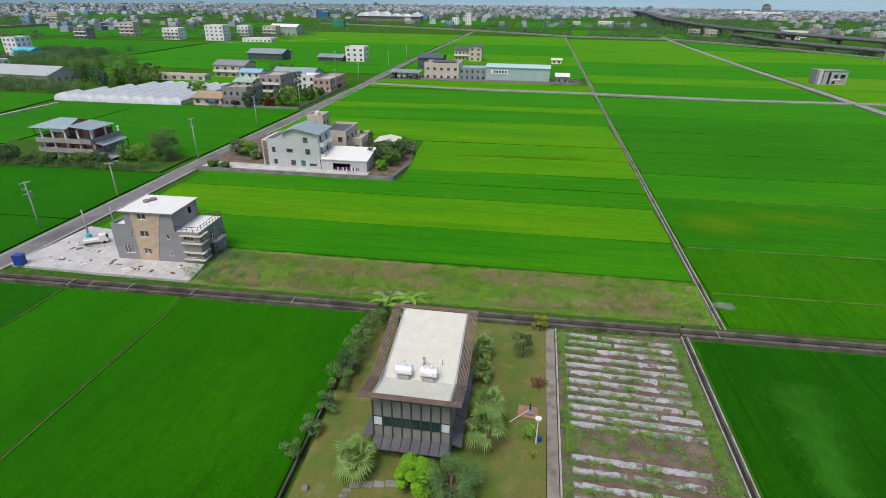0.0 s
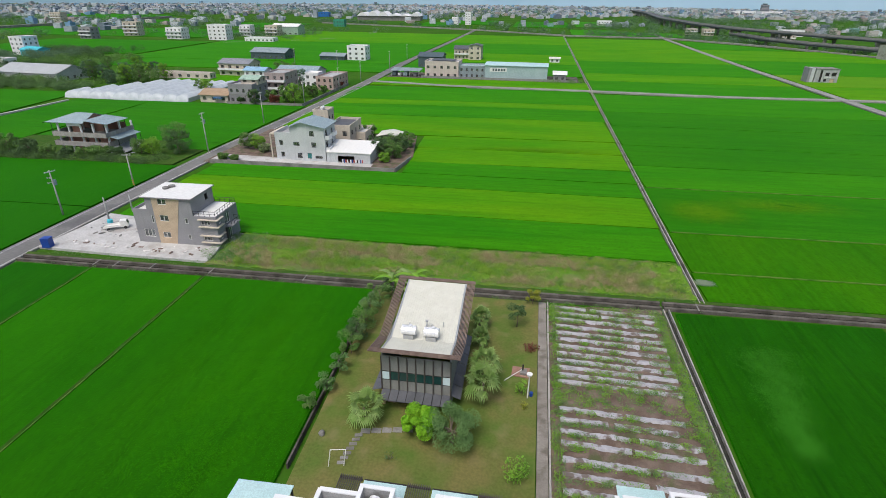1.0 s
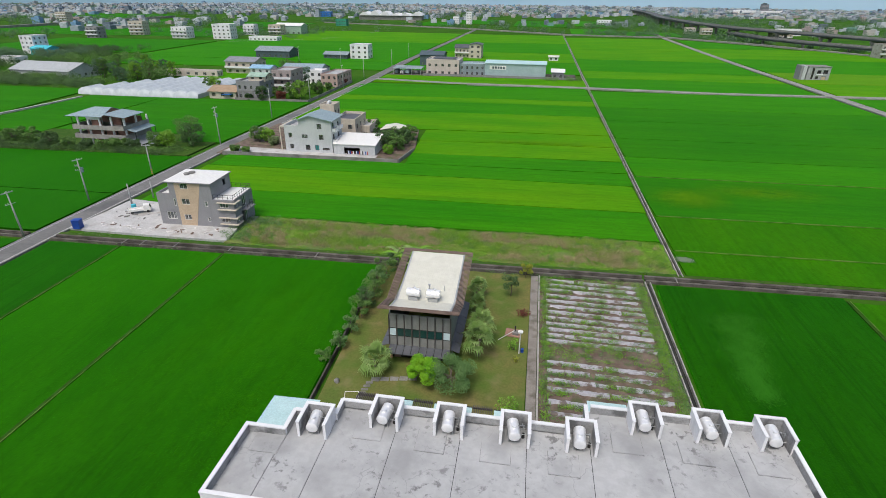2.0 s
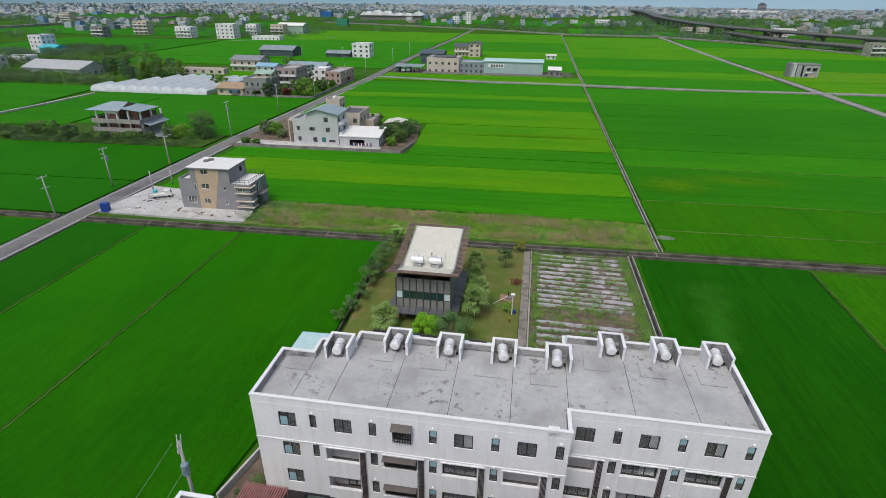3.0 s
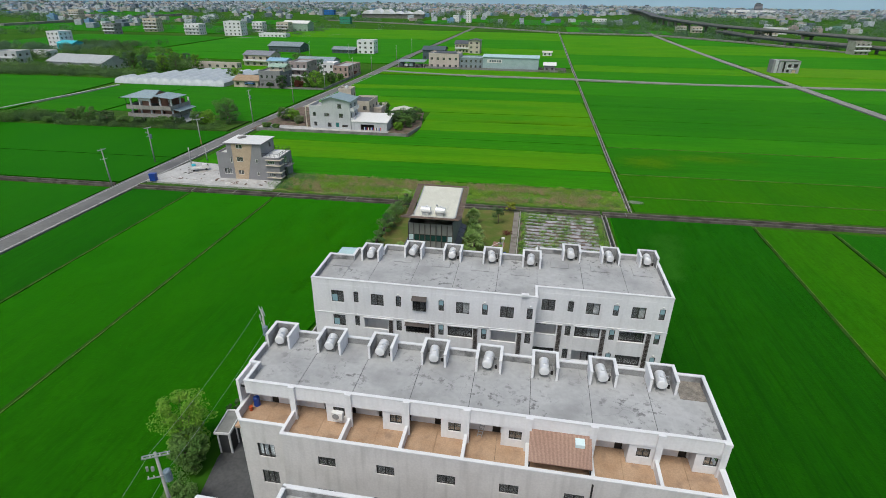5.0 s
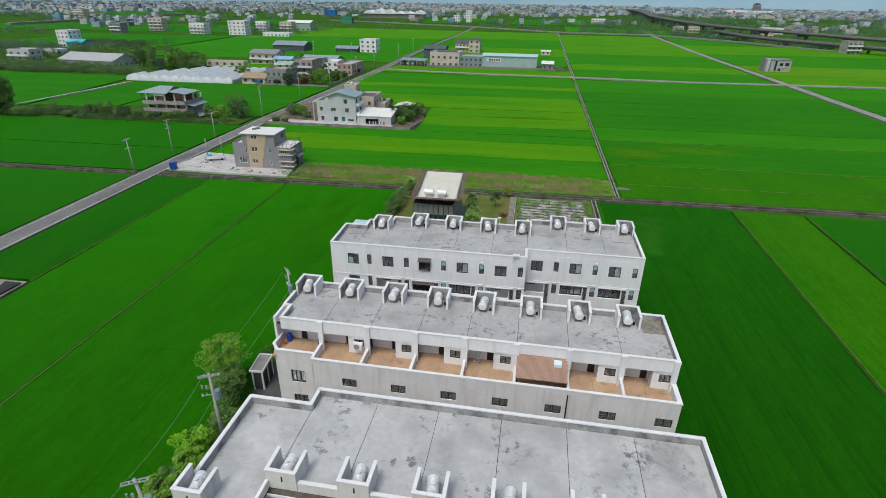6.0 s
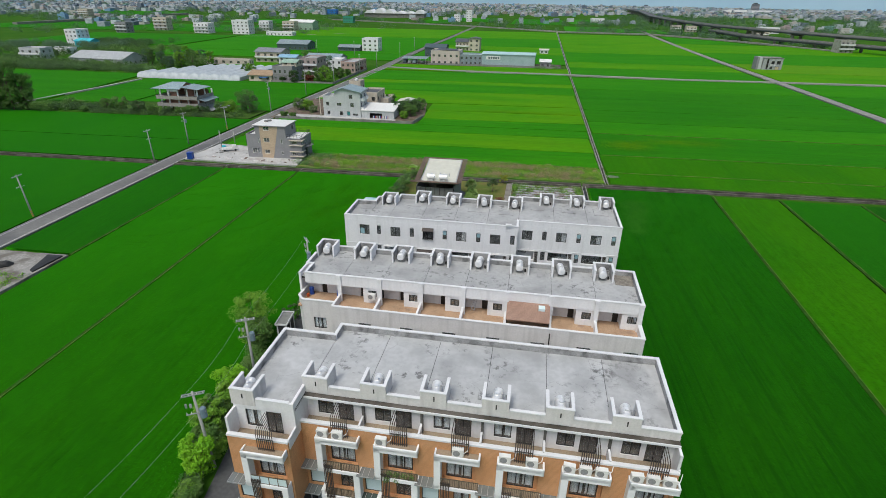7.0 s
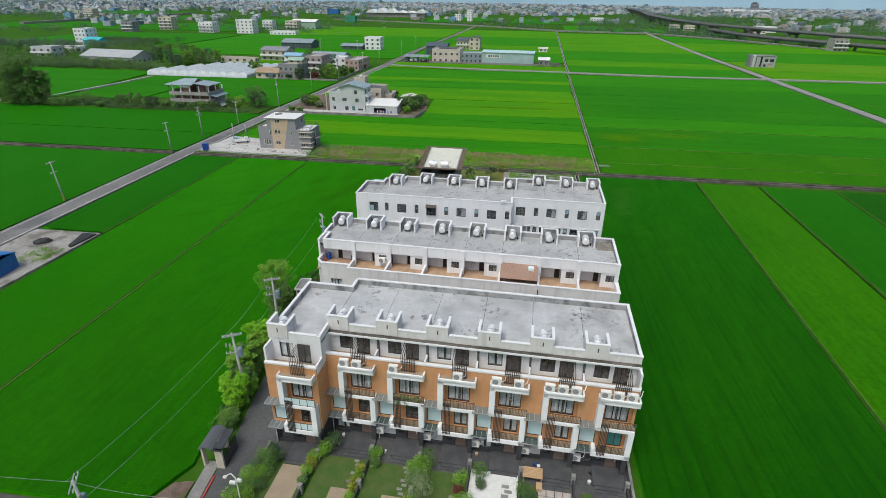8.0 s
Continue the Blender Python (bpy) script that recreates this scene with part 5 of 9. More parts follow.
wall_v(b, -1.3, 2.2, 0, BT + 0.85, -4.7, -4.5)
wall_v(b, 2.2, 7.4, 0, BT, -4.95, -4.75)
wall_v(b, -3.0, -2.2, 0, BT + 0.85, -0.1, 0.1)
part("wall", b, FAIRFACE, row_b, "grey board-marked concrete wall")
window(row_b, -2.7, -2.2, 6.9, 1.5, 1.5, "curtain", 2)
window(row_b, -2.7, -2.2, 3.8, 1.5, 1.5, "dark", 2)
b = bmesh.new()
prism(b, [(-4.75, 0.4), (-4.75, -1.35), (-3.95, -2.25), (0.1, -2.25), (0.1, -1.95), (-3.85, -1.95), (-4.45, -1.28), (-4.45, 0.4)], BT + 0.85, BT + 0.95)
part("coping", b, COPING, row_b)
part("wall", B((-4.95, -4.7, -0.2, 2.2, BT, BP - 0.09), (-4.95, -4.7, 2.2, 7.4, BT, BR), (-4.95, 33.74, 7.2, 7.4, 0, BR)), WHITE, row_b)
fl = [(-4.6, 0.0, -2.0, VB)] + [(k * U, (k + 1) * U - (0.24 if k == NU - 1 else 0), VF + 0.2, VB) for k in range(NU)]
for r in fl:
    mid = (r[0] + r[1]) / 2
    part("terrace_floor", B((r[0] + 0.02, mid - 0.01, r[2], r[3], BT - 0.2, BT)), TERRACE, row_b, "terracotta tiled terrace floor")
    part("terrace_floor", B((mid + 0.01, r[1] - 0.02, r[2], r[3], BT - 0.2, BT - 0.002)), TERRACE, row_b, "terracotta tiled terrace floor")
shell(row_b, -4.7, 33.5, VB + 0.2, 7.2, (3.2, 6.3, 9.5), BR, [k * U for k in range(NU)])
roof_panels(row_b, [(-4.8, 0.0, 0.0, 7.2)] + [(k * U, (k + 1) * U - (0.24 if k == NU - 1 else 0), 0.0, 7.2) for k in range(NU)], BR)
bus = [-4.85] + [k * U for k in range(NU)]
parapet(row_b, [(-4.85, 2.2, -4.85, 5.0), (-4.9, 2.2, -4.0, 2.2), (-4.1, 0.1, -4.1, 2.2), (33.62, -0.2, 33.62, 7.3), (31.2, 7.3, 33.74, 7.3)], BR, BP, mid=(15, 3))
parapet(row_b, [(a + 2.25, 7.3, c, 7.3) for a, c in zip(bus, bus[1:])], BR, BP, mid=(15, 3))
spots = []
for u in bus:
    enclosure(row_b, u, u + 2.25, 5.2, 7.4, BR, BB, False)
    spots.append((u + 1.05, 6.1, BR))
tanks_on(POSE_B, spots, [10, 4, -3, 6, -5, 2, 7, -2])
bb = bmesh.new()
extrude_profile(bb, [(-2.6, 11.05), (0.0, 12.0), (0.0, 12.08), (-2.6, 11.13)], 4 * U + 0.1, 5 * U - 0.1)
cover = part("terrace_roof", bb, RED_ROOF, row_b, "brown-red corrugated sheet roof over one terrace")
part("skylight", B((4 * U + 3.5, 4 * U + 4.2, -1.2, -0.5, 11.62, 11.95)), FROST, cover)
part("post", B((4 * U + 0.15, 4 * U + 0.23, -2.55, -2.47, BT, 11.05), (5 * U - 0.23, 5 * U - 0.15, -2.55, -2.47, BT, 11.05)), FRAME, cover)
part("downpipe", B((5 * U - 0.05, 5 * U + 0.07, VF - 0.12, VF - 0.02, 0, BT + 0.4)), FRAME, row_b, "dark downpipe")

part("roof_debris", B((31.4, 33.45, 4.8, 7.15, BR, BR + 0.04)), mat("roof_debris", (0.36, 0.32, 0.27), (0.22, 0.20, 0.17), scale=3.0, rough=0.95, bump=0.8, bscale=12, fine=0.3), row_b, "patch of gravel debris on the roof")
# --- row C: brick fronts with white ribbon balconies ---
POSE_C = pose(-8.42, -16.05, 0, 0, 0, -1.9)
row_c = thing("terraced_house_row", "orange brick-tile terrace with white ribbon balconies and flat roof", "house row", POSE_C, "terraces")
CR, CP, CB = 12.2, 12.9, 13.8
VN = -9.2
VW = -10.8
VFR = -11.6
units = [(-5.25, -2.45)] + [(5.0 * k, 0.0) for k in range(6)]


def c_unit(o, dv, k):
    """One house: dv is how far it stands forward."""
    vn, vw, vf = VN + dv, VW + dv, VFR + dv
    w = 5.0 if k else 5.25
    # set-back top storey
    b, holes = bmesh.new(), [(o + 0.95, o + 2.35, 9.9, 11.7), (o + 2.75, o + 4.1, 9.5, 11.7)]
    wall_u(b, o, o + w, 9.5, CR - 0.3, vn + 0.02, vn + 0.22, holes)
    part("wall", b, WHITE, row_c, "white plastered top storey")
    window(row_c, o + 0.95, vn + 0.02, 9.9, 1.4, 1.8, ("curtain", "dark", "dark", "curtain")[k % 4], 1)
    window(row_c, o + 2.75, vn + 0.02, 9.5, 1.35, 2.2, "dark", 1)
    part("terrace_floor", B((o + 0.02, o + w - 0.02, vw + 0.2, vn + 0.02, 9.38, 9.5)), TAN_PAVE, row_c)
    part("wall", B((o - 0.002, o + w + 0.002, vn - 0.02, vn + 0.2, CR - (0.14 if k else 0.32), CP - 0.09)), FAIRFACE if k else WHITE, row_c, "grey weathered roof parapet")
    if k:
        # dirt and the shadow strip below the parapet share this dark colour
        e = part("eave", B((o - 0.002, o + w + 0.002, vn - 0.48, vn + 0.2, CR - 0.3, CR - 0.16)), MOSSY, row_c, "dirty eave slab, darkened for shadow, with a white edge")
        part("eave_edge", B((o - 0.002, o + w + 0.002, vn - 0.56, vn - 0.484, CR - 0.34, CR - 0.14)), COPING, e)
    part("terrace_partition", B((o + w - 0.1, o + w + 0.06, vw + 0.15, vn + 0.02, 9.5, 10.5)), WHITE, row_c)
    # brick front with its openings
    holes = [(o + 2.05, o + 4.75, 6.15, 8.7), (o + 2.05, o + 4.6, 3.0, 5.5), (o + 0.25, o + 1.75, 3.25, 5.8)]
    b = bmesh.new()
    wall_u(b, o, o + w, 2.7, 10.22, vw, vw + 0.22, holes)
    part("brick_wall", b, BRICK, row_c, "orange brick-tile front wall")
    part("coping", B((o - 0.002, o + w + 0.002, vw - 0.06, vw + 0.3, 10.22, 10.4)), COPING, row_c)
    window(row_c, o + 0.25, vw, 3.25, 1.5, 2.55, "frost", 0)
    # loggias behind the ribbon
    part("loggia", B((o + 1.95, o + 2.05, vw + 0.22, vw + 0.32, 2.95, 8.75), (o + 4.75, o + 4.85, vw + 0.22, vw + 0.32, 2.95, 8.75),
                     (o + 2.05, o + 4.75, vw + 0.22, vw + 0.32, 6.0, 6.12), (o + 2.05, o + 4.75, vw + 0.22, vw + 0.32, 2.86, 2.98)), BRICK, row_c)
    b = bmesh.new()
    wall_u(b, o + 2.05, o + 4.75, 2.95, 8.75, vw + 0.32, vw + 0.42, [(o + 2.3, o + 4.45, 6.15, 8.6), (o + 2.95, o + 4.3, 3.0, 5.4)])
    part("wall", b, BRICK, row_c)
    window(row_c, o + 2.3, vw + 0.25, 6.15, 2.15, 2.45, "curtain", 2)
    window(row_c, o + 2.95, vw + 0.25, 3.0, 1.35, 2.4, ("tealglass" if k == 6 else "curtain" if k in (3, 4, 5) else "dark"), 1)
    # the white ribbon: stub, top, left side, middle, right side, foot, stub
    t, r0, r1 = 0.56, o + 1.42, o + 5.1
    rib = B((r0, r1, vf, vw - 0.004, 9.1, 9.36), (r0, r1, vf, vf + 0.14, 8.85, 9.54), (r0, r0 + 0.14, vf, vw - 0.004, 9.3, 9.54), (r1 - 0.14, r1, vf, vw - 0.004, 8.9, 9.62),
            (r0, r0 + t, vf, vw - 0.004, 5.8, 9.25), (r0, r1 - 0.02, vf, vw - 0.004, 5.68, 6.08),
            (r1 - t - 0.02, r1 - 0.02, vf, vw - 0.004, 2.4, 5.75), (r0 + 0.05, r1 - 0.02, vf, vw - 0.004, 2.36, 2.9), (r0 + 0.05, r0 + 0.4, vf, vw - 0.004, 2.9, 3.4))
    ribbon = part("ribbon_frame", rib, RIBBON, row_c, "white painted ribbon-shaped balcony frame")
    part("tray_floor", B((r0 + 0.14, r1 - 0.14, vf + 0.14, vw - 0.004, 9.36, 9.39)), TAN_PAVE, row_c, "tan screed on the ledge")
    bpy_mod = ribbon.modifiers.new("bevel", "BEVEL")
    bpy_mod.width, bpy_mod.segments = 0.03, 1
    for z, u0, u1 in ((6.08, o + 1.95, o + 5.05), (2.9, o + 1.95, o + 4.65)):
        b = B((u0, u1, vf + 0.06, vf + 0.1, z + 0.85, z + 0.92), (u0, u1, vf + 0.06, vf + 0.1, z + 0.05, z + 0.1))
        for i in range(5):
            u = u0 + (u1 - u0) * i / 4
            box(b, u - 0.03, u + 0.03, vf + 0.05, vf + 0.11, z, z + 0.92)
        rail = part("balcony_rail", b, RAIL, row_c)
        if k == 0:
            part("infill", B((u0 + 0.03, u1 - 0.03, vf + 0.075, vf + 0.085, z + 0.1, z + 0.85)), FROST, rail, "pale glass infill")
        else:
            part("infill", B(*[(u0 + (u1 - u0) * (i + 0.5) / 22 - 0.018, u0 + (u1 - u0) * (i + 0.5) / 22 + 0.018, vf + 0.072, vf + 0.088, z + 0.08, z + 0.86) for i in range(22)]), RAIL, rail)
        part("balcony_floor", B((u0, u1 - 0.05, vf + 0.12, vw + 0.32, z - 0.02, z + 0.02)), TAN_PAVE, row_c)
    slats(row_c, o + 1.95, o + 2.75, vf - 0.07, vf - 0.004, 2.65, 6.65, 6)
    # curved slat hood from eave over the terrace wall
    b = bmesh.new()
    n = 9
    for i in range(n):
        u = o + 2.75 + 1.35 * i / (n - 1)
        pts = [(vn - 0.1, 11.66), (vw + 0.1, 11.5), (vw - 0.16, 11.36), (vw - 0.25, 11.12), (vw - 0.25, 9.35)]
        for p, q in zip(pts, pts[1:]):
            tube(b, (u, *p), (u, *q), 0.036, n=4, caps=False)
    box(b, o + 2.7, o + 4.15, vw - 0.22, vw - 0.17, 10.5, 10.55)
    box(b, o + 2.7, o + 4.15, vw - 0.22, vw - 0.17, 9.5, 9.55)
    part("slat_hood", b, DARK_METAL, row_c, "dark metal slat hood over the top terrace")
    # glass canopies at the side of the ribbon
    for z in (6.0, 2.95):
        c = part("canopy", B((o - 0.15, o + 1.4, vw - 1.0, vw - 0.004, z, z + 0.05)), CANOPY_GLASS if k < 2 or z > 4 else SMOKE_GLASS, row_c, "grey glass canopy in a thin metal frame")
        for i in range(4):
            u = o - 0.15 + 0.5 * i
            part("bracket", B((u, u + 0.03, vw - 1.02, vw, z + 0.05, z + 0.07)), GALV, c)
        part("bracket", B((o - 0.15, o + 1.4, vw - 1.03, vw - 0.99, z - 0.04, z + 0.08)), GALV, c)
    if k < 3:
        b = bmesh.new()
        tube(b, (o + 0.12, vw - 0.08, 0.1), (o + 0.12, vw - 0.08, 2.9), 0.05, n=7)
        part("downpipe", b, WHITE_METAL, row_c, "white plastic downpipe")
    # dark ground floor
    holes = [(o + 0.4, o + 1.9, 0.5, 2.3), (o + 3.1, o + 4.3, 0.3, 2.3), (o + 2.2, o + 2.8, 1.0, 1.9)]
    b = bmesh.new()
    wall_u(b, o, o + w, 0, 2.7, vw + 0.1, vw + 0.3, holes)
    box(b, o + w - 0.5, o + w - 0.05, vf + 0.15, vw + 0.1, 0, 2.36)
    part("wall", b, DARK_TILE, row_c, "dark grey tiled ground floor")
    window(row_c, o + 0.4, vw + 0.1, 0.5, 1.5, 1.8, ("blind" if k in (2, 3, 5) else "dark" if k in (0, 6) else "curtain"), 0)
    window(row_c, o + 2.2, vw + 0.1, 1.0, 0.6, 0.9, "dark", 0)
    d = part("door", B((o + 3.15, o + 4.25, vw + 0.2, vw + 0.26, 0.3, 2.28)), WOOD, row_c, "dark wooden entrance door")
    part("handle", B((o + 4.05, o + 4.1, vw + 0.14, vw + 0.2, 1.1, 1.6)), STEEL, d)
    part("porch", B((o + 1.9, o + 4.95, vw - 2.3, vw + 0.1, 0, 0.3), (o + 2.1, o + 4.7, vw - 2.65, vw - 2.3, 0, 0.2), (o + 2.1, o + 4.7, vw - 3.0, vw - 2.65, 0, 0.1)), PORCH, row_c,
         "dark stone porch with two steps")
    enclosure(row_c, o - (0.15 if k else 0.05), o + 2.0, vn - 0.1, vn + 1.95, CR, CB, True, "grey concrete tank enclosure")
    part("scupper", B((o + 0.95, o + 1.05, vn - 0.125, vn - 0.1, CR + 0.7, CR + 1.15)), JOINT, row_c)


for k, (o, dv) in enumerate(units):
    c_unit(o, dv, k)
b = bmesh.new()
wall_v(b, VW - 2.45 + 0.22, -1.9, 2.7, CR - 0.3, -5.25, -5.05)
wall_v(b, VW + 0.22, -0.02, 2.7, CR - 0.3, 29.8, 30.0)
wall_u(b, 0.0, 30.0, 0, CR - 0.3, -0.2, 0.0)
wall_u(b, -5.25, 0.0, 0, CR - 0.3, -2.0, -1.8)
wall_v(b, -1.8, -0.2, 0, CR - 0.3, 0.0, 0.2)
wall_v(b, -11.6, -9.0, 9.4, CR - 0.14, -0.2, 0.0)
part("wall", b, WHITE, row_c)
b = bmesh.new()
wall_v(b, VW - 2.45 + 0.22, VW, 2.7, 10.22, -0.2, -0.004)
part("brick_wall", b, BRICK, row_c, "orange brick-tile return wall")
b = bmesh.new()
wall_v(b, VW - 2.35, -1.9, 0, 2.7, -5.2, -5.0)
wall_v(b, VW - 2.35, VW + 0.1, 0, 2.7, -0.2, 0.0)
wall_v(b, VW + 0.1, 0, 0, 2.7, 29.75, 29.95)
part("wall", b, DARK_TILE, row_c)
shell(row_c, 0.0, 29.8, VW + 1.1, -0.2, (2.9, 6.05, 9.35), CR, [5 * k for k in range(1, 6)])
shell(row_c, -5.05, -0.2, VW - 2.45 + 1.1, -2.0, (2.9, 6.05, 9.35), CR, [])
roof_panels(row_c, [(-5.15, 0.0, VN - 2.35, -1.9)] + [(5.0 * k, 5.0 * k + 5 - (0.2 if k == 5 else 0), VN + 0.1, -0.1) for k in range(6)], CR, PALE_ROOF_CONCRETE, MOULDY_ROOF)
parapet(row_c, [(-0.1, -0.1, 30.0, -0.1), (29.88, VN, 29.88, -0.2), (-5.13, -9.7, -5.13, -1.9), (-5.2, -1.9, 0.1, -1.9), (0.0, -1.8, 0.0, -0.2)], CR, CP, mid=(14, -5))
for o, dv in units:
    part("coping", B((o + 2.05, o + 4.85 + (0.2 if o > 24 else 0), VN + dv - 0.06, VN + dv + 0.24, CP - 0.09, CP + 0.018)), COPING, row_c)
part("parapet", B((-0.2, 0.02, VN - 2.3, VN - 0.1, CR, CP)), WHITE, row_c)
for (o, dv), a in zip(units, (8, -4, 3, 6, -7, 2, -3)):
    copy_thing(TANK, POSE_C @ pose(o + 1.0, VN + dv + 1.1, CR, 0, 0, a) @ Matrix.Diagonal((0.95, 0.78, 1.12, 1)))

# ---- the villa in the garden ----
villa = thing("villa", "two-storey grey villa with a folded cream roof edged in brown slats", "house", pose(-7.9, 42.0, 0, 0, 0, -1.2))
X0, X1 = -3.9, 3.75
part("wall", B((X0, X1, 0.0, 0.15, 2.4, 6.9), (X0, X0 + 0.15, 0.15, 12.5, 0.3, 7.2), (X1 - 0.15, X1, 0.15, 12.5, 0.3, 7.2), (X0, X1, 12.5, 12.65, 0.3, 8.2)), PANEL, villa,
     "grey fibre-cement wall panels")
part("wall", B((X0 + 0.1, X1 - 0.1, 0.3, 0.45, 0.3, 2.4)), FRAME, villa, "dark recessed ground-floor front")
part("door", B((X0 + 0.5, X0 + 1.3, 0.2, 0.28, 0.3, 2.2)), WOOD, villa, "brown wooden door")
part("post", B((X0, X0 + 0.3, -0.2, 0.1, 0.3, 2.3)), PALE_WOOD, villa)
for i in range(9):
    u = X0 + (X1 - X0) * i / 8
    part("mullion", B((u - 0.05, u + 0.05, -0.12, -0.004, 2.4, 6.9)), DARK_METAL, villa)
for i in range(8):
    u = X0 + (X1 - X0) * i / 8 + 0.09
    w = (X1 - X0) / 8 - 0.18
    p = part("window", B((u, u + w, -0.035, -0.006, 3.82, 4.85)), FROST if i in (0, 7) else VILLA_GLASS, villa)
    for za in (3.75, 4.85):
        part("frame_rail", B((u, u + w, -0.05, -0.004, za, za + 0.07)), FRAME, p)
bm = bmesh.new()
for i in range(8):
    u = X0 + (X1 - X0) * i / 8
    extrude_profile(bm, [(-1.45, 2.0), (-0.004, 2.34), (-0.004, 2.4), (-1.45, 2.06)], u + 0.03, u + (X1 - X0) / 8 - 0.03)
part("canopy", bm, SLATE, villa, "dark sheet canopy over the ground floor")
for s, xa, xb in ((-1, X0 - 1.2, X0), (1, X1, X1 + 1.1)):
    bm = bmesh.new()
    for y0 in range(0, 12, 2):
        a = [(xa, y0 + 0.05), (xb, y0 + 0.05), (xb, y0 + 1.95), (xa, y0 + 1.95)]
        lo = [bm.verts.new((x, y, 1.95 if x in (X0 - 1.2, X1 + 1.1) else 2.35)) for x, y in a]
        hi = [bm.verts.new((v.co.x, v.co.y, v.co.z + 0.07)) for v in lo]
        bm.faces.new(hi), bm.faces.new(lo[::-1])
        for i in range(4):
            bm.faces.new((lo[i], lo[(i + 1) % 4], hi[(i + 1) % 4], hi[i]))
    part("side_canopy", bm, SLATE, villa, "dark slate-grey side canopy")
KY, KZ = 3.1, 7.15
prof = [(-0.8, 8.35), (KY, KZ), (13.2, 9.0)]
bm = bmesh.new()
n = 26
for (ya, za), (yb, zb) in zip(prof, prof[1:]):
    for i in range(n):
        xa, xb = -3.45 + 7.1 * i / n, -3.45 + 7.1 * (i + 1) / n
        q = [bm.verts.new(p) for p in ((xa, ya, za), (xb - 0.07, ya, za), (xb - 0.07, yb, zb), (xa, yb, zb))]
        bm.faces.new(q)
        r = [bm.verts.new(p) for p in ((xb - 0.07, ya, za), (xb - 0.035, ya, za + 0.02), (xb - 0.035, yb, zb + 0.02), (xb - 0.07, yb, zb))]
        bm.faces.new(r)
        r2 = [bm.verts.new(p) for p in ((xb - 0.035, ya, za + 0.02), (xb, ya, za), (xb, yb, zb), (xb - 0.035, yb, zb + 0.02))]
        bm.faces.new(r2)
roof = part("roof", bm, ROOF_SHEET, villa, "cream ribbed metal roof with a valley fold")
for xa, xb in ((-3.65, -3.45), (3.65, 3.85)):
    bm = bmesh.new()
    for (ya, za), (yb, zb) in zip(prof, prof[1:]):
        v = [bm.verts.new(p) for p in ((xa, ya, za + 0.06), (xb, ya, za + 0.06), (xb, yb, zb + 0.06), (xa, yb, zb + 0.06), (xa, ya, za - 0.2), (xb, ya, za - 0.2), (xb, yb, zb - 0.2), (xa, yb, zb - 0.2))]
        for f in ((0, 1, 2, 3), (7, 6, 5, 4), (0, 4, 5, 1), (1, 5, 6, 2), (2, 6, 7, 3), (3, 7, 4, 0)):
            bm.faces.new([v[i] for i in f])
    part("gutter", bm, GALV, roof, "grey metal gutter")
part("gutter", B((-3.7, 3.9, -1.0, -0.8, 8.2, 8.45)), GALV, roof, "grey metal gutter")
for s in (-1, 1):
    for j in range(7):
        b = bmesh.new()
        x = (3.96 + 0.15 * j) * s
        for (ya, za), (yb, zb) in zip([(-1.5, 8.55), (KY, KZ)], [(KY, KZ), (13.8, 9.1)]):
            v = [b.verts.new((x + dx, y, z + dz)) for y, z in ((ya, za), (yb, zb)) for dx in (-0.04, 0.04) for dz in (-0.08, 0.06)]
            for f in ((0, 1, 3, 2), (4, 6, 7, 5), (0, 4, 5, 1), (2, 3, 7, 6), (1, 5, 7, 3), (0, 2, 6, 4)):
                b.faces.new([v[i] for i in f])
        part("eave_slat", b, WOOD, roof)
for j in range(4):
    part("eave_slat", B((-4.85, 4.85, -1.5 + 0.17 * j, -1.42 + 0.17 * j, 8.45, 8.58)), WOOD, roof)
    part("eave_slat", B((-4.85, 4.85, 13.3 + 0.17 * j, 13.38 + 0.17 * j, 9.0, 9.12)), WOOD, roof)
for j in range(12):
    y = -1.3 + j * 1.3
    z = (8.5 - (y + 1.5) * 0.30) if y < KY else KZ + (y - KY) * 0.183
    for s in (-1, 1):
        xa, xb = sorted((3.9 * s, 4.85 * s))
        part("eave_bracket", B((xa, xb, y, y + 0.07, z - 0.12, z - 0.03)), WOOD, roof)
part("floor_slab", B((X0 - 0.6, X1 + 0.6, -1.6, 12.8, 0.0, 0.3)), DARK_TILE, villa)
part("vent_pipe", (lambda b: (tube(b, (0.2, 5.2, 7.5), (0.2, 5.2, 8.4), 0.05), tube(b, (0.2, 3.2, 7.6), (0.2, 5.2, 8.0), 0.045), box(b, 0.05, 0.35, 5.05, 5.35, 8.3, 8.42), b)[-1])(bmesh.new()), GALV, villa)
part("vent_pipe", (lambda b: (tube(b, (2.1, 5.4, 7.5), (2.1, 5.4, 8.3), 0.05), b)[-1])(bmesh.new()), GALV, villa)
for x in (-1.9, 0.65):
    t = copy_thing(TANK, pose(-7.9, 42.0, 0, 0, 0, -1.2) @ pose(x + 0.4, 3.4, 7.22, 0, 0, 90) @ Matrix.Diagonal((1.3, 0.95, 1.2, 1)))
    t["label"] = "white steel drum water tank on the villa roof"


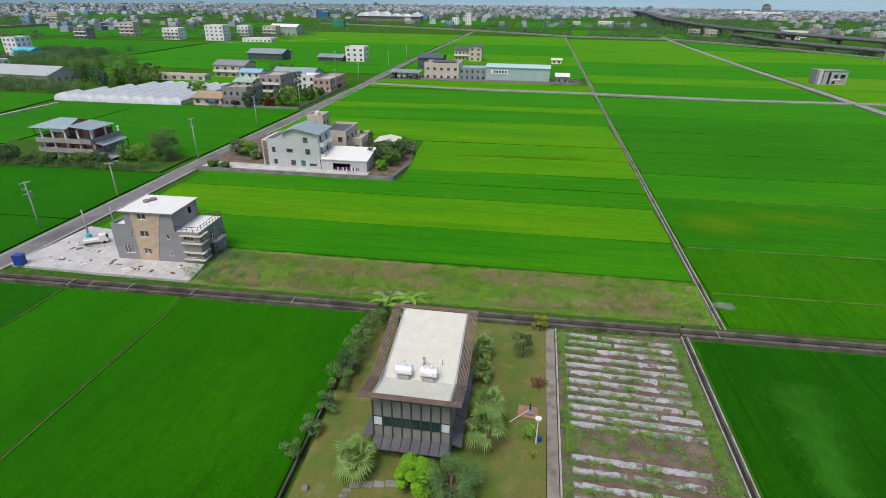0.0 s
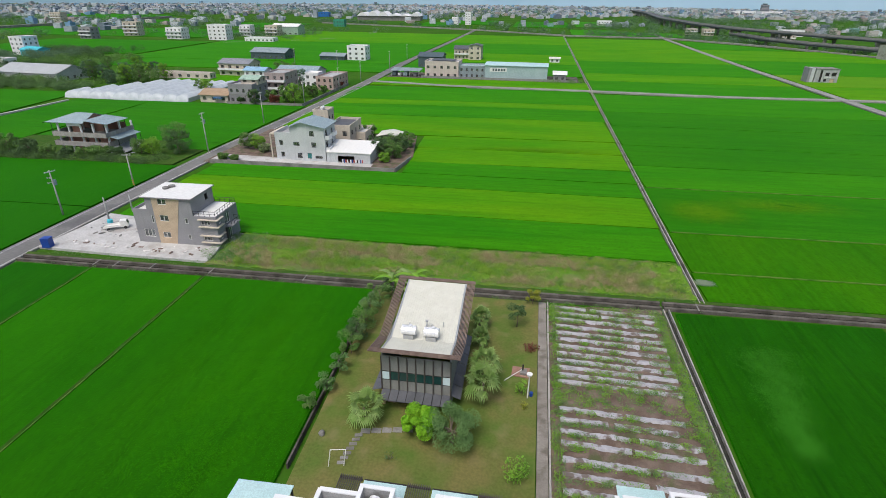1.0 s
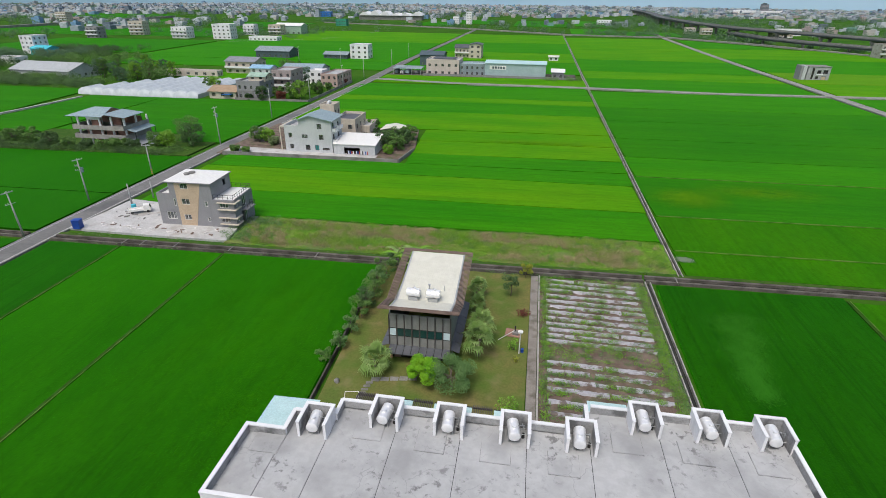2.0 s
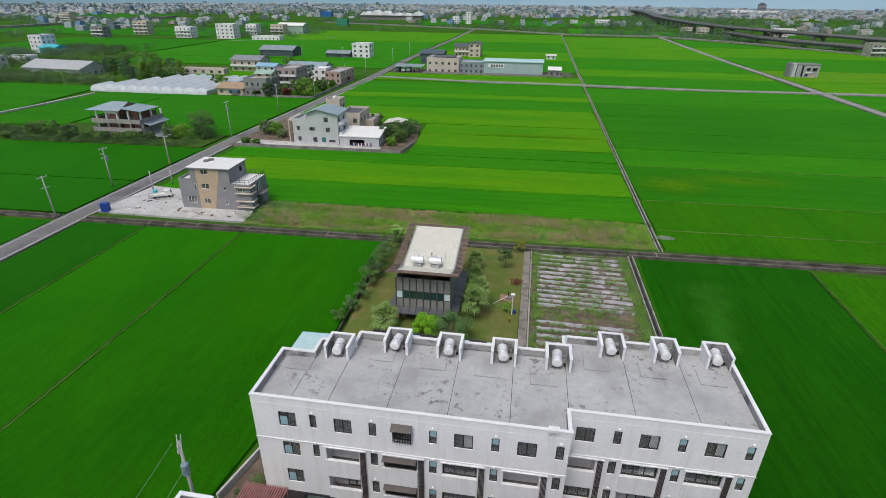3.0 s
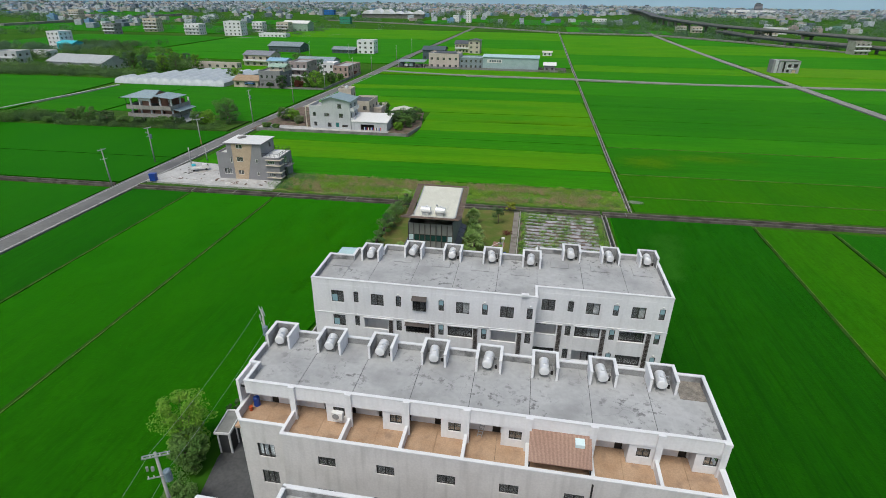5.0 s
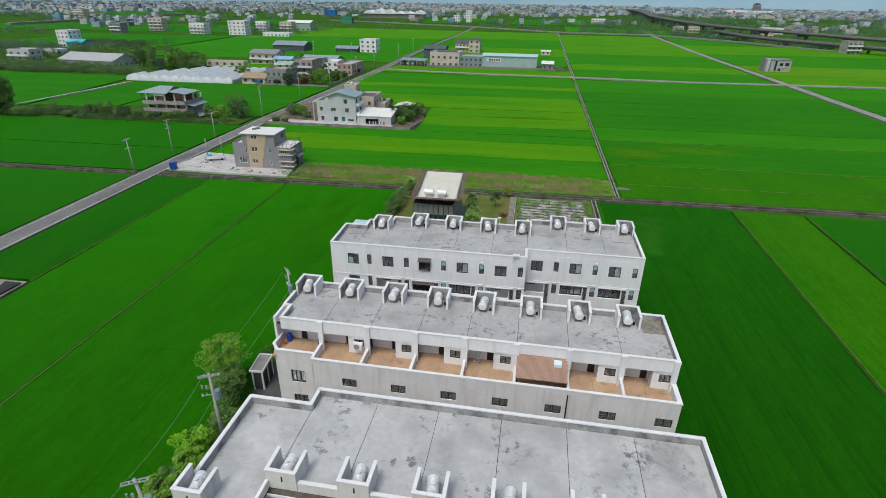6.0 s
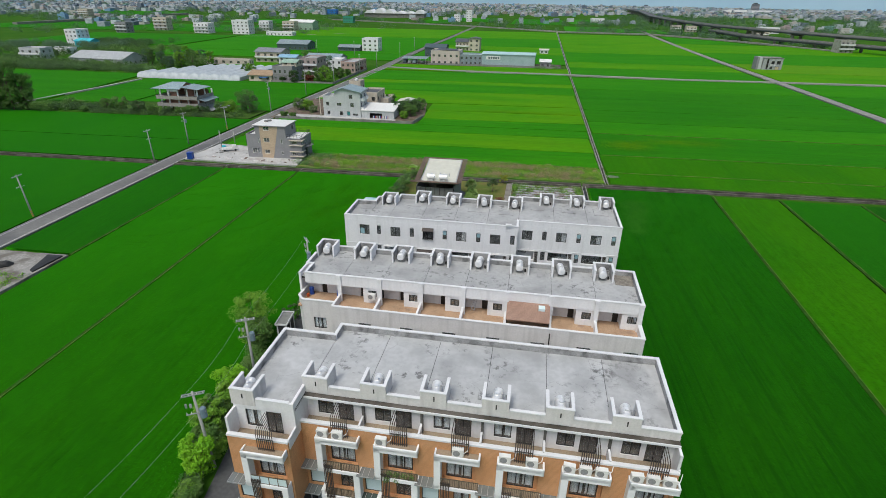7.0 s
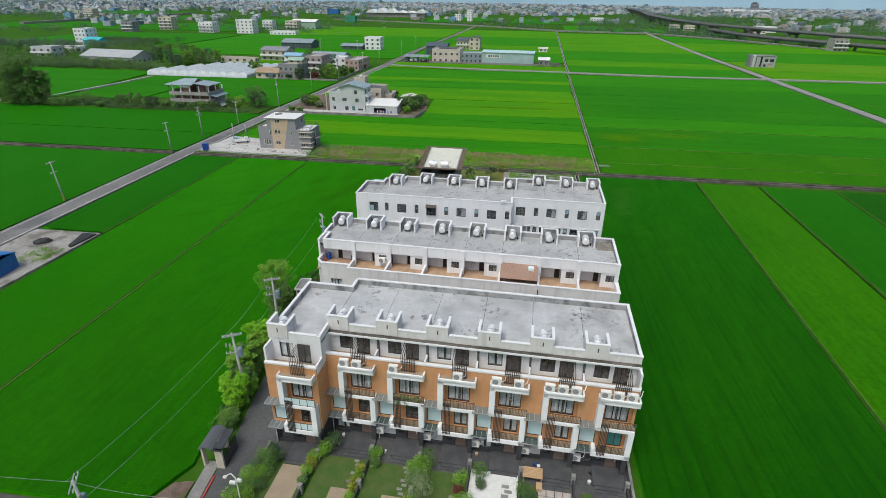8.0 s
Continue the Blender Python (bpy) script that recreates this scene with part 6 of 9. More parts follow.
# ---- generic house with storeys, windows, balconies ----
def house(name, label, m, w, d, floors, wall_mat, roof="flat", fh=3.1, bays=4, roof_mat=None, balcony=False, rail=COPING, glass="dark", category="house", parapet_h=0.7, depth=None):
    t = thing(name, label, category, m)
    h = floors * fh
    b, holes = bmesh.new(), []
    bw = w / bays
    for f in range(floors):
        for i in range(bays):
            holes.append((i * bw + bw * 0.31, i * bw + bw * 0.69, f * fh + 0.95, f * fh + 2.3))
    wall_u(b, 0, w, 0, h, 0, 0.2, holes)
    part("wall", b, wall_mat, t)
    for hh in holes:
        window(t, hh[0], 0, hh[2], hh[1] - hh[0], hh[3] - hh[2], glass, 1)
    sb, sh = bmesh.new(), []
    n2 = max(2, int(d / 3.5))
    for f in range(floors):
        for i in range(n2):
            sh.append((d * (i + 0.3) / n2 + 0.2, d * (i + 0.65) / n2 + 0.2, f * fh + 0.95, f * fh + 2.3))
    wall_v(sb, 0.2, d, 0, h, w - 0.2, w, sh)
    wall_v(sb, 0.2, d, 0, h, 0, 0.2)
    wall_u(sb, 0, w, 0, h, d, d + 0.2)
    part("wall", sb, wall_mat, t)
    for hh in sh:
        window(t, w, hh[0], hh[2], hh[1] - hh[0], hh[3] - hh[2], glass, 1, turn=90)
    part("inner_structure", B(*[(0.25, w - 0.25, 0.25, d - 0.1, f * fh - 0.12, f * fh) for f in range(1, floors + 1)], (0.25, w - 0.25, d * 0.5, d * 0.5 + 0.1, 0, h - 0.2)), ROOM_SHADE, t)
    if balcony:
        for f in range(1, floors):
            p = part("balcony", B((0, w, -1.3, -0.004, f * fh - 0.15, f * fh)), wall_mat, t)
            part("balcony_rail", B((0, w, -1.3, -1.2, f * fh, f * fh + 0.95), (0, 0.1, -1.2, -0.004, f * fh, f * fh + 0.95), (w - 0.1, w, -1.2, -0.004, f * fh, f * fh + 0.95)), rail, p)
    if roof == "flat":
        part("roof", B((0.2, w - 0.2, 0.2, d, h - 0.1, h + 0.02)), roof_mat or ROOF, t)
        part("parapet", B((-0.05, w + 0.05, -0.05, 0.2, h, h + parapet_h), (-0.05, w + 0.05, d, d + 0.25, h, h + parapet_h), (-0.05, 0.2, 0.2, d, h, h + parapet_h), (w - 0.2, w + 0.05, 0.2, d, h, h + parapet_h)), wall_mat, t)
    else:
        rise = 0.16 * d if roof == "gable" else 0.12 * w
        b = bmesh.new()
        if roof == "gable":
            extrude_profile(b, [(-0.6, h - 0.1), (d / 2, h + rise), (d + 0.8, h - 0.1), (d + 0.8, h + 0.05), (d / 2, h + rise + 0.16), (-0.6, h + 0.05)], -0.6, w + 0.6)
            for ga, gb_ in ((0.0, 0.2), (w - 0.2, w)):
                g = bmesh.new()
                extrude_profile(g, [(0, h), (d, h), (d / 2, h + rise - 0.02)], ga, gb_)
                part("gable", g, wall_mat, t)
        else:
            a = [b.verts.new(p) for p in ((-0.6, -0.7, h), (w / 2, -0.7, h + rise), (w + 0.6, -0.7, h), (w + 0.6, -0.7, h + 0.14), (w / 2, -0.7, h + rise + 0.16), (-0.6, -0.7, h + 0.14))]
            c = [b.verts.new((v.co.x, d + 0.7, v.co.z)) for v in a]
            b.faces.new(a[::-1]), b.faces.new(c)
            for i in range(6):
                b.faces.new((a[i], a[(i + 1) % 6], c[(i + 1) % 6], c[i]))
            g = bmesh.new()
            prismz = [g.verts.new(p) for p in ((0, 0, h), (w, 0, h), (w / 2, 0, h + rise - 0.03), (0, 0.2, h), (w, 0.2, h), (w / 2, 0.2, h + rise - 0.03))]
            for f in ((0, 1, 2), (5, 4, 3), (0, 3, 4, 1), (1, 4, 5, 2), (2, 5, 3, 0)):
                g.faces.new([prismz[i] for i in f])
            part("gable", g, wall_mat, t)
        part("roof", b, roof_mat or BLUE_SHEET, t)
    return t


# ---- the new grey house beside the road ----
gh = thing("house", "new grey house with a tan tile panel and white flat roof", "house", pose(-66.0, 77.0, 0, 0, 0, 0.5))
# main block, three storeys
holes = [(5.4, 7.0, 7.95, 9.0), (5.2, 6.85, 4.8, 5.95), (5.15, 6.6, 1.6, 2.7)]
b = bmesh.new()
tan_l0, tan_l1, tan_r0, tan_r1 = 3.9, 4.4, 7.4, 9.6
b2 = bmesh.new()
wall_u(b2, 4.3, 7.35, 0.0, 9.2, -0.04, 0.16, holes)
for i in range(6):
    za, zb = 9.2 * i / 6, 9.2 * (i + 1) / 6
    ra, rb = tan_r0 + (tan_r1 - tan_r0) * i / 6, tan_r0 + (tan_r1 - tan_r0) * (i + 1) / 6
    q = [b2.verts.new(p) for p in ((7.35, -0.04, za), (ra, -0.04, za), (rb, -0.04, zb), (7.35, -0.04, zb), (7.35, 0.0, za), (ra, 0.0, za), (rb, 0.0, zb), (7.35, 0.0, zb))]
    for f in ((0, 1, 2, 3), (1, 5, 6, 2)):
        b2.faces.new([q[k] for k in f])
part("tile_panel", b2, TAN_WALL, gh, "tan tile panel with a slanting edge")
b = bmesh.new()
wall_u(b, 7.35, 11.6, 0.0, 9.2, 0.004, 0.2, [(9.9, 10.5, 4.6, 5.6), (9.9, 10.5, 1.5, 2.4)])
wall_u(b, 3.0, 4.3, 6.4, 9.2, 0.0, 0.2)
wall_v(b, 0.2, 7.2, 0.0, 9.2, 11.4, 11.6, [(4.6, 5.6, 7.4, 8.6)])
wall_v(b, 0.2, 7.2, 0.0, 9.2, 3.0, 3.2)
wall_u(b, 3.0, 11.6, 0.0, 9.2, 7.2, 7.4)
wall_u(b, 0.2, 4.3, 0.0, 6.4, 0.0, 0.2, [(1.6, 3.6, 1.6, 3.1), (3.55, 4.0, 4.4, 5.9)])
wall_v(b, 0.2, 8.0, 0.0, 6.4, 0.2, 0.4)
wall_u(b, 11.6, 15.8, 0.0, 6.1, 0.0, 0.2, [(12.9, 14.6, 4.5, 5.4), (12.9, 14.6, 1.5, 2.3)])
wall_v(b, 0.2, 7.4, 0.0, 6.1, 15.6, 15.8, [(0.8, 1.5, 4.5, 5.4), (3.2, 4.6, 3.6, 5.6), (0.8, 1.5, 1.5, 2.3), (3.4, 4.8, 0.3, 2.5)])
wall_u(b, 11.6, 15.8, 0.0, 6.1, 7.4, 7.6)
part("wall", b, GREY_WALL, gh, "smooth grey rendered wall")
for r in ((11.6, 15.84, -0.05, -0.004, 3.05, 3.2), (0.15, 3.9, -0.05, -0.004, 3.15, 3.3), (11.6, 15.84, -0.05, -0.004, 5.85, 6.0)):
    part("band", B(r), GREY_WALL, gh)
for u, z, w, h, bars in ((5.4, 7.95, 1.6, 1.05, 1), (5.2, 4.8, 1.65, 1.15, 1), (5.15, 1.6, 1.45, 1.1, 1), (9.9, 4.6, 0.6, 1.0, 0), (9.9, 1.5, 0.6, 0.9, 0), (1.6, 1.6, 2.0, 1.5, 2),
                         (3.55, 4.4, 0.45, 1.5, 0), (12.9, 4.5, 1.7, 0.9, 2), (12.9, 1.5, 1.7, 0.8, 2)):
    window(gh, u, -0.05, z, w, h, "dark", bars, frame_mat=WHITE_METAL)
for v, z, w, h in ((0.8, 4.5, 0.7, 0.9), (3.2, 3.6, 1.4, 2.0), (0.8, 1.5, 0.7, 0.8), (3.4, 0.3, 1.4, 2.2)):
    window(gh, 15.8, v, z, w, h, "dark", 1, turn=90, frame_mat=WHITE_METAL)
for z in (4.15, 5.5, 1.15, 2.45):
    part("window_hood", B((12.5, 16.3, -0.45, -0.004, z, z + 0.14), (15.804, 16.3, -0.004, 1.9, z, z + 0.14)), BEIGE_WALL, gh, "cream corner window hood")
part("roof", B((2.3, 12.0, -0.35, 7.7, 9.2, 9.36)), GREY_WALL, gh)
part("roof_finish", B((2.38, 11.92, -0.27, 7.62, 9.36, 9.4)), WHITE_METAL, gh, "white coated flat roof")
part("terrace_floor", B((0.4, 3.0, 0.2, 8.0, 6.25, 6.4)), WHITE_METAL, gh)
part("terrace_floor", B((11.6, 15.6, 0.2, 7.4, 5.95, 6.1)), WHITE_METAL, gh)
part("parapet", B((0.2, 3.0, 0.0, 0.2, 6.4, 6.9), (0.2, 0.4, 0.2, 8.0, 6.4, 6.9)), GREY_WALL, gh)
part("inner_structure", B(*[(0.5, 15.3, 0.3, 7.0, z - 0.1, z) for z in (3.1, 5.9)], (0.5, 15.3, 3.5, 3.6, 0, 5.9), (3.3, 11.3, 3.5, 3.6, 6.0, 9.1)), ROOM_SHADE, gh)


def rail(parent, pts, z, h=0.95, gap=0.9):
    b = bmesh.new()
    for p, q in zip(pts, pts[1:]):
        tube(b, (*p, z + h), (*q, z + h), 0.045, n=5)
    railing = part("railing", b, FRAME, parent, "black metal railing")
    for p, q in zip(pts, pts[1:]):
        p, q = Vector(p), Vector(q)
        b = bmesh.new()
        tube(b, (*p, z + h * 0.5), (*q, z + h * 0.5), 0.03, n=4)
        part("bar", b, FRAME, railing)
        k = max(1, int((q - p).length / gap))
        for i in range(k + 1):
            r = p.lerp(q, i / k)
            b = bmesh.new()
            tube(b, (*r, z), (*r, z + h), 0.04, n=5)
            part("post", b, FRAME, railing)
    return railing


rail(gh, [(11.7, 0.1), (15.7, 0.1), (15.7, 7.4), (11.7, 7.4)], 6.1)
rail(gh, [(15.8, 2.9), (16.95, 2.9), (16.95, 6.0), (15.8, 6.0)], 3.3)
part("balcony", B((15.804, 17.0, 2.85, 6.05, 3.1, 3.3), (15.804, 17.3, 2.4, 6.4, 0.0, 0.35)), GREY_WALL, gh)
part("balcony", B((-1.2, 0.2, 2.5, 6.5, 3.1, 3.3)), GREY_WALL, gh)
rail(gh, [(0.2, 2.5), (-1.2, 2.5), (-1.2, 6.5), (0.2, 6.5)], 3.3)
part("column", B((15.9, 16.3, 2.4, 3.0, 0.35, 3.1)), DARK_TILE, gh)
part("roof_block", B((0.5, 2.0, 6.0, 8.4, 6.4, 8.0)), BEIGE_WALL, gh)
bm = bmesh.new()
tube(bm, (4.6, 4.2, 9.42), (4.6, 4.2, 9.75), 0.55, 0.55, 12)
tube(bm, (5.1, 5.3, 9.42), (5.1, 5.3, 9.72), 0.6, 0.6, 12)
mesh_thing("tank_base", bm, CONCRETE, "two round concrete tank bases on the roof", "tank base", m=pose(-66.0, 77.0, 0, 0, 0, 0.5))
bm = bmesh.new()
prism(bm, [(-82.2, 72.2), (-66, 71.6), (-49.6, 71.4), (-49.8, 74.0), (-52, 86.6), (-67, 86.8), (-80.6, 88.6)], 0.0, 0.46)
mesh_thing("yard", bm, YARD, "pale dusty concrete yard round the new house", "yard", kind="structure")
rng = random.Random(40)
for i in range(70):
    x, y = rng.uniform(-78, -52), rng.uniform(73.2, 75.9) if i % 2 else rng.uniform(78, 84)
    if x > -67 and y > 76:
        x -= 12
    s = rng.uniform(0.15, 0.55)
    b = B((-s, s, -s * 0.4, s * 0.4, 0, rng.uniform(0.06, 0.2)))
    mesh_thing("rubble", b, (CONCRETE, FAIRFACE, GALV, WOOD)[i % 4], "building rubble on the concrete yard", "rubble", "building rubble", m=pose(x, y, 0.46, 0, 0, rng.uniform(0, 180)))
# small flatbed truck
truck = thing("truck", "small white flatbed truck parked on the yard", "truck", pose(-74.0, 81.6, 0.46, 0, 0, -58) @ Matrix.Scale(0.85, 4))
cab = bmesh.new()
extrude_profile(cab, [(1.0, 0.45), (2.6, 0.45), (2.6, 1.1), (2.3, 1.85), (1.0, 1.9)], -0.8, 0.8)
cabp = part("cab", cab, WHITE_METAL, truck)
part("windscreen", (lambda b: (extrude_profile(b, [(2.62, 1.12), (2.34, 1.78), (2.36, 1.79), (2.64, 1.13)], -0.7, 0.7), b)[-1])(bmesh.new()), FRAME, cabp)
part("bed", B((-0.85, 0.85, -2.4, 0.95, 0.65, 0.8), (-0.85, -0.8, -2.4, 0.95, 0.8, 1.15), (0.8, 0.85, -2.4, 0.95, 0.8, 1.15), (-0.8, 0.8, -2.4, -2.35, 0.8, 1.15)), WHITE_METAL, truck)
for x in (-0.75, 0.75):
    for y in (1.9, -1.5):
        b = bmesh.new()
        tube(b, (x - 0.1, y, 0.34), (x + 0.1, y, 0.34), 0.34, n=12)
        part("wheel", b, BLACK, truck)
b = bmesh.new()
tube(b, (0, 0, 0), (0, 0, 0.95), 0.5, 0.5, 12)
mesh_thing("barrel", b, CYAN, "pale blue water barrel on the yard", "barrel", m=pose(-76.6, 83.4, 0.46))
bin_ = thing("skip_bin", "dark blue metal container at the roadside", "container", pose(-80.4, 72.4, 0.4, 0, 0, 8))
part("body", B((-0.7, 0.7, -0.6, 0.6, 0.1, 1.75)), BLUE, bin_)
part("lid", B((-0.75, 0.75, -0.65, 0.65, 1.75, 1.85)), BLUE, bin_)

# ---- the pale house further along ----
ph = thing("house", "three-storey pale grey house with a low blue-grey gable roof", "house", pose(-58.6, 131.4, 0, 0, 0, -1))
front = [(5.4, 6.7, 7.2, 8.6, 1), (0.7, 2.4, 4.5, 5.5, 2), (5.8, 7.1, 4.2, 5.6, 1), (1.6, 2.9, 1.1, 2.5, 1), (4.4, 5.6, 1.1, 2.6, 1), (6.6, 8.6, 1.2, 1.9, 2)]
b = bmesh.new()
wall_u(b, 0, 9.6, 0, 9.5, 0, 0.2, [h[:4] for h in front])
part("wall", b, PALE_BLUE_WALL, ph)
for u0, u1, z0, z1, n in front:
    window(ph, u0, 0, z0, u1 - u0, z1 - z0, "tealglass" if u0 == 4.4 else "dark", n)
side = [(1.0, 2.2, 6.6, 8.8), (1.0, 2.2, 3.5, 5.7), (1.0, 2.2, 0.6, 2.6), (5.2, 6.4, 7.0, 8.4), (5.2, 6.4, 3.9, 5.3)]
b = bmesh.new()
wall_v(b, 0.2, 8.3, 0, 9.5, 9.4, 9.6, side)
wall_v(b, 0.2, 8.3, 0, 9.5, 0, 0.2)
wall_u(b, 0, 9.6, 0, 9.5, 8.3, 8.5)
part("wall", b, PALE_BLUE_WALL, ph)
for v0, v1, z0, z1 in side:
    window(ph, 9.6, v0, z0, v1 - v0, z1 - z0, "dark", 1, turn=90)
for z in (3.4, 6.5):
    for v0 in (0.5, 4.6):
        bal = part("balcony", B((9.604, 10.7, v0, v0 + 2.4, z - 0.12, z)), WHITE, ph, "white side balcony")
        part("balcony_rail", B((10.6, 10.7, v0, v0 + 2.4, z, z + 0.9), (9.604, 10.6, v0, v0 + 0.1, z, z + 0.9), (9.604, 10.6, v0 + 2.3, v0 + 2.4, z, z + 0.9)), WHITE, bal)
part("inner_structure", B(*[(0.25, 9.35, 0.25, 8.2, z - 0.12, z) for z in (3.2, 6.4, 9.4)], (0.25, 9.35, 4.0, 4.1, 0, 9.2)), ROOM_SHADE, ph)
APX = 3.4
b = bmesh.new()
a_ = [b.verts.new(p) for p in ((-0.4, -0.7, 9.5), (APX, -0.7, 10.85), (10.2, -0.7, 9.5), (10.2, -0.7, 9.64), (APX, -0.7, 11.0), (-0.4, -0.7, 9.64))]
c_ = [b.verts.new((v.co.x, 9.2, v.co.z)) for v in a_]
b.faces.new(a_[::-1]), b.faces.new(c_)
for i in range(6):
    b.faces.new((a_[i], a_[(i + 1) % 6], c_[(i + 1) % 6], c_[i]))
part("roof", b, BLUE_SHEET, ph, "low blue-grey sheet gable roof")
b = bmesh.new()
g_ = [b.verts.new(p) for y in (0.0, 0.2) for p in ((0.0, y, 9.5), (9.6, y, 9.5), (APX, y, 10.82))]
for f in ((0, 1, 2), (5, 4, 3), (0, 3, 4, 1), (1, 4, 5, 2), (2, 5, 3, 0)):
    b.faces.new([g_[i] for i in f])
part("gable", b, PALE_BLUE_WALL, ph)
part("terrace_parapet", B((-4.6, 0.0, 0.3, 0.5, 7.4, 7.9), (-4.6, -4.4, 0.5, 9, 7.4, 7.9)), PALE_BLUE_WALL, ph)
b = bmesh.new()
wall_u(b, -4.6, 0, 0, 7.4, 0.3, 0.5, [(-3.4, -2.4, 4.4, 5.7), (-3.2, -2.2, 1.2, 2.5)])
wall_v(b, 0.5, 9, 0, 7.4, -4.6, -4.4)
wall_u(b, -4.6, 0, 0, 7.4, 9, 9.2)
part("wall", b, PALE_BLUE_WALL, ph)
window(ph, -3.4, 0.3, 4.4, 1.0, 1.3, "dark", 1)
window(ph, -3.2, 0.3, 1.2, 1.0, 1.3, "dark", 1)
part("roof", B((-4.4, 0, 0.5, 9, 6.9, 7.0)), ROOF, ph)
part("porch_roof", B((-6.0, -4.6, 0.2, 9, 7.2, 7.5), (-6.0, -5.7, 0.2, 0.5, 0, 7.2), (-6.0, -5.7, 8.6, 8.9, 0, 7.2)), BEIGE_WALL, ph)
bm = bmesh.new()
extrude_profile(bm, [(0.0, 3.2), (9.0, 4.4), (9.0, 4.6), (0.0, 3.4)], 9.8, 22.3)
annex = thing("shed", "pale blue garage annex with a white sheet roof", "shed", pose(-58.6, 131.0, 0, 0, 0, -1))
part("roof", bm, WHITE_METAL, annex)
b = bmesh.new()
wall_u(b, 9.9, 22.0, 0, 3.15, 0.2, 0.4, [(13.0, 17.6, 0, 2.4)])
wall_v(b, 0.4, 8.8, 0, 3.15, 21.8, 22.0)
part("wall", b, PALE_BLUE_WALL, annex)
part("inner_structure", B((10, 21.8, 6.0, 6.1, 0, 3.2)), ROOM_SHADE, annex)
for i in range(14):
    x = -44.5 + i * 0.45
    mesh_thing("laundry", B((-0.14, 0.14, -0.03, 0.03, 0.35, 1.25)), (FRAME, CURTAIN, BLUE, RED_PAINT, WHITE_METAL)[i % 5], "washing hung on a line before the garage", "laundry", "hanging laundry",
               m=pose(x, 130.2, 0.45, 0, 0, (i * 37) % 40 - 20))
house("house", "cream rear house with a dark flat roof", pose(-52.6, 144.5, 0, 0, 0, -1), 6.6, 11, 2, BEIGE_WALL, "flat", 3.4, 2, SLATE)
house("stair_tower", "cream roof stair tower with a steel tank", pose(-57.5, 146.5, 0, 0, 0, -1), 4.5, 5, 3, BEIGE_WALL, "flat", 3.5, 1, category="tower")
copy_thing(TANK, pose(-55.3, 149, 10.55))
house("outbuilding", "low cream outbuilding beside the trees", pose(-49.0, 149.6, 0, 0, 0, -1), 6.0, 9, 1, BEIGE_WALL, "flat", 3.8, 2)
house("shed", "small shed with a pale hipped roof among trees", pose(-39.4, 151.5, 0, 0, 0, -1), 6.0, 5.5, 1, CONCRETE, "gable_front", 3.0, 2, ROOF_SHEET, category="shed")
bm = bmesh.new()
prism(bm, [(-82, 126.5), (-29, 126.2), (-26.8, 140), (-30, 164), (-80, 165)], 0, 0.44)
mesh_thing("yard", bm, SOIL, "bare earth yard round the pale house", "yard", kind="structure")
bm = bmesh.new()
prism(bm, [(-81, 129), (-36, 128.2), (-36, 131.5), (-80.5, 134)], 0.44, 0.47)
mesh_thing("pavement", bm, YARD, "concrete drive before the pale house", "drive", kind="structure")
bm = bmesh.new()
strip(bm, [(-80, 126.4), (-29.2, 126.2)], 0.25, 0, 1.1)
strip(bm, [(-29.0, 126.2), (-27.0, 138)], 0.25, 0, 1.1)
mesh_thing("garden_wall", bm, CONCRETE, "low concrete boundary wall", "wall", kind="structure")

# ---- the unfinished house west of the road ----
uh = thing("house", "unfinished concrete house with brick infill and blue-grey sheet roofs", "house", pose(-126.4, 129.6, 0, 0, 0, -1))
UW, UD = 15.6, 10.5
RAW = mat("raw_weathered_concrete", (0.30, 0.285, 0.265), (0.38, 0.365, 0.34), scale=0.4, rough=0.9, bump=0.2, bscale=16, streak=((0.16, 0.15, 0.14), 0.6))
for z in (0.15, 2.7, 5.3):
    part("floor_slab", B((0, UW, 0, UD, z - 0.2, z)), RAW, uh)
    for x in (0.05, 3.4, 7.2, 11.0, UW - 0.5):
        for y in (0.12, 5.2, UD - 0.45):
            part("column", B((x, x + 0.45, y, y + 0.4, z, z + (2.35 if z < 5 or y > 9 else 3.2))), WHITE, uh, "pale plastered column")
    if z > 1:
        for r in ((-0.9, UW + 0.1, -0.95, -0.8), (-0.9, -0.75, -0.8, UD), (UW - 0.05, UW + 0.1, -0.8, UD)):
            part("balcony_wall", B((*r, z - 0.35, z + 0.95)), RAW, uh, "weathered concrete balcony wall")
        part("balcony_floor", B((-0.75, UW - 0.05, -0.8, -0.004, z - 0.3, z - 0.05)), RAW, uh)
for r in ((3.9, 7.1, 1.6, 1.8, 2.7, 5.1), (7.7, 10.9, 1.6, 1.8, 2.7, 5.1), (11.5, 15.0, 1.6, 1.8, 2.7, 5.1), (0.6, 3.3, 2.4, 2.6, 2.7, 5.1), (3.9, 7.1, 1.6, 1.8, 0.15, 2.5), (7.7, 15.0, 1.6, 1.8, 0.15, 2.5),
          (3.9, 7.1, 1.2, 1.4, 5.3, 7.6), (7.7, 10.9, 4.8, 5.0, 5.3, 7.8), (0.6, 15.0, 8.0, 8.2, 0.15, 7.6), (UW - 0.6, UW - 0.42, 1.8, 8.0, 0.15, 5.1)):
    part("infill", B(r), BARE_BRICK, uh, "bare red brick infill wall")
part("lintel", B((3.4, 7.65, 0.0, 0.3, 7.7, 8.6)), WHITE, uh, "white lintel beam over the top storey")
